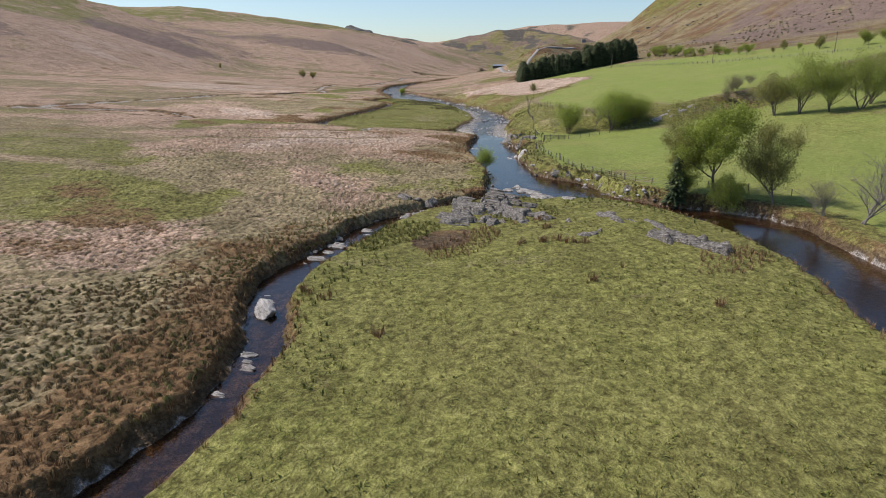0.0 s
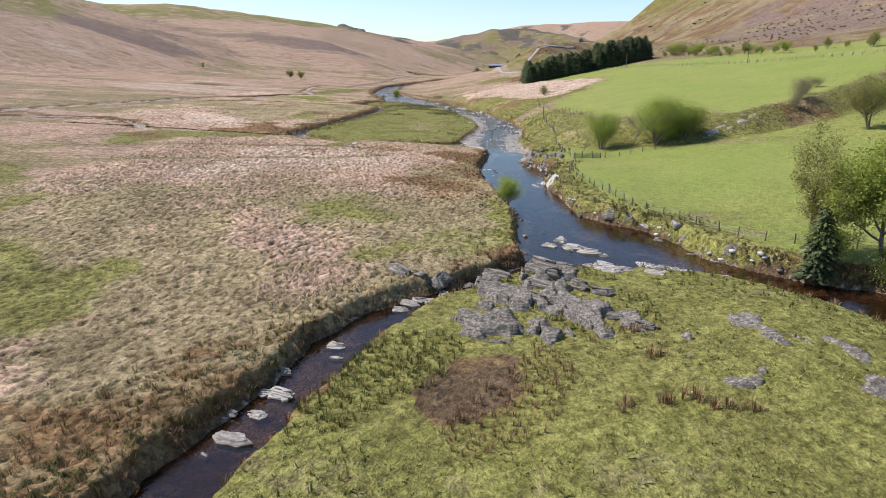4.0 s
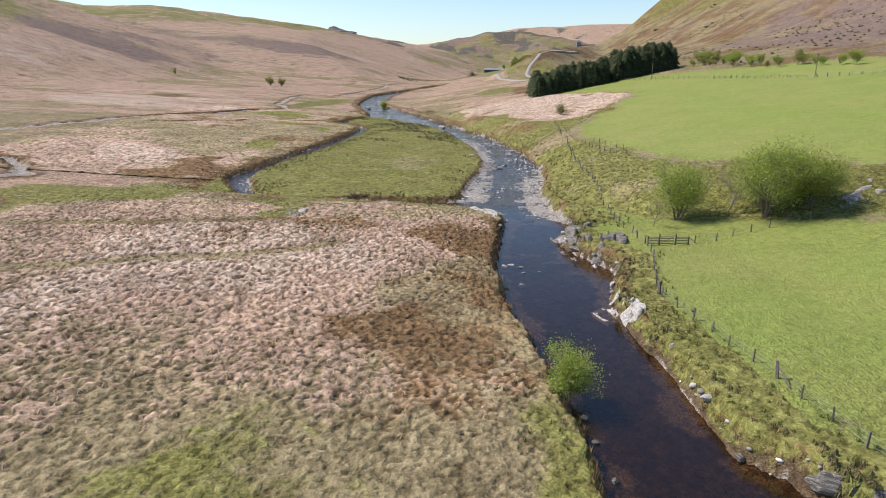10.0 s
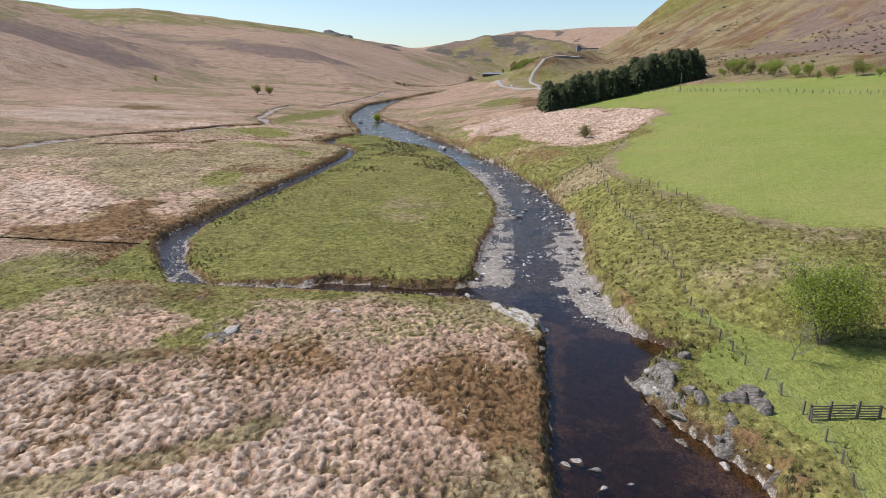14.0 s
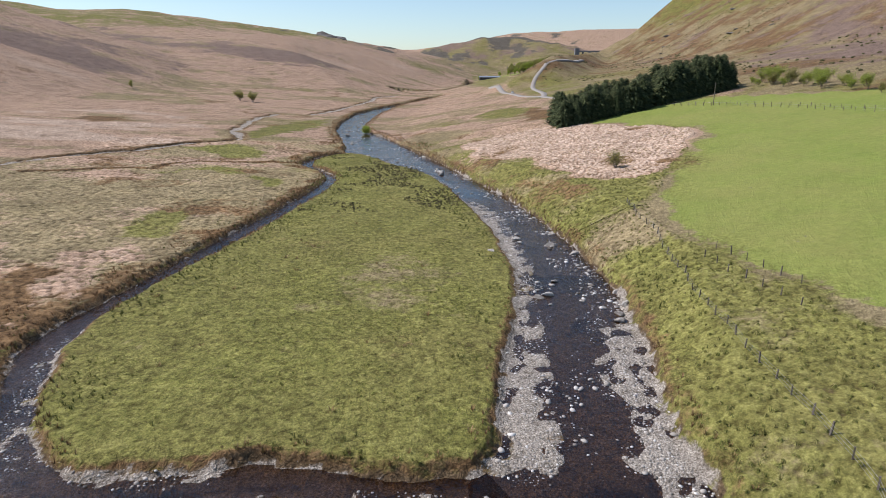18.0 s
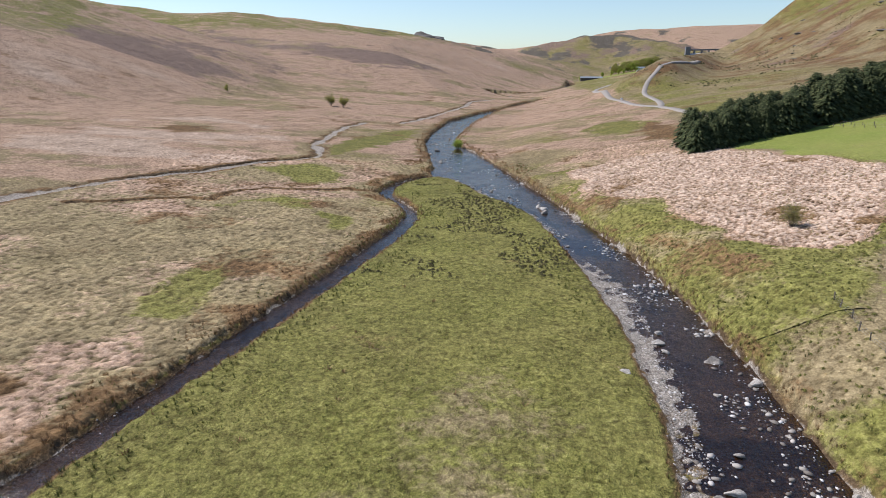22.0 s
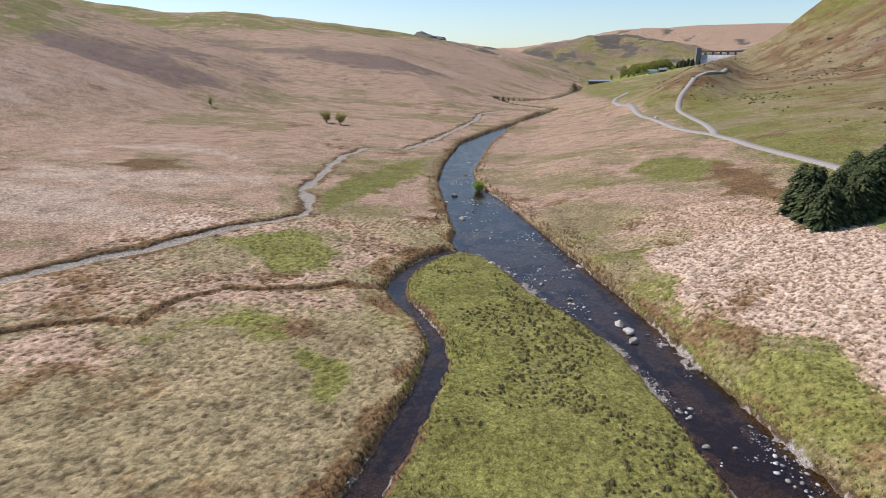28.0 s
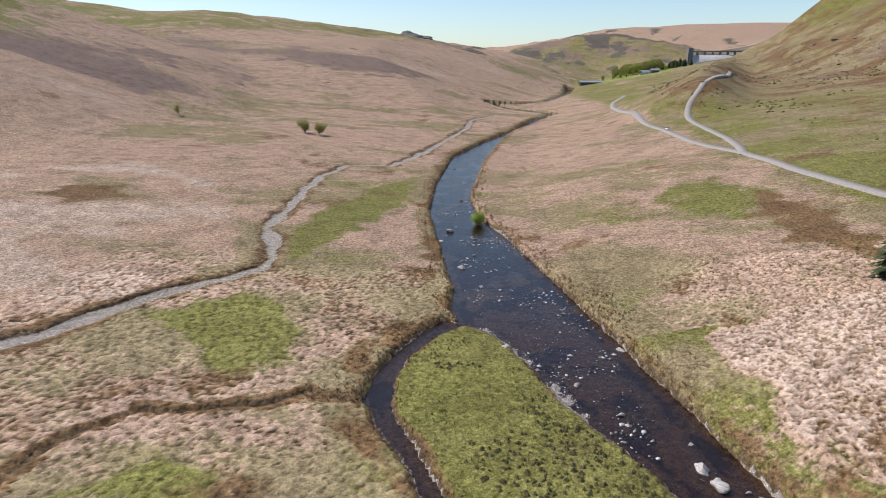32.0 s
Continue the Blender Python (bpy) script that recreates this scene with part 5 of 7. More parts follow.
NEAR_STONES = [(9.7, 182.2, 1.5), (8.9, 175.0, 1.2), (8.4, 183.2, 1.4), (12.1, 180.4, 0.9), (20.3, 182.4, 1.6), (20.4, 173.0, 1.5), (19.9, 171.6, 0.8), (9.7, 179.9, 1.3), (7.4, 182.8, 1.3), (12.4, 128.1, 1.0), (12.7, 129.4, 0.7), (14.3, 123.9, 2.0), (20.4, 152.5, 1.1), (20.2, 144.0, 1.2), (15.3, 269.6, 2.6), (13.6, 268.2, 2.0), (14.7, 302.2, 2.2), (15.4, 299.6, 1.7), (21.0, 297.4, 2.9), (15.4, 306.0, 1.8), (24.6, 291.6, 1.9), (24.2, 261.4, 2.1), (26.2, 270.2, 1.4), (8.5, 291.5, 1.6)]
FAR_STONES = [(17.7, 275.8, 1.4), (24.0, 280.0, 1.0), (25.8, 263.8, 1.9), (23.6, 258.9, 1.8), (21.1, 264.7, 0.9), (21.4, 288.6, 0.8), (23.2, 285.2, 0.8), (15.0, 265.5, 1.0), (-0.5, 392.6, 3.0), (1.2, 384.5, 3.2), (1.0, 388.7, 3.0), (-9.2, 405.4, 1.9), (-18.8, 412.6, 2.0), (-15.2, 425.6, 1.3), (-46.0, 513.4, 3.6), (-39.6, 476.0, 3.0), (-37.0, 487.5, 1.8), (-33.6, 461.6, 1.4), (4.1, 388.4, 1.5), (-5.4, 429.0, 2.2), (-0.3, 398.4, 1.4), (12.9, 358.0, 1.2), (15.0, 355.0, 1.3), (8.9, 352.3, 1.3), (5.2, 352.2, 1.4)]
for i, (x, y, wide) in enumerate(NEAR_STONES + FAR_STONES):
    dark = i in (18, 36, 38, 39, 40)
    rock("boulder", x, y, wide, "dark rounded boulder standing in the river" if dark else "pale rounded boulder in the shallow river", BOULDER if dark or i % 3 == 0 else PALE_STONE, i, 0.7, 0.48, 40 * math.sin(i * 2.9), 3, 0.0, 0.35, 0, "boulders in the river")
SHORE_STONES_A = [(-27.4, 426.3, 1.6), (-15.1, 414.1, 2.0), (-9.5, 402.5, 1.8), (-32.9, 473.1, 1.5), (-15.7, 424.3, 1.1), (-14.7, 446.2, 1.5), (0.7, 389.5, 2.8), (-42.0, 502.6, 1.8), (-48.0, 501.5, 2.3), (-45, 520, 1.6), (-50, 538, 2.0), (-40, 482, 1.6), (-36, 470, 1.2)]
SHORE_STONES_B = [(-47, 508, 1.4), (-23.0, 219.8, 1.4), (-17.2, 222.6, 1.1), (-25.4, 223.6, 1.2), (-2.0, 220.6, 1.4), (1.5, 221.6, 1.6), (10.3, 214.0, 2.0), (-25.1, 201.8, 2.6), (-27.2, 200.3, 1.8), (-15.1, 208.8, 1.6), (-44, 560, 2.4), (-48, 600, 2.0), (-56, 640, 2.2)]
for i, (x, y, wide) in enumerate(SHORE_STONES_A + SHORE_STONES_B):
    rock("stone", x, y, wide, "grey stone beside running water", BOULDER if i % 2 else PALE_STONE, i + 2, 0.65, 0.4, 60 * math.sin(i * 1.3), 2, 0.0, 0.35, 0, "scattered stones")


# ---- trees and bushes ----
def grow(seed, tall, spread, forks=5, trunk_r=0.16, multi=1, droop=0.0):
    """Limbs of a tree: tapered tubes, and the points where leaves hang."""
    rng = np.random.default_rng(seed)
    tubes, tips = [], []

    def limb(start, way, length, radius, depth):
        n = 6
        pts = [np.array(start)]
        w = np.array(way, float)
        for turn in rng.normal(0, 0.13, (n - 1, 3)) + (0, 0, 0.07 - droop * (depth > 1)):
            w = w + turn
            w /= math.sqrt(w @ w)
            pts.append(pts[-1] + w * (length / (n - 1)))
        tubes.append((pts, np.linspace(radius, radius * 0.45, n), 6 if depth < 2 else 3))
        if depth >= 2:
            tips.extend(pts[2:])
        if depth == 3:
            return
        for k in range(forks if depth else forks + 2):
            at = rng.uniform(0.28 if depth else 0.16, 1.0)
            i = min(int(at * (n - 1)), n - 2)
            p = pts[i] + (pts[i + 1] - pts[i]) * rng.uniform(0, 1)
            out = np.array([*rng.normal(0, 1, 2), rng.uniform(0.1, 0.7)])
            out[:2] *= spread
            out /= math.sqrt(out @ out)
            limb(p, w * 0.45 + out * 0.8, length * rng.uniform(0.5, 0.75), radius * 0.45, depth + 1)

    for k in range(multi):
        lean = rng.normal(0, 0.12 + 0.25 * (multi > 1), 2)
        limb((rng.normal(0, 0.25) * (multi > 1), rng.normal(0, 0.25) * (multi > 1), -0.3), (lean[0], lean[1], 1), tall * 0.78, trunk_r, 0)
    return tubes, np.array(tips)


def leaves(tips, count, size, blur, seed):
    rng = np.random.default_rng(seed)
    c = tips[rng.integers(0, len(tips), count)] + rng.normal(0, blur, (count, 3))
    c[:, 2] = np.maximum(c[:, 2], 0.15)
    a, b = rng.normal(0, 1, (2, count, 3))
    a /= np.linalg.norm(a, axis=1)[:, None]
    b -= (a * b).sum(1)[:, None] * a
    b /= np.linalg.norm(b, axis=1)[:, None]
    s = rng.uniform(0.6, 1.3, count)[:, None] * size
    v = np.stack([c - a * s, c - b * s * 0.55, c + a * s, c + b * s * 0.55], 1).reshape(-1, 3)
    i = np.arange(count)[:, None] * 4
    return v, np.concatenate([i + [0, 1, 2], i + [0, 2, 3]])


def tree(name, label, category, seed, tall, spread, leaf_mat, count, size, blur, trunk_r=0.16, multi=1, bark=None, forks=5, group="", low=0.0):
    top = thing(name, Matrix(), label, category, group)
    tubes, tips = grow(seed, tall, spread, forks, trunk_r, multi)
    part("trunk", mesh_from("trunk", *tubes_of(tubes[:multi]), bark or BARK, True), top)
    part("branch", mesh_from("branch", *tubes_of(tubes[multi:]), bark or BARK, True), top)
    if count:
        v, f = leaves(tips, int(count * (3.4 if count < 3000 or size < 0.19 else 2.8)), size * 0.74, blur * 0.95, seed + 1)
        part("crown", mesh_from("crown", v, f, leaf_mat), top, "many small leaves")
    return top


def put(ob, x, y, yaw=0.0, scale=1.0, sink=0.1):
    z = max(height_at(x, y), float(water_level(y)) - 0.2)
    return copy_thing(ob, pose(x, y, z - sink, 0, 0, yaw) @ Matrix.Scale(scale, 4))


def place(ob, x, y, yaw=0.0, scale=1.0, sink=0.1):
    z = max(height_at(x, y), float(water_level(y)) - 0.2)
    ob.matrix_world = pose(x, y, z - sink, 0, 0, yaw) @ Matrix.Scale(scale, 4)
    return ob


place(tree("alder_tree", "tall alder in fresh green leaf on the river bank", "tree", 11, 11.2, 1.1, LEAF, 8500, 0.18, 0.6, 0.26), 45.0, 103.6, 20, 1.12)
place(tree("ash_tree", "tall thin-leaved tree standing behind the alder", "tree", 12, 9.5, 0.9, LEAF_BUDDING, 6000, 0.16, 0.5, 0.22), 40.5, 110.0, 80)
place(tree("birch_tree", "olive budding tree with bare lower limbs", "tree", 13, 9.6, 1.0, LEAF_BUDDING, 6500, 0.15, 0.5, 0.22), 52.4, 98.6, 130)
place(tree("bare_tree", "bare grey tree without leaves beside the river", "tree", 14, 8.5, 0.95, None, 0, 0.1, 0.3, 0.18, 2, PALE_BARK, 6), 58.5, 86.0, 10)
place(tree("leaning_bush", "bare scrub leaning over the dark river", "bush", 15, 4.5, 1.3, LEAF_BUDDING, 350, 0.10, 0.3, 0.08, 4, PALE_BARK, 5), 55.6, 90.5, 0)
place(tree("river_bush", "dense green bush at the foot of the trees", "bush", 16, 4.6, 1.1, LEAF, 3600, 0.14, 0.45, 0.09, 5), 46.0, 101.6, 0)
place(tree("alder_bush", "low dark green bush on the bank", "bush", 17, 3.6, 1.1, LEAF, 2400, 0.13, 0.4, 0.08, 5), 41.0, 106.6, 40)
place(tree("river_willow", "small round bright green willow on the west bank", "bush", 18, 4.0, 0.9, LEAF_BRIGHT, 2600, 0.11, 0.28, 0.07, 5), 8.8, 146.0, 0, 1.0)
place(tree("hawthorn_bush", "bright green hawthorn bush below the field bank", "bush", 19, 6.2, 1.15, LEAF_BRIGHT, 3800, 0.15, 0.6, 0.12, 6), 38.5, 200.0, 0, 1.12)
place(tree("willow_thicket", "broad rounded willow thicket in fresh leaf", "bush", 20, 7.6, 1.35, LEAF_BRIGHT, 6000, 0.16, 0.65, 0.14, 8), 51.0, 195.5, 60, 1.15)
place(tree("willow_thicket", "spreading willow thicket in fresh leaf beside the wall", "bush", 21, 6.2, 1.4, LEAF, 6500, 0.16, 0.65, 0.13, 8), 57.5, 195.0, 10, 1.05)
place(tree("bare_thorn", "bare grey thorn tree between two bushes", "tree", 22, 5.6, 1.0, LEAF_BUDDING, 260, 0.09, 0.3, 0.13, 1, PALE_BARK, 6), 46.4, 199.0, 0)
place(tree("bare_thorn", "thin bare thorn by the fence corner", "tree", 23, 4.2, 0.7, LEAF_BRIGHT, 120, 0.09, 0.3, 0.08, 1, PALE_BARK, 5), 33.2, 196.5, 0)
place(tree("grey_scrub", "leafless grey scrub on the field bank", "bush", 24, 4.4, 1.4, LEAF_BUDDING, 900, 0.11, 0.5, 0.08, 6, PALE_BARK), 92.0, 208.0, 0)
for i, (x, y, s) in enumerate([(96, 213, 0.9), (88, 204, 0.8), (104, 222, 0.7)]):
    place(tree("grey_scrub", "leafless grey scrub on the field bank", "bush", 25 + i, 4.0, 1.4, LEAF_BUDDING, 700, 0.11, 0.5, 0.08, 5, PALE_BARK), x, y, 50 * i, s)
place(tree("meadow_tree", "tree of the clump in fresh leaf at the field corner", "tree", 31, 11.0, 0.9, LEAF, 4200, 0.2, 0.6, 0.2, 3), 97, 176, 0)
place(tree("meadow_tree", "broad tree of the clump in fresh leaf at the field corner", "tree", 32, 10.0, 1.0, LEAF, 4000, 0.2, 0.6, 0.2, 3), 103, 172, 70)
place(tree("meadow_tree", "olive tree of the clump at the field corner", "tree", 33, 9.0, 1.0, LEAF_BUDDING, 3000, 0.2, 0.6, 0.2, 3), 92, 179, 140)
place(tree("meadow_tree", "tall tree of the clump at the field corner", "tree", 34, 11.5, 0.9, LEAF, 4000, 0.2, 0.6, 0.2, 3), 110, 170, 30)
place(tree("meadow_tree", "rounded tree of the clump at the field corner", "tree", 35, 9.5, 1.1, LEAF_BUDDING, 3000, 0.2, 0.6, 0.2, 3), 116, 176, 200)
thorn = tree("thorn_bush", "dense olive thorn bush alone on the pale meadow", "bush", 41, 7.0, 1.1, LEAF_BUDDING, 2000, 0.24, 0.5, 0.14, 5, PALE_BARK, group="thorns on the meadow")
place(thorn, -165, 728, 0)
put(thorn, -153, 722, 120, 0.95)
place(tree("small_thorn", "small lone thorn on the far meadow", "tree", 42, 5.5, 0.5, LEAF_BUDDING, 900, 0.2, 0.35, 0.1), -264, 748, 0)
place(tree("pale_bush", "single olive bush in the bleached grass", "bush", 43, 3.6, 0.8, LEAF_BUDDING, 1500, 0.10, 0.32, 0.07, 5), 45.4, 338.0, 0)
place(tree("water_willow", "low bright green willow at the river's edge", "bush", 44, 3.4, 1.3, LEAF_BRIGHT, 2200, 0.16, 0.5, 0.07, 6), -38.0, 524, 0)
row_a = tree("young_tree", "young green tree in a row below the hill", "tree", 45, 6.0, 0.7, LEAF, 1300, 0.2, 0.4, 0.1, 2, group="trees below the hill")
row_b = tree("young_tree", "olive young tree in a row below the hill", "tree", 46, 5.0, 0.9, LEAF_BUDDING, 1100, 0.2, 0.4, 0.1, 3, group="trees below the hill")
place(row_a, 146, 455, 0)
place(row_b, 146, 440, 0)
rng = np.random.default_rng(5)
for i in range(34):
    f = i / 33
    x, y = np.interp(f, [0, 0.4, 0.7, 1], [146, 148, 160, 190]) + rng.normal(0, 3.5), np.interp(f, [0, 0.4, 0.7, 1], [470, 400, 340, 270]) + rng.normal(0, 3)
    put(row_a if rng.random() < 0.55 else row_b, x, y, rng.uniform(0, 360), rng.uniform(0.4, 0.95))


def conifer(seed, tall, wide, label, group):
    rng = np.random.default_rng(seed)
    top = thing("conifer", Matrix(), label, "tree", group)
    part("trunk", mesh_from("trunk", *tube([(0, 0, -0.4), (0, 0, tall * 0.5), (0, 0, tall)], [0.22, 0.15, 0.03]), BARK, True), top)
    v, f, n = [], [], 0
    z = tall * 0.10
    while z < tall * 0.985:
        share = 1 - z / tall
        reach = wide * (share ** 0.42) * rng.uniform(0.85, 1.1) + 0.12
        for a in rng.uniform(0, 2 * np.pi) + np.linspace(0, 2 * np.pi, 13, endpoint=False):
            a += rng.normal(0, 0.16)
            r = reach * rng.uniform(0.7, 1.12)
            out, side = np.array([np.cos(a), np.sin(a), 0]), np.array([-np.sin(a), np.cos(a), 0])
            root = np.array([0, 0, z + rng.normal(0, 0.12)])
            for k in range(5):
                t0, t1 = k / 5, (k + 1.25) / 5
                w = r * 0.34 * (1 - 0.75 * t0) * rng.uniform(0.7, 1.2)
                drop = np.array([0, 0, -0.35 * r * t1 * t1 + 0.1 * r * t1])
                drop0 = np.array([0, 0, -0.35 * r * t0 * t0 + 0.1 * r * t0])
                p0, p1 = root + out * r * t0 + drop0, root + out * r * t1 + drop
                v += [p0 + side * w + [0, 0, -0.14 * r * 0.4], p1, p0 + [0, 0, 0.04 * r], p0 - side * w + [0, 0, -0.14 * r * 0.4]]
                f += [(n, n + 1, n + 2), (n + 2, n + 1, n + 3)]
                n += 4
        z += tall * 0.03
    part("crown", mesh_from("crown", np.array(v), np.array(f), NEEDLE), top, "dark drooping needle branches")
    return top


kinds = [conifer(60 + k, 10.6 + 1.0 * k, 4.0 + 0.3 * k, "dark green conifer of a dense shelter belt", "conifers of the shelter belt") for k in range(3)]
spots = []
rng = np.random.default_rng(9)
for block, (a, b, count, rows) in enumerate([((51, 429), (90, 446), 18, 5), ((98, 451), (131, 462), 15, 5)]):
    for r in range(rows):
        for i in range(count):
            t = (i + 0.5 * (r % 2)) / (count - 1)
            spots.append((a[0] + (b[0] - a[0]) * t + rng.normal(0, 0.6), a[1] + (b[1] - a[1]) * t + 3.6 * r + rng.normal(0, 0.7), 0.86 + 0.24 * min(1, t * 3 + 0.2 * r) if block == 0 else 1.28))
for i, (x, y, s) in enumerate(spots):
    (place if i < 3 else put)(kinds[i % 3], x, y, rng.uniform(0, 360), s * rng.choice([0.72, 0.9, 1.02, 1.16]) * rng.uniform(0.95, 1.05))
evergreen = conifer(64, 9.0, 2.3, "dark evergreen leaning over the river bank", "")
place(evergreen, 39.2, 105.6, 40, 0.95)


# ---- fences, gate, poles ----
def post_mesh(tall, wide):
    bm = bmesh.new()
    box(bm, -wide, -wide, -0.4, wide, wide, tall, wide * 0.15)
    return bm_mesh("post", bm, WOOD)


POST, STRAINER = post_mesh(1.25, 0.07), post_mesh(1.45, 0.11)


def along(line, step):
    p = np.array(line, float)
    s = np.r_[0, np.cumsum(np.hypot(*np.diff(p, axis=0).T))]
    q = np.arange(0, s[-1] + 0.01, step)
    return np.stack([np.interp(q, s, p[:, 0]), np.interp(q, s, p[:, 1])], 1)


def fence(line, step, label, seed=0, strainers=(), wires=(0.35, 0.7, 1.08), rails=False):
    rng = np.random.default_rng(seed)
    pts = along(line, step)
    pts[1:-1] += rng.normal(0, 0.12, (len(pts) - 2, 2))
    z = heights(pts[:, 0], pts[:, 1])
    top = thing("fence", pose(pts[0][0], pts[0][1], z[0]), label, "fence")
    inv = np.array([pts[0][0], pts[0][1], z[0]])
    for i, (x, y) in enumerate(pts):
        ob = part("post", STRAINER if i in strainers else POST, top)
        ob.matrix_basis = Matrix.Translation((x - inv[0], y - inv[1], z[i] - inv[2])) @ pose(0, 0, 0, rng.normal(0, 3), rng.normal(0, 3), rng.uniform(0, 90)) @ Matrix.Scale(rng.uniform(0.9, 1.1), 4)
    for h in wires:
        run = np.column_stack([pts, z + h]) - inv
        if len(run) > 1:
            part("rail" if rails else "wire", mesh_from("wire", *tube(run, np.full(len(run), 0.045 if rails else 0.012), 4), WOOD if rails else WIRE), top)
    for i in strainers:
        j = i + 1 if i + 1 < len(pts) else i - 1
        a = np.array([*pts[i], z[i] + 1.1]) - inv
        b = a + (np.array([*pts[j], z[j]]) - np.array([*pts[i], z[i]])) * 0.55
        b[2] = a[2] - 1.0
        part("brace", mesh_from("brace", *tube([a, b], [0.055, 0.055], 5), WOOD), top)
    return top


fence([(28.6, 185.2), (27.9, 181), (25.9, 174.2), (24.1, 168.1), (23.5, 165.4)], 2.9, "wooden posts and wire beside the green field", 1, (7,))
fence([(23.6, 164.8), (24.3, 159.5), (25.2, 152.7), (26.2, 146.6), (26.3, 143.2), (27.0, 139.8), (27.0, 136.6), (27.6, 134.0), (29.2, 131.6), (30.8, 128.2), (33.6, 122), (37, 116), (43, 112.5), (50, 109), (58, 103)], 3.3, "wooden posts and wire on top of the river bank", 2, (6,))
fence([(36.0, 186.4), (44, 189), (58, 192), (74, 195), (96, 203), (120, 217), (150, 240)], 3.4, "post and wire fence along the foot of the field bank", 3)
fence([(28.6, 186.4), (28.3, 196), (28.6, 206), (29.8, 218), (30.3, 233), (30.9, 241), (31.6, 249), (32.6, 258), (33.9, 265), (34.8, 273), (36.6, 284), (36.6, 295), (38, 306)], 3.1, "post and wire fence above the stony river", 4)
fence([(41.1, 270), (42.4, 264), (43.0, 258.5), (44.4, 252.6)], 3.5, "short row of posts round a planting on the slope", 5, (), ())
fence([(38.0, 266.8), (38.6, 260), (39.7, 253), (40.8, 246)], 3.4, "second row of posts round a planting on the slope", 6, (), ())
fence([(96, 440), (107.4, 416.7), (117.2, 383), (123.1, 353), (129, 330), (150, 291), (172, 257), (205, 214)], 3.6, "long post and wire fence across the bright field", 7, (), (0.5, 1.05))
fence([(99, 442), (110.4, 418), (120.2, 385), (126.1, 355), (132, 332), (153, 293), (175, 259)], 4.0, "second fence line of the track across the field", 8, (), (0.5, 1.05))


def gate_group():
    z = height_at(31, 185.6)
    top = thing("field_gate", pose(28.7, 185.6, z), "dark wooden field gate between short railed panels", "gate")
    for x, tall in ((0, 1.4), (1.7, 1.7), (4.1, 1.7), (6.0, 1.3)):
        bm = bmesh.new()
        box(bm, x - 0.1, -0.1, -0.3, x + 0.1, 0.1, tall, 0.02)
        part("post", bm_mesh("post", bm, WOOD), top)
    for x0, x1, y0 in ((0.1, 1.6, 0), (1.85, 3.95, 0.12), (4.2, 5.9, 0)):
        for h in (0.2, 0.45, 0.7, 0.95, 1.2):
            bm = bmesh.new()
            box(bm, x0, y0 - 0.03, h - 0.05, x1, y0 + 0.03, h + 0.05)
            part("bar", bm_mesh("bar", bm, WOOD), top)
    part("brace", mesh_from("brace", *tube([(6.0, 0, 1.2), (7.4, 0.1, 0.1)], [0.05, 0.05], 5), WOOD), top)
    part("diagonal", mesh_from("diagonal", *tube([(1.9, 0.16, 0.2), (3.9, 0.16, 1.2)], [0.04, 0.04], 4), WOOD), top)


gate_group()
pole = thing("telegraph_pole", Matrix(), "tall wooden telegraph pole in the field", "pole", "telegraph poles")
part("shaft", mesh_from("shaft", *tube([(0, 0, -0.5), (0, 0, 4), (0, 0, 8.5)], [0.15, 0.13, 0.10], 7), WOOD, True), pole)
bm = bmesh.new()
box(bm, -0.6, -0.05, 7.9, 0.6, 0.05, 8.05)
part("crossarm", bm_mesh("crossarm", bm, WOOD), pole)
place(pole, 132.3, 325.3)
for x, y in ((106, 420), (163, 276), (196, 228)):
    put(pole, x, y)


# ---- road up the valley, with its junction ----
def road_ribbon(name, line, wide, label):
    p = along(line, 4.0)
    for _ in range(4):
        p[1:-1] = (p[:-2] + 2 * p[1:-1] + p[2:]) / 4
    z = heights(p[:, 0], p[:, 1])
    for _ in range(6):
        z[1:-1] = np.maximum(z[1:-1], (z[:-2] + 2 * z[1:-1] + z[2:]) / 4)
    t = np.gradient(p, axis=0)
    n = np.stack([-t[:, 1], t[:, 0]], 1) / np.hypot(*t.T)[:, None]
    rows = []
    for off, dz in ((-wide / 2 - 0.5, -1.2), (-wide / 2, 0.25), (0, 0.32), (wide / 2, 0.25), (wide / 2 + 0.5, -1.2)):
        q = p + n * off
        rows.append(np.column_stack([q, np.maximum(z, heights(q[:, 0], q[:, 1]) - 0.2) + dz]))
    v = np.stack(rows, 1).reshape(-1, 3)
    f = [(i * 5 + j, i * 5 + j + 1, (i + 1) * 5 + j + 1, (i + 1) * 5 + j) for i in range(len(p) - 1) for j in range(4)]
    ob = new(name, mesh_from(name, v, None, ASPHALT, True, f))
    return tagged(ob, label, "road", kind="structure")


road_ribbon("road_valley", [(83, 455), (81, 480), (79, 503), (75, 530), (72.8, 552), (72.4, 575), (71, 598), (67, 620), (65, 648), (66.5, 709), (64, 760), (64, 850), (68, 920), (80, 1000), (110, 1100)], 4.2, "grey single-track valley road")
road_ribbon("road_hill", [(70, 588), (75, 606), (80, 640), (83.5, 680), (87, 720), (90.5, 754), (96, 774), (108, 790), (130, 835), (160, 898), (190, 985)], 3.6, "grey road climbing over the hill shoulder")
CAR_PAINT = plain_material("white_car_paint", (0.74, 0.74, 0.75), (0.8, 0.8, 0.8), 2.0, 0.3)
GLASS_DARK = plain_material("dark_window_glass", (0.02, 0.025, 0.03), (0.03, 0.035, 0.04), 2.0, 0.1)
RUBBER = plain_material("black_rubber", (0.015, 0.015, 0.015), (0.03, 0.03, 0.03), 5.0, 0.9)


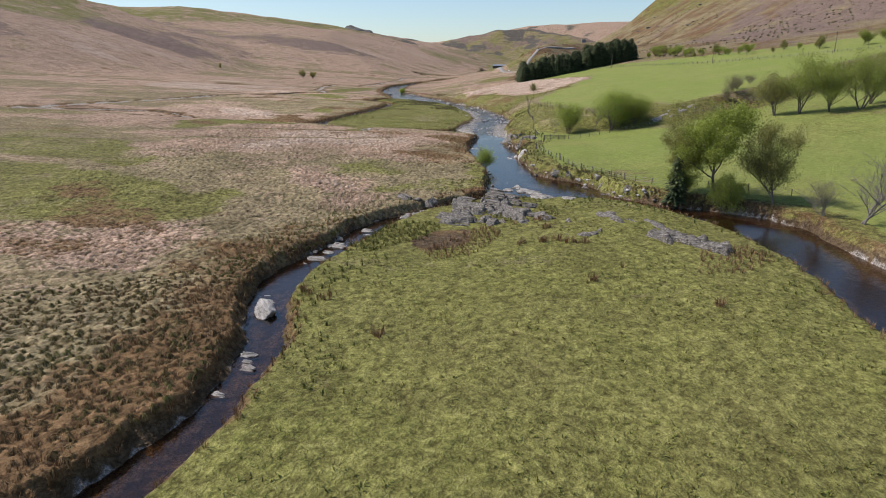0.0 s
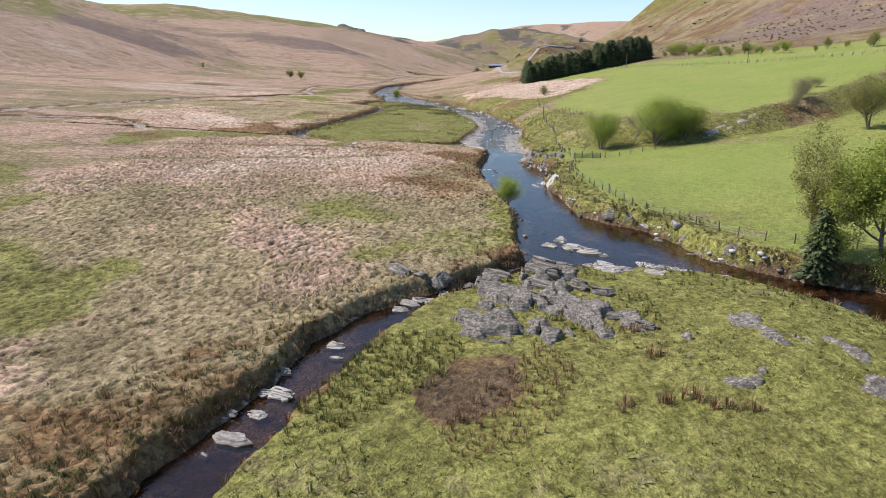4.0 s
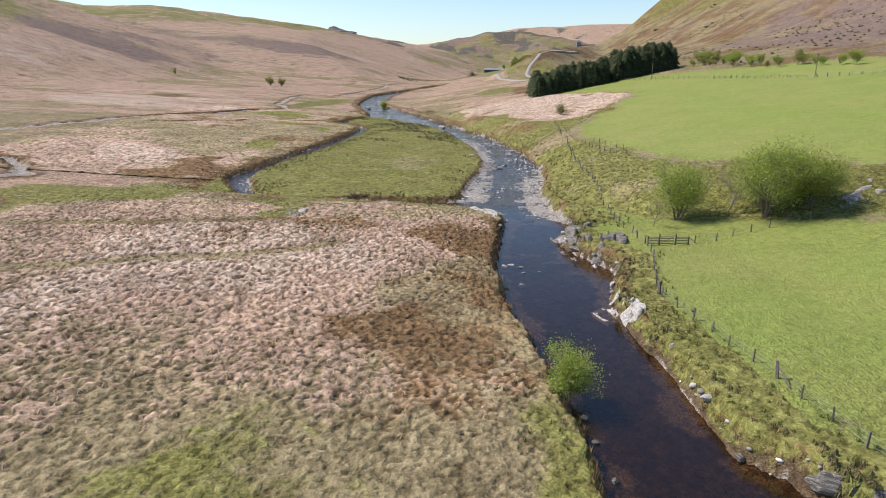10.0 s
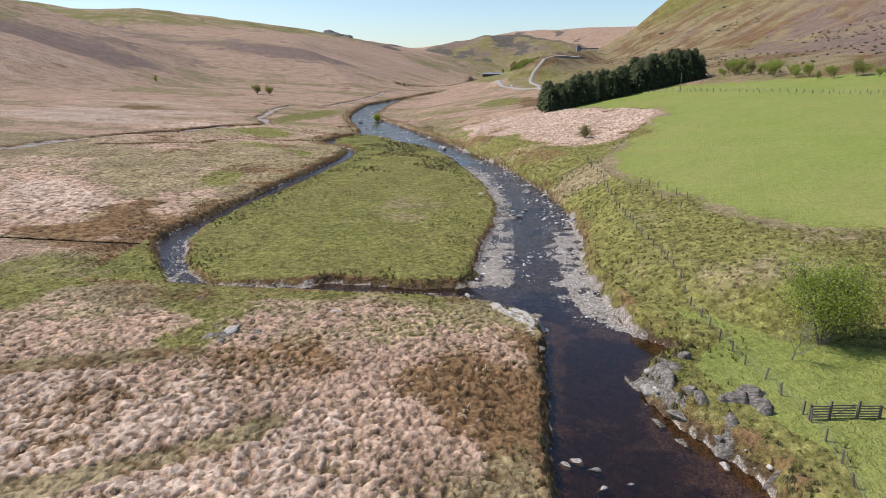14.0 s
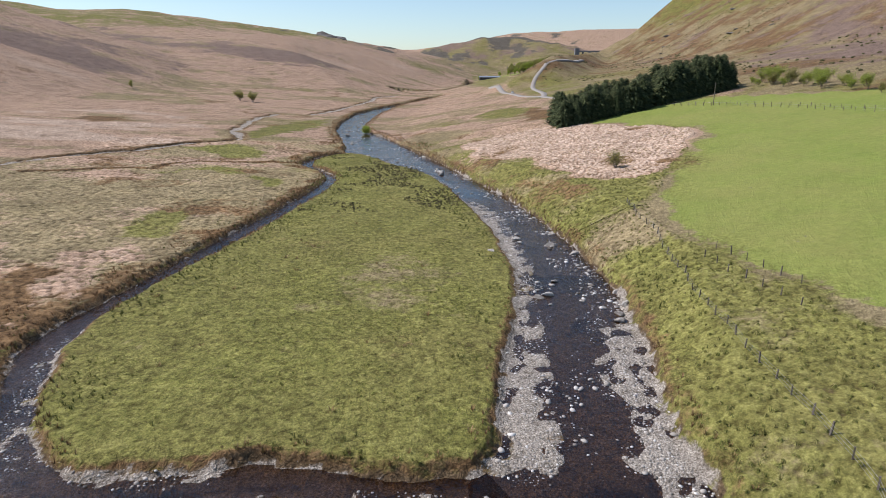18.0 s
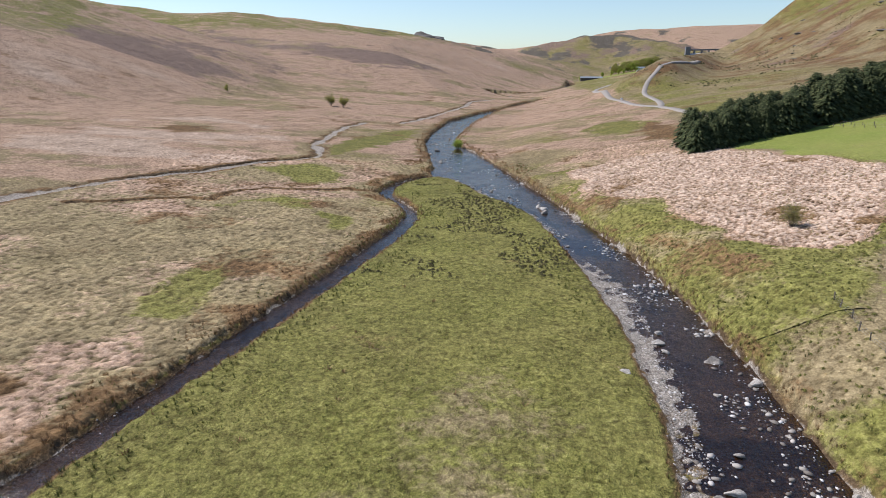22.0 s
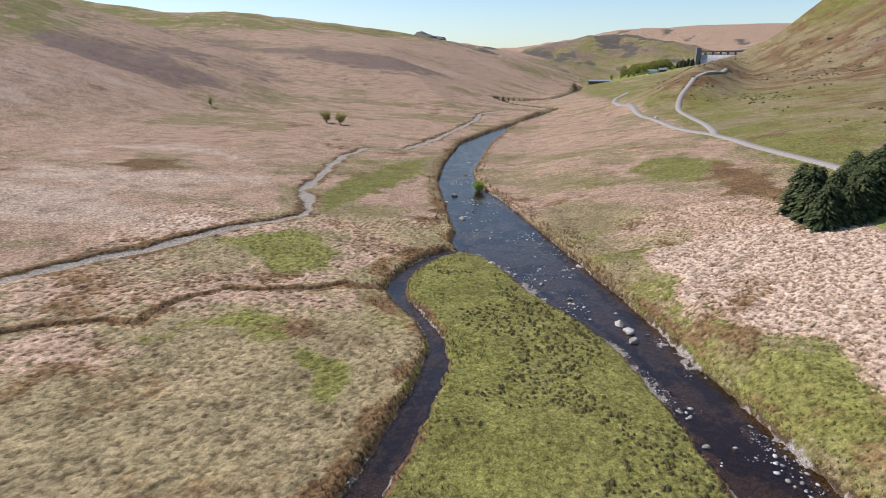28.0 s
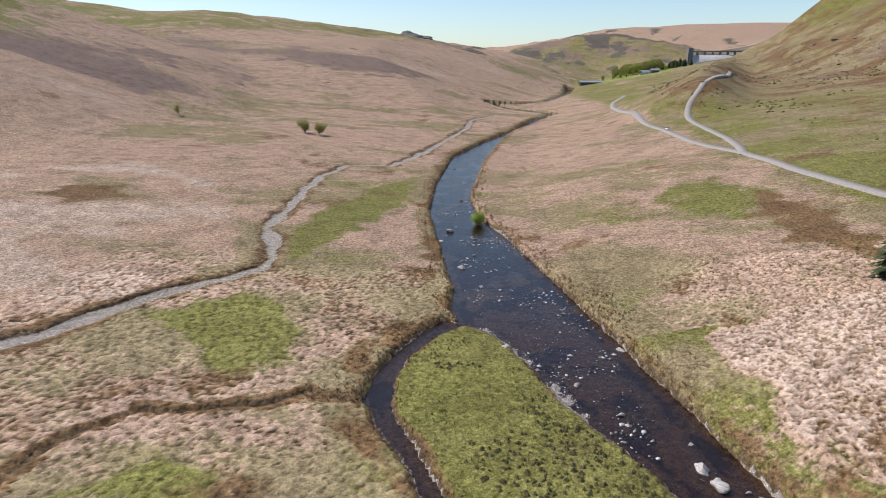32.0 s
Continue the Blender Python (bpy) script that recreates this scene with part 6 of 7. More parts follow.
def car():
    z = height_at(66.5, 706)
    top = thing("car", pose(66.3, 706, z + 0.75, 0, 0, 91), "small white car driving on the valley road", "car")
    bm = bmesh.new()
    box(bm, -2.0, -0.85, 0.25, 2.0, 0.85, 0.85, 0.08)
    bmesh.ops.bevel(bm, geom=bm.edges[:], offset=0.08, segments=2, affect="EDGES")
    part("body", bm_mesh("body", bm, CAR_PAINT, True), top)
    bm = bmesh.new()
    box(bm, -1.5, -0.78, 0.84, 0.9, 0.78, 1.35, 0.28)
    part("windows", bm_mesh("windows", bm, GLASS_DARK), top)
    bm = bmesh.new()
    box(bm, -1.2, -0.52, 1.34, 0.6, 0.52, 1.42, 0.05)
    part("roof", bm_mesh("roof", bm, CAR_PAINT), top)
    for x in (-1.25, 1.25):
        for y in (-0.8, 0.8):
            part("wheel", mesh_from("wheel", *tube([(x, y - 0.1, 0.3), (x, y - 0.09, 0.3), (x, y + 0.09, 0.3), (x, y + 0.1, 0.3)], [0.02, 0.3, 0.3, 0.02], 10), RUBBER), top)


car()

# ---- far valley: dam, farm, woods ----
MASONRY = plain_material("pale_dam_masonry", (0.30, 0.30, 0.30), (0.52, 0.52, 0.52), 0.15, 0.9)
DARK_MASONRY = plain_material("dark_dam_masonry", (0.12, 0.12, 0.125), (0.22, 0.22, 0.22), 0.15, 0.9)
ROOF = plain_material("blue_grey_sheet_roof", (0.16, 0.19, 0.23), (0.26, 0.30, 0.35), 0.6, 0.6)
BARN_WALL = plain_material("dark_barn_boards", (0.05, 0.045, 0.04), (0.12, 0.11, 0.10), 1.0, 0.9)
WHITEWASH = plain_material("pale_render", (0.5, 0.49, 0.46), (0.65, 0.64, 0.6), 1.0, 0.9)


def dam():
    top = thing("dam", pose(395, 1915, 46), "curved masonry dam with a viaduct of arches on its crest", "dam")
    length, count = 190.0, 13
    bm = bmesh.new()
    rows = []
    for i in range(25):
        u = i / 24
        x, y = u * length, -26 * math.sin(math.pi * u)
        rows.append([bm.verts.new((x, y - 16, -20)), bm.verts.new((x, y - 9, 18)), bm.verts.new((x, y - 5, 34)), bm.verts.new((x, y + 4, 34)), bm.verts.new((x, y + 6, -20))])
    for a, b in zip(rows[:-1], rows[1:]):
        for j in range(4):
            bm.faces.new((a[j], b[j], b[j + 1], a[j + 1]))
    for r in (rows[0], rows[-1]):
        bm.faces.new(r)
    part("wall", bm_mesh("wall", bm, MASONRY, True), top, "pale sloping spillway face")
    for i in range(count):
        u = i / (count - 1)
        bm = bmesh.new()
        x, y = u * length, -26 * math.sin(math.pi * u)
        box(bm, x - 1.6, y - 4, 33, x + 1.6, y + 4, 41, 0.2)
        part("pier", bm_mesh("pier", bm, DARK_MASONRY), top)
    bm = bmesh.new()
    rows = []
    for i in range(25):
        u = i / 24
        x, y = u * length, -26 * math.sin(math.pi * u)
        rows.append([bm.verts.new(p) for p in ((x, y - 4, 40.5), (x, y - 4, 44), (x, y + 4, 44), (x, y + 4, 40.5))])
    for a, b in zip(rows[:-1], rows[1:]):
        for j in range(4):
            bm.faces.new((a[j], b[j], b[(j + 1) % 4], a[(j + 1) % 4]))
    part("deck", bm_mesh("deck", bm, DARK_MASONRY), top, "roadway over the arches")
    for x, y in ((0, -4), (length, -4)):
        bm = bmesh.new()
        box(bm, x - 6, y - 6, 0, x + 6, y + 6, 50, 0.5)
        part("tower", bm_mesh("tower", bm, DARK_MASONRY), top)


dam()


def building(name, x, y, long, wide, wall_h, roof_h, yaw, wall, label, lift=0.0):
    top = thing(name, pose(x, y, height_at(x, y) + lift, 0, 0, yaw), label, "building")
    bm = bmesh.new()
    box(bm, -long / 2, -wide / 2, -3, long / 2, wide / 2, wall_h)
    part("wall", bm_mesh("wall", bm, wall), top)
    bm = bmesh.new()
    l, w = long / 2 + 0.5, wide / 2 + 0.6
    v = [bm.verts.new(p) for p in ((-l, -w, wall_h - 0.1), (l, -w, wall_h - 0.1), (l, w, wall_h - 0.1), (-l, w, wall_h - 0.1), (-l, 0, wall_h + roof_h), (l, 0, wall_h + roof_h))]
    for f in ((0, 1, 5, 4), (2, 3, 4, 5), (0, 4, 3), (1, 2, 5), (3, 2, 1, 0)):
        bm.faces.new([v[i] for i in f])
    part("roof", bm_mesh("roof", bm, ROOF), top)
    for k in range(max(2, int(long // 7))):
        bm = bmesh.new()
        cx = -long / 2 + (k + 0.5) * long / max(2, int(long // 7))
        box(bm, cx - 0.9, -wide / 2 - 0.08, 0.8, cx + 0.9, -wide / 2 + 0.02, 2.2)
        part("window", bm_mesh("window", bm, GLASS_DARK), top)
    return top


building("farm_shed", 137, 1650, 47, 14, 3.6, 3.0, 2, BARN_WALL, "long low farm shed with a blue-grey roof")
building("farmhouse", 250, 1700, 20, 9, 5.5, 3.5, 5, WHITEWASH, "pale farmhouse among dark trees")
building("stone_barn", 272, 1702, 16, 9, 5.0, 3.5, 5, BARN_WALL, "dark stone barn beside the farmhouse")
wood_a = tree("wood_tree", "dark bare-crowned tree of the farm wood", "tree", 81, 15, 0.8, LEAF_BUDDING, 900, 0.7, 1.2, 0.3, group="trees of the farm wood", forks=4)
wood_b = tree("wood_tree", "green tree of the farm wood", "tree", 82, 13, 0.9, LEAF, 900, 0.7, 1.2, 0.3, group="trees of the farm wood", forks=4)
far_fir = kinds[0]
place(wood_a, 215, 1760)
place(wood_b, 228, 1752)
rng = np.random.default_rng(21)
for i in range(70):
    u = rng.random()
    x, y = 195 + 150 * u + rng.normal(0, 6), 1735 + 70 * rng.random() + 20 * u
    if u > 0.72:
        put(far_fir, x + 20, y + 40, rng.uniform(0, 360), rng.uniform(1.1, 1.6))
    else:
        put(wood_a if rng.random() < 0.6 else wood_b, x, y, rng.uniform(0, 360), rng.uniform(0.8, 1.25))
for x, y in ((180, 1655), (196, 1662), (205, 1650), (118, 1700), (165, 1690), (236, 1680), (290, 1690)):
    put(wood_b, x, y, x * 7, 0.6)


# ---- what nobody could count: tussocks, tufts, rushes, pebbles ----
def tussock_shape(seed, seg=8):
    rng = np.random.default_rng(seed)
    v = []
    for r, z in ((0.82, -0.25), (1.0, 0.22), (0.66, 0.74)):
        a = np.linspace(0, 2 * np.pi, seg, endpoint=False) + rng.normal(0, 0.1, seg)
        rr = r * rng.uniform(0.78, 1.2, seg)
        v += list(np.stack([rr * np.cos(a), rr * np.sin(a), z + rng.normal(0, 0.09, seg)], 1))
    v.append(np.array([rng.normal(0, 0.15), rng.normal(0, 0.15), 1.0]))
    f = []
    for i in range(2):
        for j in range(seg):
            k = (j + 1) % seg
            f += [(i * seg + j, i * seg + k, (i + 1) * seg + k), (i * seg + j, (i + 1) * seg + k, (i + 1) * seg + j)]
    f += [(2 * seg + j, 2 * seg + (j + 1) % seg, 3 * seg) for j in range(seg)]
    return np.array(v), np.array(f)


def mop_shape(seed, count=24):
    """A shaggy tussock: blades that rise and hang over all round, on a low core."""
    rng = np.random.default_rng(seed)
    v, f = [], []
    for k in range(count):
        a = 2 * np.pi * k / count + rng.normal(0, 0.2)
        out, side = np.array([np.cos(a), np.sin(a), 0]), np.array([-np.sin(a), np.cos(a), 0])
        reach, top, w = rng.uniform(0.5, 1.1), rng.uniform(0.7, 1.1), rng.uniform(0.03, 0.075)
        p0 = -out * 0.12 + [0, 0, top]
        p1 = out * reach * 0.5 + [0, 0, top * rng.uniform(0.62, 0.85)]
        p2 = out * reach + [0, 0, rng.uniform(-0.15, 0.2)]
        n = len(v)
        v += [p0, p1 - side * w, p1 + side * w, p2 - side * w * 0.8, p2 + side * w * 0.5]
        f += [(n, n + 1, n + 2), (n + 1, n + 3, n + 2), (n + 2, n + 3, n + 4)]
    return np.array(v), np.array(f)


def blades_shape(seed, count, lean, wide):
    rng = np.random.default_rng(seed)
    v, f = [], []
    for k in range(count):
        a, s = rng.uniform(0, 2 * np.pi), rng.uniform(0.7, 1.1)
        out, side = np.array([np.cos(a), np.sin(a), 0]), np.array([-np.sin(a), np.cos(a), 0])
        base = out * rng.uniform(0, 0.35)
        l = rng.uniform(0.4, 1.3) * lean
        p1, p2 = base + out * l * 0.4 + [0, 0, 0.62 * s], base + out * l + [0, 0, s]
        n = len(v)
        v += [base - side * wide + [0, 0, -0.1], base + side * wide + [0, 0, -0.1], p1 + side * wide * 0.8, p1 - side * wide * 0.8, p2]
        f += [(n, n + 1, n + 2), (n, n + 2, n + 3), (n + 3, n + 2, n + 4)]
    return np.array(v), np.array(f)


def pebble_shape(seed):
    rng = np.random.default_rng(seed)
    v, f = ICO[1]
    return v * rng.uniform(0.75, 1.15, (len(v), 1)), f


rng = np.random.default_rng(77)


def field_points(x0, x1, y0, y1, step):
    gx, gy = np.meshgrid(np.arange(x0, x1, step), np.arange(y0, y1, step))
    x = gx.ravel() + rng.uniform(-0.5, 0.5, gx.size) * step
    y = gy.ravel() + rng.uniform(-0.5, 0.5, gx.size) * step
    z, d, g = ground_height(x, y, True)
    return x, y, z, d, g, cover(x, y, z, d, g)


def clumps(name, shapes, x, y, z, size, tall, mat, label, smooth_faces=False, tilt=0.0, category="grass"):
    n = len(x)
    s = size * rng.uniform(0.7, 1.35, n)
    h = tall * rng.uniform(0.7, 1.4, n)
    return scattered(name, shapes, np.stack([x, y, z], 1), rng.uniform(0, 6.28, n), np.stack([s, s * rng.uniform(0.75, 1.1, n), h], 1), mat, rng, label, category, smooth_faces, tilt)


MOUND = [tussock_shape(k) for k in range(6)]
TUSSOCK = [mop_shape(40 + k) for k in range(8)]
BLADES = [blades_shape(k, 5, 0.7, 0.10) for k in range(4)]
RUSHES = [blades_shape(10 + k, 16, 0.5, 0.035) for k in range(4)]
PEBBLES = [pebble_shape(k) for k in range(4)]
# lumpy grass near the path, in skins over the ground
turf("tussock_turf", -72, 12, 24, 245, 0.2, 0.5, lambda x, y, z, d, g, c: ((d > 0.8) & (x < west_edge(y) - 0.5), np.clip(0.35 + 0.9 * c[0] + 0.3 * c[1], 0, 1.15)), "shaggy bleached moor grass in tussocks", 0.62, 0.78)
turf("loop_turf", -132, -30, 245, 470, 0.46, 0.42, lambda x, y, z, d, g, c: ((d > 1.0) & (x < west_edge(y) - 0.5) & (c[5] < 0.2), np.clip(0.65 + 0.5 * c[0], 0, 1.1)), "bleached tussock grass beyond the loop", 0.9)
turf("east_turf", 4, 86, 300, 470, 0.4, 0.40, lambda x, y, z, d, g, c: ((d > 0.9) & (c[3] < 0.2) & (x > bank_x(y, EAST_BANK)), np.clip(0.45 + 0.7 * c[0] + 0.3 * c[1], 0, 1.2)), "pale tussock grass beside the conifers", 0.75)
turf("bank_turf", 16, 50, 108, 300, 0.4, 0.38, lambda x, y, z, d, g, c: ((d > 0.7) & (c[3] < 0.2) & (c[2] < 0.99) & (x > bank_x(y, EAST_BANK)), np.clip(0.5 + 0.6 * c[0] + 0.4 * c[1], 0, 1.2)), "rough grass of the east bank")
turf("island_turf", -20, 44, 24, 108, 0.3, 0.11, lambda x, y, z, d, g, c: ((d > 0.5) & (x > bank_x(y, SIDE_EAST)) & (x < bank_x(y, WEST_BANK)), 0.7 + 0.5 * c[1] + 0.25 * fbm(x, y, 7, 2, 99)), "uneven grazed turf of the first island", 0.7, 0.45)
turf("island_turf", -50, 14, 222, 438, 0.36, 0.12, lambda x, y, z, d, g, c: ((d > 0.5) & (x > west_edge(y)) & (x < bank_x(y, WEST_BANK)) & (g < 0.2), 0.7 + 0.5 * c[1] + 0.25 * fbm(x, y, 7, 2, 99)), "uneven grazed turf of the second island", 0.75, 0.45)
# hanging blades on the clumps
x, y, z, d, g, c = field_points(-62, 12, 24, 215, 0.95)
pick = (d > 1.2) & (x < west_edge(y)) & (c[0] > 0.35 + 0.4 * rng.random(len(x)))
clumps("straw_blades", TUSSOCK, x[pick], y[pick], z[pick] + 0.42 * clump_height(x[pick], y[pick], 0.62), 0.40, 0.24, STRAW, "hanging bleached grass blades", False, 0.3)
x, y, z, d, g, c = field_points(16, 86, 108, 470, 1.2)
pick = (d > 0.8) & (x > bank_x(y, EAST_BANK)) & (c[3] < 0.2) & (c[2] < 0.99) & (rng.random(len(x)) < 0.7)
sel = c[0] > 0.5
clumps("bank_blades", TUSSOCK, x[pick & ~sel], y[pick & ~sel], z[pick & ~sel] + 0.1, 0.36, 0.28, BANK_GREEN, "rough green growth on the east bank", False, 0.3)
clumps("pale_blades", TUSSOCK, x[pick & sel], y[pick & sel], z[pick & sel] + 0.15, 0.45, 0.3, STRAW, "pale grass blades on the east bank", False, 0.3)
# rushes along the banks and in wet places
x, y, z, d, g, c = field_points(-62, 46, 22, 470, 0.8)
wet = (d > 0.25) & (d < 1.0 + 1.3 * rng.random(len(x))) & (g < 0.2) & (rng.random(len(x)) < 0.55)
clumps("bank_rushes", RUSHES, x[wet], y[wet], z[wet], 0.5, 0.55, RUSH, "brown dead rushes along the water")
west_wet = (x < west_edge(y)) & (d < 11) & (d > 1) & (c[1] > 0.35 + 0.3 * rng.random(len(x))) & (rng.random(len(x)) < 0.6)
clumps("brown_rushes", RUSHES, x[west_wet], y[west_wet], z[west_wet], 0.55, 0.6, RUSH, "brown rushes on the west bank")
both = (d > 0.5) & (d < 7) & (fbm(x, y, 6, 2, 95) > 0.15) & (rng.random(len(x)) < 0.35) & (g < 0.2)
clumps("green_rushes", RUSHES, x[both], y[both], z[both], 0.5, 0.5, GREEN_RUSH, "dark green rush clumps near the banks")
# dark low shrubs at the head of the second island
HEATHERY = [(-28.9, 370), (-25, 402), (-20, 404), (-12, 386), (-1.9, 367), (4, 346), (1, 333), (-8, 346), (-16.3, 352), (-23.7, 346)]
n = 3600
x, y = rng.uniform(-40, 8, n), rng.uniform(325, 432, n)
d = channel_distance(x, y)
keep = (x < bank_x(y, WEST_BANK) - 1) & (x > bank_x(y, LOOP_INNER) + 1) & (d > 1) & (fbm(x, y, 13, 2, 96) > np.interp(signed(x, y, HEATHERY, 20) + 3 * vnoise(x / 4, y / 4, 57), [-7, 6], [-0.6, 0.6]))
x, y = x[keep], y[keep]
clumps("bilberry_clumps", TUSSOCK, x, y, heights(x, y), 0.5, 0.42, DARK_SHRUB, "dark low bilberry and heather clumps", category="shrub")
n = 90
x, y = rng.uniform(-45, 36, n), rng.uniform(40, 350, n)
d = channel_distance(x, y)
keep = (((y < 108) & (x > bank_x(y, SIDE_EAST) + 2) & (x < bank_x(y, WEST_BANK) - 2)) | ((y > 228) & (x > bank_x(y, LOOP_INNER) + 2) & (x < bank_x(y, WEST_BANK) - 1))) & (d > 1)
clumps("loose_rushes", RUSHES, x[keep], y[keep], heights(x[keep], y[keep]), 0.8, 0.55, RUSH, "single rush clumps on the grazed islands")
# pebbles of the gravel beds and the shallow reach
x, y, z, d, g, c = field_points(-52, 30, 100, 445, 0.36)
w = water_level(y)
keep = (d < 0.6) & (z > w - 0.22) & (z < w + 0.5) & (rng.random(len(x)) < np.where(g > 0.4, 0.85, 0.08)) & (fbm(x, y, 5, 2, 97) > -0.55 + 0.35 * (g < 0.4))
n = keep.sum()
s = 0.055 + 0.13 * rng.random(n) ** 3 + 0.12 * (rng.random(n) < 0.02)
scattered("gravel_pebbles", PEBBLES, np.stack([x[keep], y[keep], np.maximum(z[keep], w[keep] - 0.03)], 1), rng.uniform(0, 6.28, n), np.stack([s * 1.25, s, s * 0.7], 1), PEBBLE_M, rng, "grey and white river pebbles", "gravel", True)
n = 4200
x, y = rng.uniform(21.5, 31, n), rng.uniform(105, 113.5, n)
keep = (np.abs((y - 111.5) + 0.62 * (x - 23.5)) < 0.8 + 0.6 * np.abs(fbm(x, y, 2.5, 2, 99)))
n = keep.sum()
s = 0.05 + 0.10 * rng.random(n) ** 2
scattered("pale_pebble_bar", PEBBLES, np.stack([x[keep], y[keep], water_level(y[keep]) + 0.03], 1), rng.uniform(0, 6.28, n), np.stack([s * 1.3, s, s * 0.8], 1), PEBBLE_M, rng, "bar of pale pebbles in the river", "gravel", True)

# small stones strewn in the shallow water
n = 5200
y = np.concatenate([rng.uniform(225, 345, n // 2), rng.uniform(345, 560, n // 2)])
a, b = bank_x(y, WEST_BANK), bank_x(y, EAST_BANK)
x = a + (b - a) * rng.random(n)
keep = (channel_distance(x, y) < -0.4) & (fbm(x, y, 12, 3, 98) > np.where(y > 345, 0.28, 0.32)) & (y < 568)
x, y = x[keep], y[keep]
n = len(x)
s = 0.09 + 0.34 * rng.random(n) ** 3.5
scattered("river_stones", PEBBLES, np.stack([x, y, water_level(y) + 0.0 * x], 1), rng.uniform(0, 6.28, n), np.stack([s * 1.4, s, s * 0.6], 1), PEBBLE_M, rng, "pale stones breaking the shallow river", "stones", True)
# gorse and crags on the open slopes
n = 5200
x, y = rng.uniform(90, 520, n), rng.uniform(430, 1250, n)
z = heights(x, y)
keep = (z > 26) & (fbm(x, y, 45, 4, 121) + 0.25 * fbm(x, y, 160, 2, 122) > 0.18)
x, y, z = x[keep], y[keep], z[keep]
clumps("gorse_clumps", MOUND, x, y, z, 0.85, 0.7, DARK_SHRUB, "dark gorse and heather clumps on the hillside", category="shrub")
CRAG = stone_material("dark_hill_crag", (0.05, 0.046, 0.042), (0.13, 0.12, 0.11), (0.25, 0.235, 0.215), 1.0)
HILL_CRAGS = [(331, 1083, 13), (322, 1112, 9), (310, 847, 12), (318, 855, 8), (333, 1046, 9), (316, 781, 8), (380, 1000, 10), (395, 980, 8), (410, 860, 10), (262, 905, 7), (280, 960, 8), (430, 1100, 12), (360, 1150, 9), (300, 1010, 6), (-356, 2046, 84), (-312, 2070, 90), (-276, 2090, 76)]
for i, (x, y, wide) in enumerate(HILL_CRAGS):
    rock("hill_crag", x, y, wide, "dark jointed crag standing out of the hillside", CRAG, i, 0.5, 0.26 if y < 2000 else 0.27, -20 + 30 * math.sin(i * 2.1), 3, 0.5, 0.5, 6, "crags of the hillside")
# rushes along the upper river
x, y, z, d, g, c = field_points(-92, 40, 438, 960, 1.9)
pick = (d > 0.2) & (d < 1.5 + 4.5 * rng.random(len(x))) & (g < 0.2) & (rng.random(len(x)) < 0.75)
clumps("upper_rushes", TUSSOCK, x[pick], y[pick], z[pick], 0.75, 0.6, RUSH, "brown rushes along the upper river")
# low tufts in the grazed turf of both islands
x, y, z, d, g, c = field_points(-50, 44, 24, 436, 1.0)
turfy = (d > 0.8) & (g < 0.2) & (x < bank_x(y, WEST_BANK)) & (((y < 108) & (x > bank_x(y, SIDE_EAST))) | ((y > 222) & (x > west_edge(y))))
pick = turfy & (fbm(x, y, 5, 3, 131) > -0.05 + 0.4 * rng.random(len(x)))
clumps("green_tufts", BLADES, x[pick], y[pick], z[pick] + 0.06, 0.4, 0.2, TUFT, "low tufts in the grazed turf")


RUSH_DARK = plant_material("wet_brown_rush", [(0.0, (0.07, 0.05, 0.022)), (0.5, (0.16, 0.10, 0.045)), (1.0, (0.30, 0.19, 0.10))], 10.0, 0.4, [(0.0, (0.06, 0.06, 0.02)), (1.0, (0.17, 0.16, 0.055))])


def bed(name, outline, step, size, tall, mat, label, share=0.8, shapes=None):
    """Plants that fill an outlined bed."""
    px, py = [p[0] for p in outline], [p[1] for p in outline]
    x, y, z, d, g, c = field_points(min(px) - 1, max(px) + 1, min(py) - 1, max(py) + 1, step)
    pick = (signed(x, y, outline, 5) < 0.8 * rng.random(len(x)) - 0.2) & (rng.random(len(x)) < share) & (d > 0.3)
    return clumps(name, shapes or RUSHES, x[pick], y[pick], z[pick], size, tall, mat, label)


bed("rush_bed", [(-2, 75), (1, 78), (3.5, 82.5), (5.4, 85.4), (6.8, 81.6), (2.7, 73.5), (-0.9, 72.3)], 0.55, 0.45, 0.6, RUSH, "red-brown rushes round a muddy pool", 0.75)
bed("sedge_bank", [(-11.9, 77.4), (-11, 86), (-6, 88.4), (-1.4, 87.9), (-3.2, 81.7), (-7, 77.6), (-10.4, 74.4)], 0.6, 0.6, 0.5, BANK_GREEN, "thick olive sedge on the channel bank", 0.9)
bed("pale_rush_bed", [(28, 64), (31, 70.5), (37, 73.4), (38, 70), (32, 65.5)], 0.6, 0.5, 0.6, RUSH, "straw-coloured rushes below the ledge", 0.7)
bed("bank_rush_bed", [(-60, 40), (-26, 66), (-22, 74), (-20, 62), (-19, 50), (-20, 38), (-24, 28), (-44, 22)], 0.6, 0.5, 0.42, RUSH_DARK, "brown rushes covering the wet bank", 0.75, TUSSOCK)
bed("bank_sedge", [(-24, 66), (-16, 84), (-13, 92), (-14, 98), (-22, 86), (-28, 70)], 0.6, 0.5, 0.45, BANK_GREEN, "olive sedge along the side channel", 0.6)
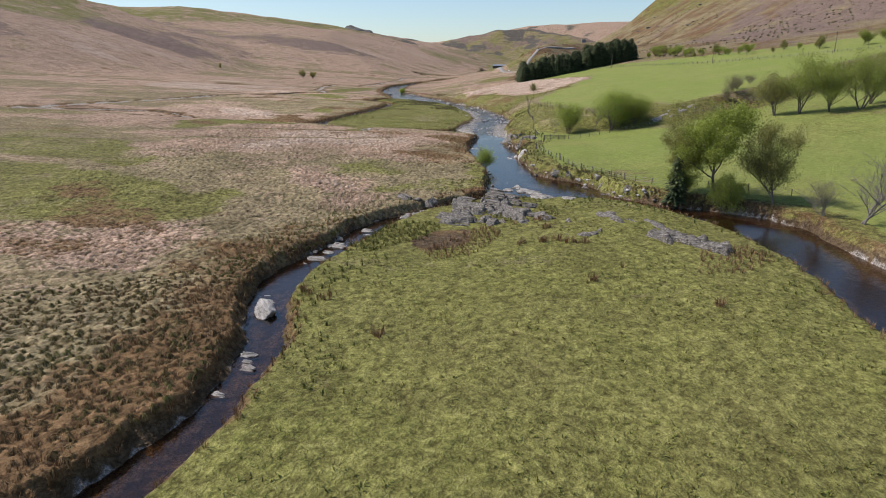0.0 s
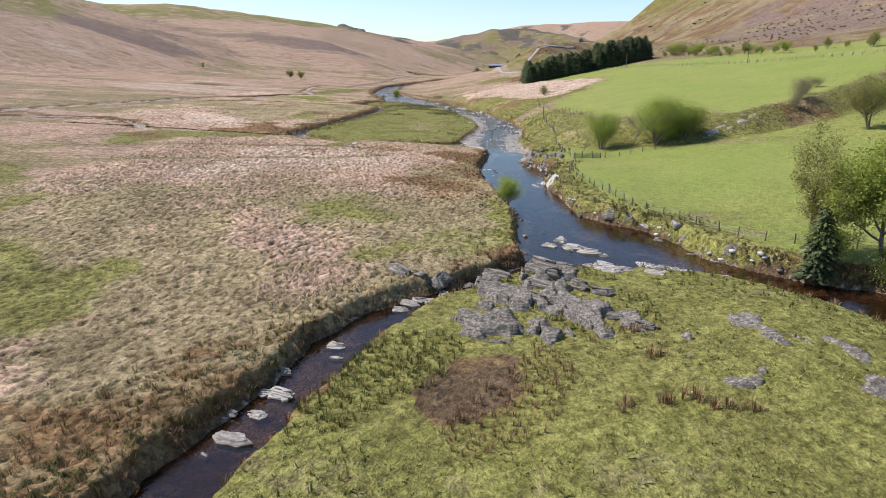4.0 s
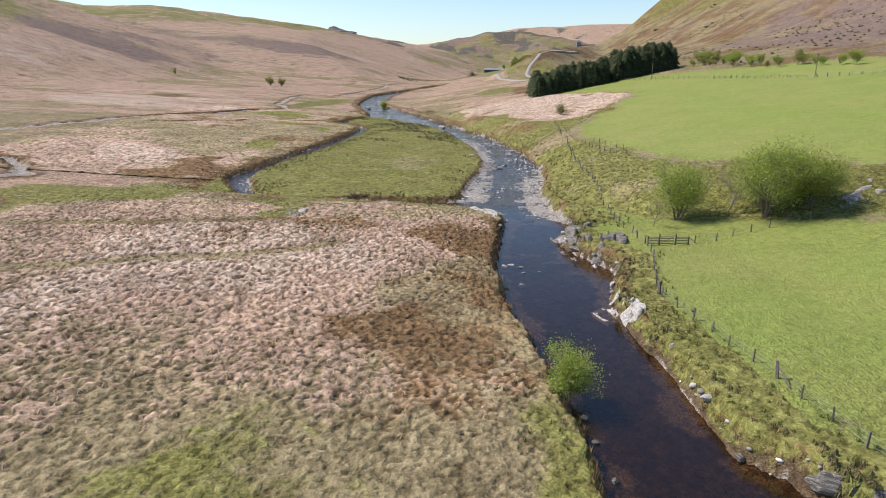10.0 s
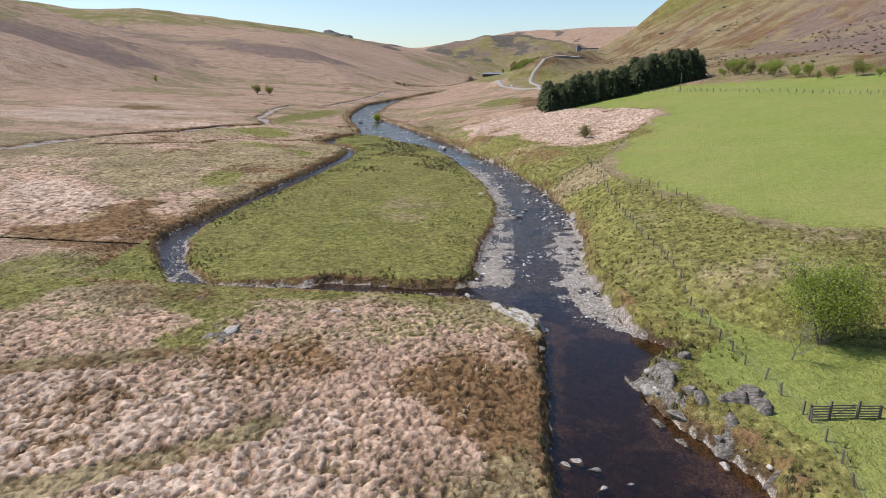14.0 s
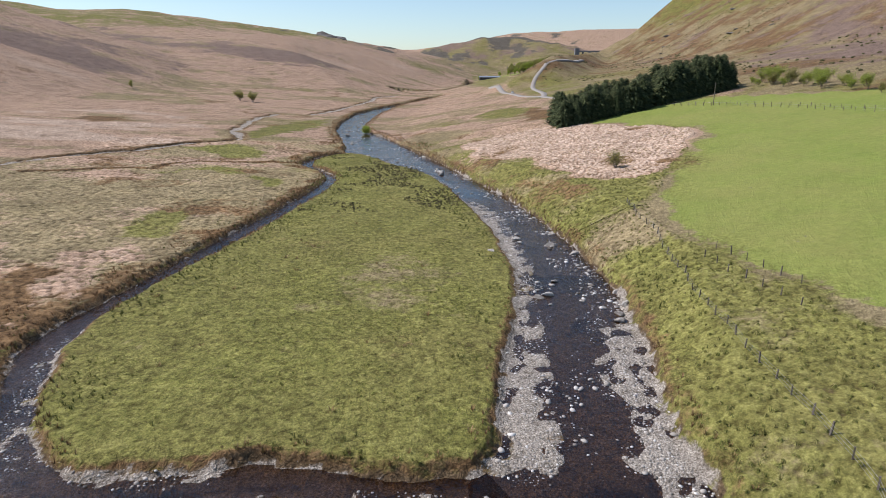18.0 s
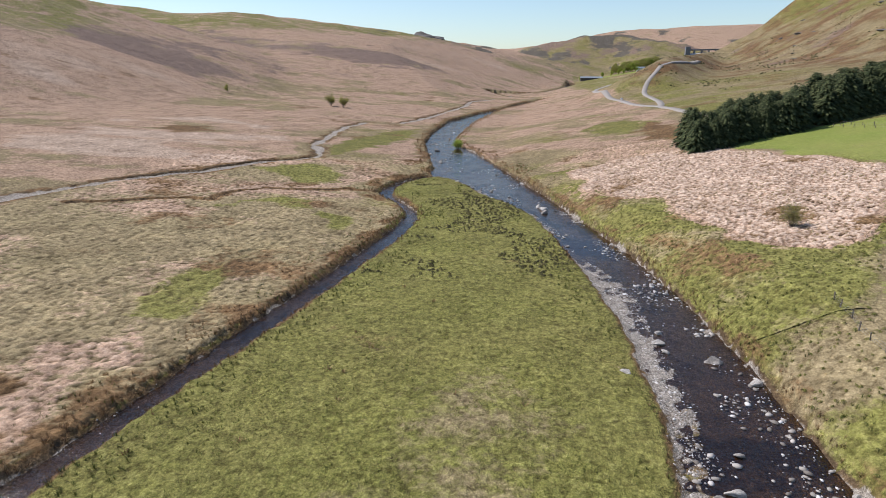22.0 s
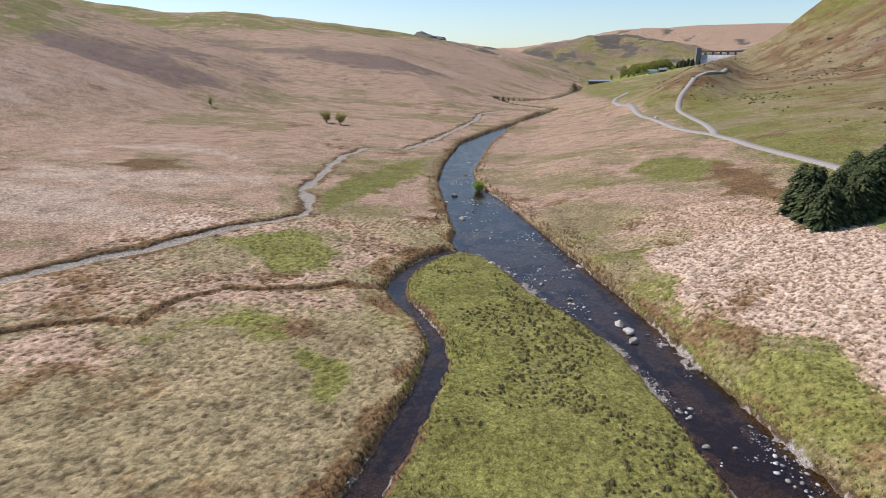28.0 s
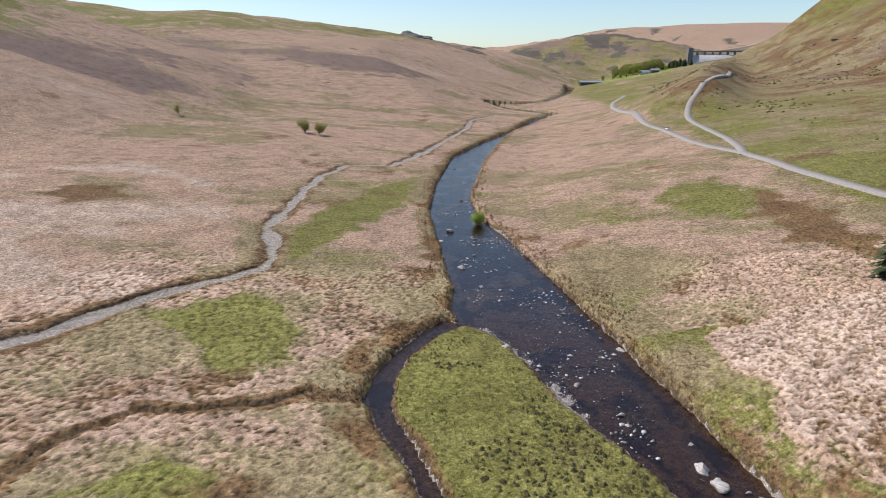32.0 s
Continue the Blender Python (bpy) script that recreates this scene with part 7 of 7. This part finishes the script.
spots = [(9.7, 76.6), (12.4, 76.4), (14.1, 76.9), (15.3, 76.3), (16.9, 75.6), (15.2, 62.5), (-5.8, 49.8), (25.7, 55.0), (-11.7, 58.5), (-14.1, 59.6), (14.2, 83.3), (13.4, 88.5)]
x = np.repeat([p[0] for p in spots], 7) + rng.normal(0, 0.4, 84)
y = np.repeat([p[1] for p in spots], 7) + rng.normal(0, 0.4, 84)
clumps("rush_clumps", RUSHES, x, y, heights(x, y), 0.6, 0.75, RUSH, "tall brown rush clumps on the grazed turf")
# grass growing over the rock bar
x, y = rng.uniform(-2, 17, 420), rng.uniform(87, 105, 420)
pick = (fbm(x, y, 4, 2, 141) > 0.05) & (channel_distance(x, y) > 0.2) & (y > 108 - 1.5 * x - 6) & (y < 118 - x)
x, y = x[pick], y[pick]
clumps("ledge_grass", TUSSOCK, x, y, heights(x, y) + 0.25, 0.38, 0.4, BANK_GREEN, "rough grass in the cracks of the rock bar")
# heathery scrub and broken stone along the field bank
x, y, z, d, g, c = field_points(14, 60, 104, 206, 0.7)
edge_side = (x > bank_x(y, EAST_BANK) - 0.5) & (d > 0.05)
pick = edge_side & (d < 2.4) & (fbm(x, y, 5, 2, 151) > 0.0) & (rng.random(len(x)) < 0.8)
clumps("bank_scrub", TUSSOCK, x[pick], y[pick], z[pick], 0.45, 0.5, DARK_SHRUB, "dark heathery scrub on the steep bank", category="shrub")
pick = edge_side & (d < 0.8) & (fbm(x, y, 7, 2, 152) > -0.1) & (rng.random(len(x)) < 0.7)
n = pick.sum()
s = 0.14 + 0.36 * rng.random(n) ** 2
scattered("bank_stones", PEBBLES, np.stack([x[pick], y[pick], z[pick]], 1), rng.uniform(0, 6.28, n), np.stack([s * 1.4, s, s * 0.7], 1), PEBBLE_M, rng, "broken stones along the foot of the bank", "stones", False)
# long straw on the hump above the side channel
bed("hump_tussocks", [(-20, 96), (-19.7, 101), (-15.4, 105), (-11.4, 105), (-10.5, 102), (-12, 98), (-16, 94.4)], 0.6, 0.6, 0.42, STRAW, "tall bleached tussocks on a hump above the channel", 0.85, TUSSOCK)
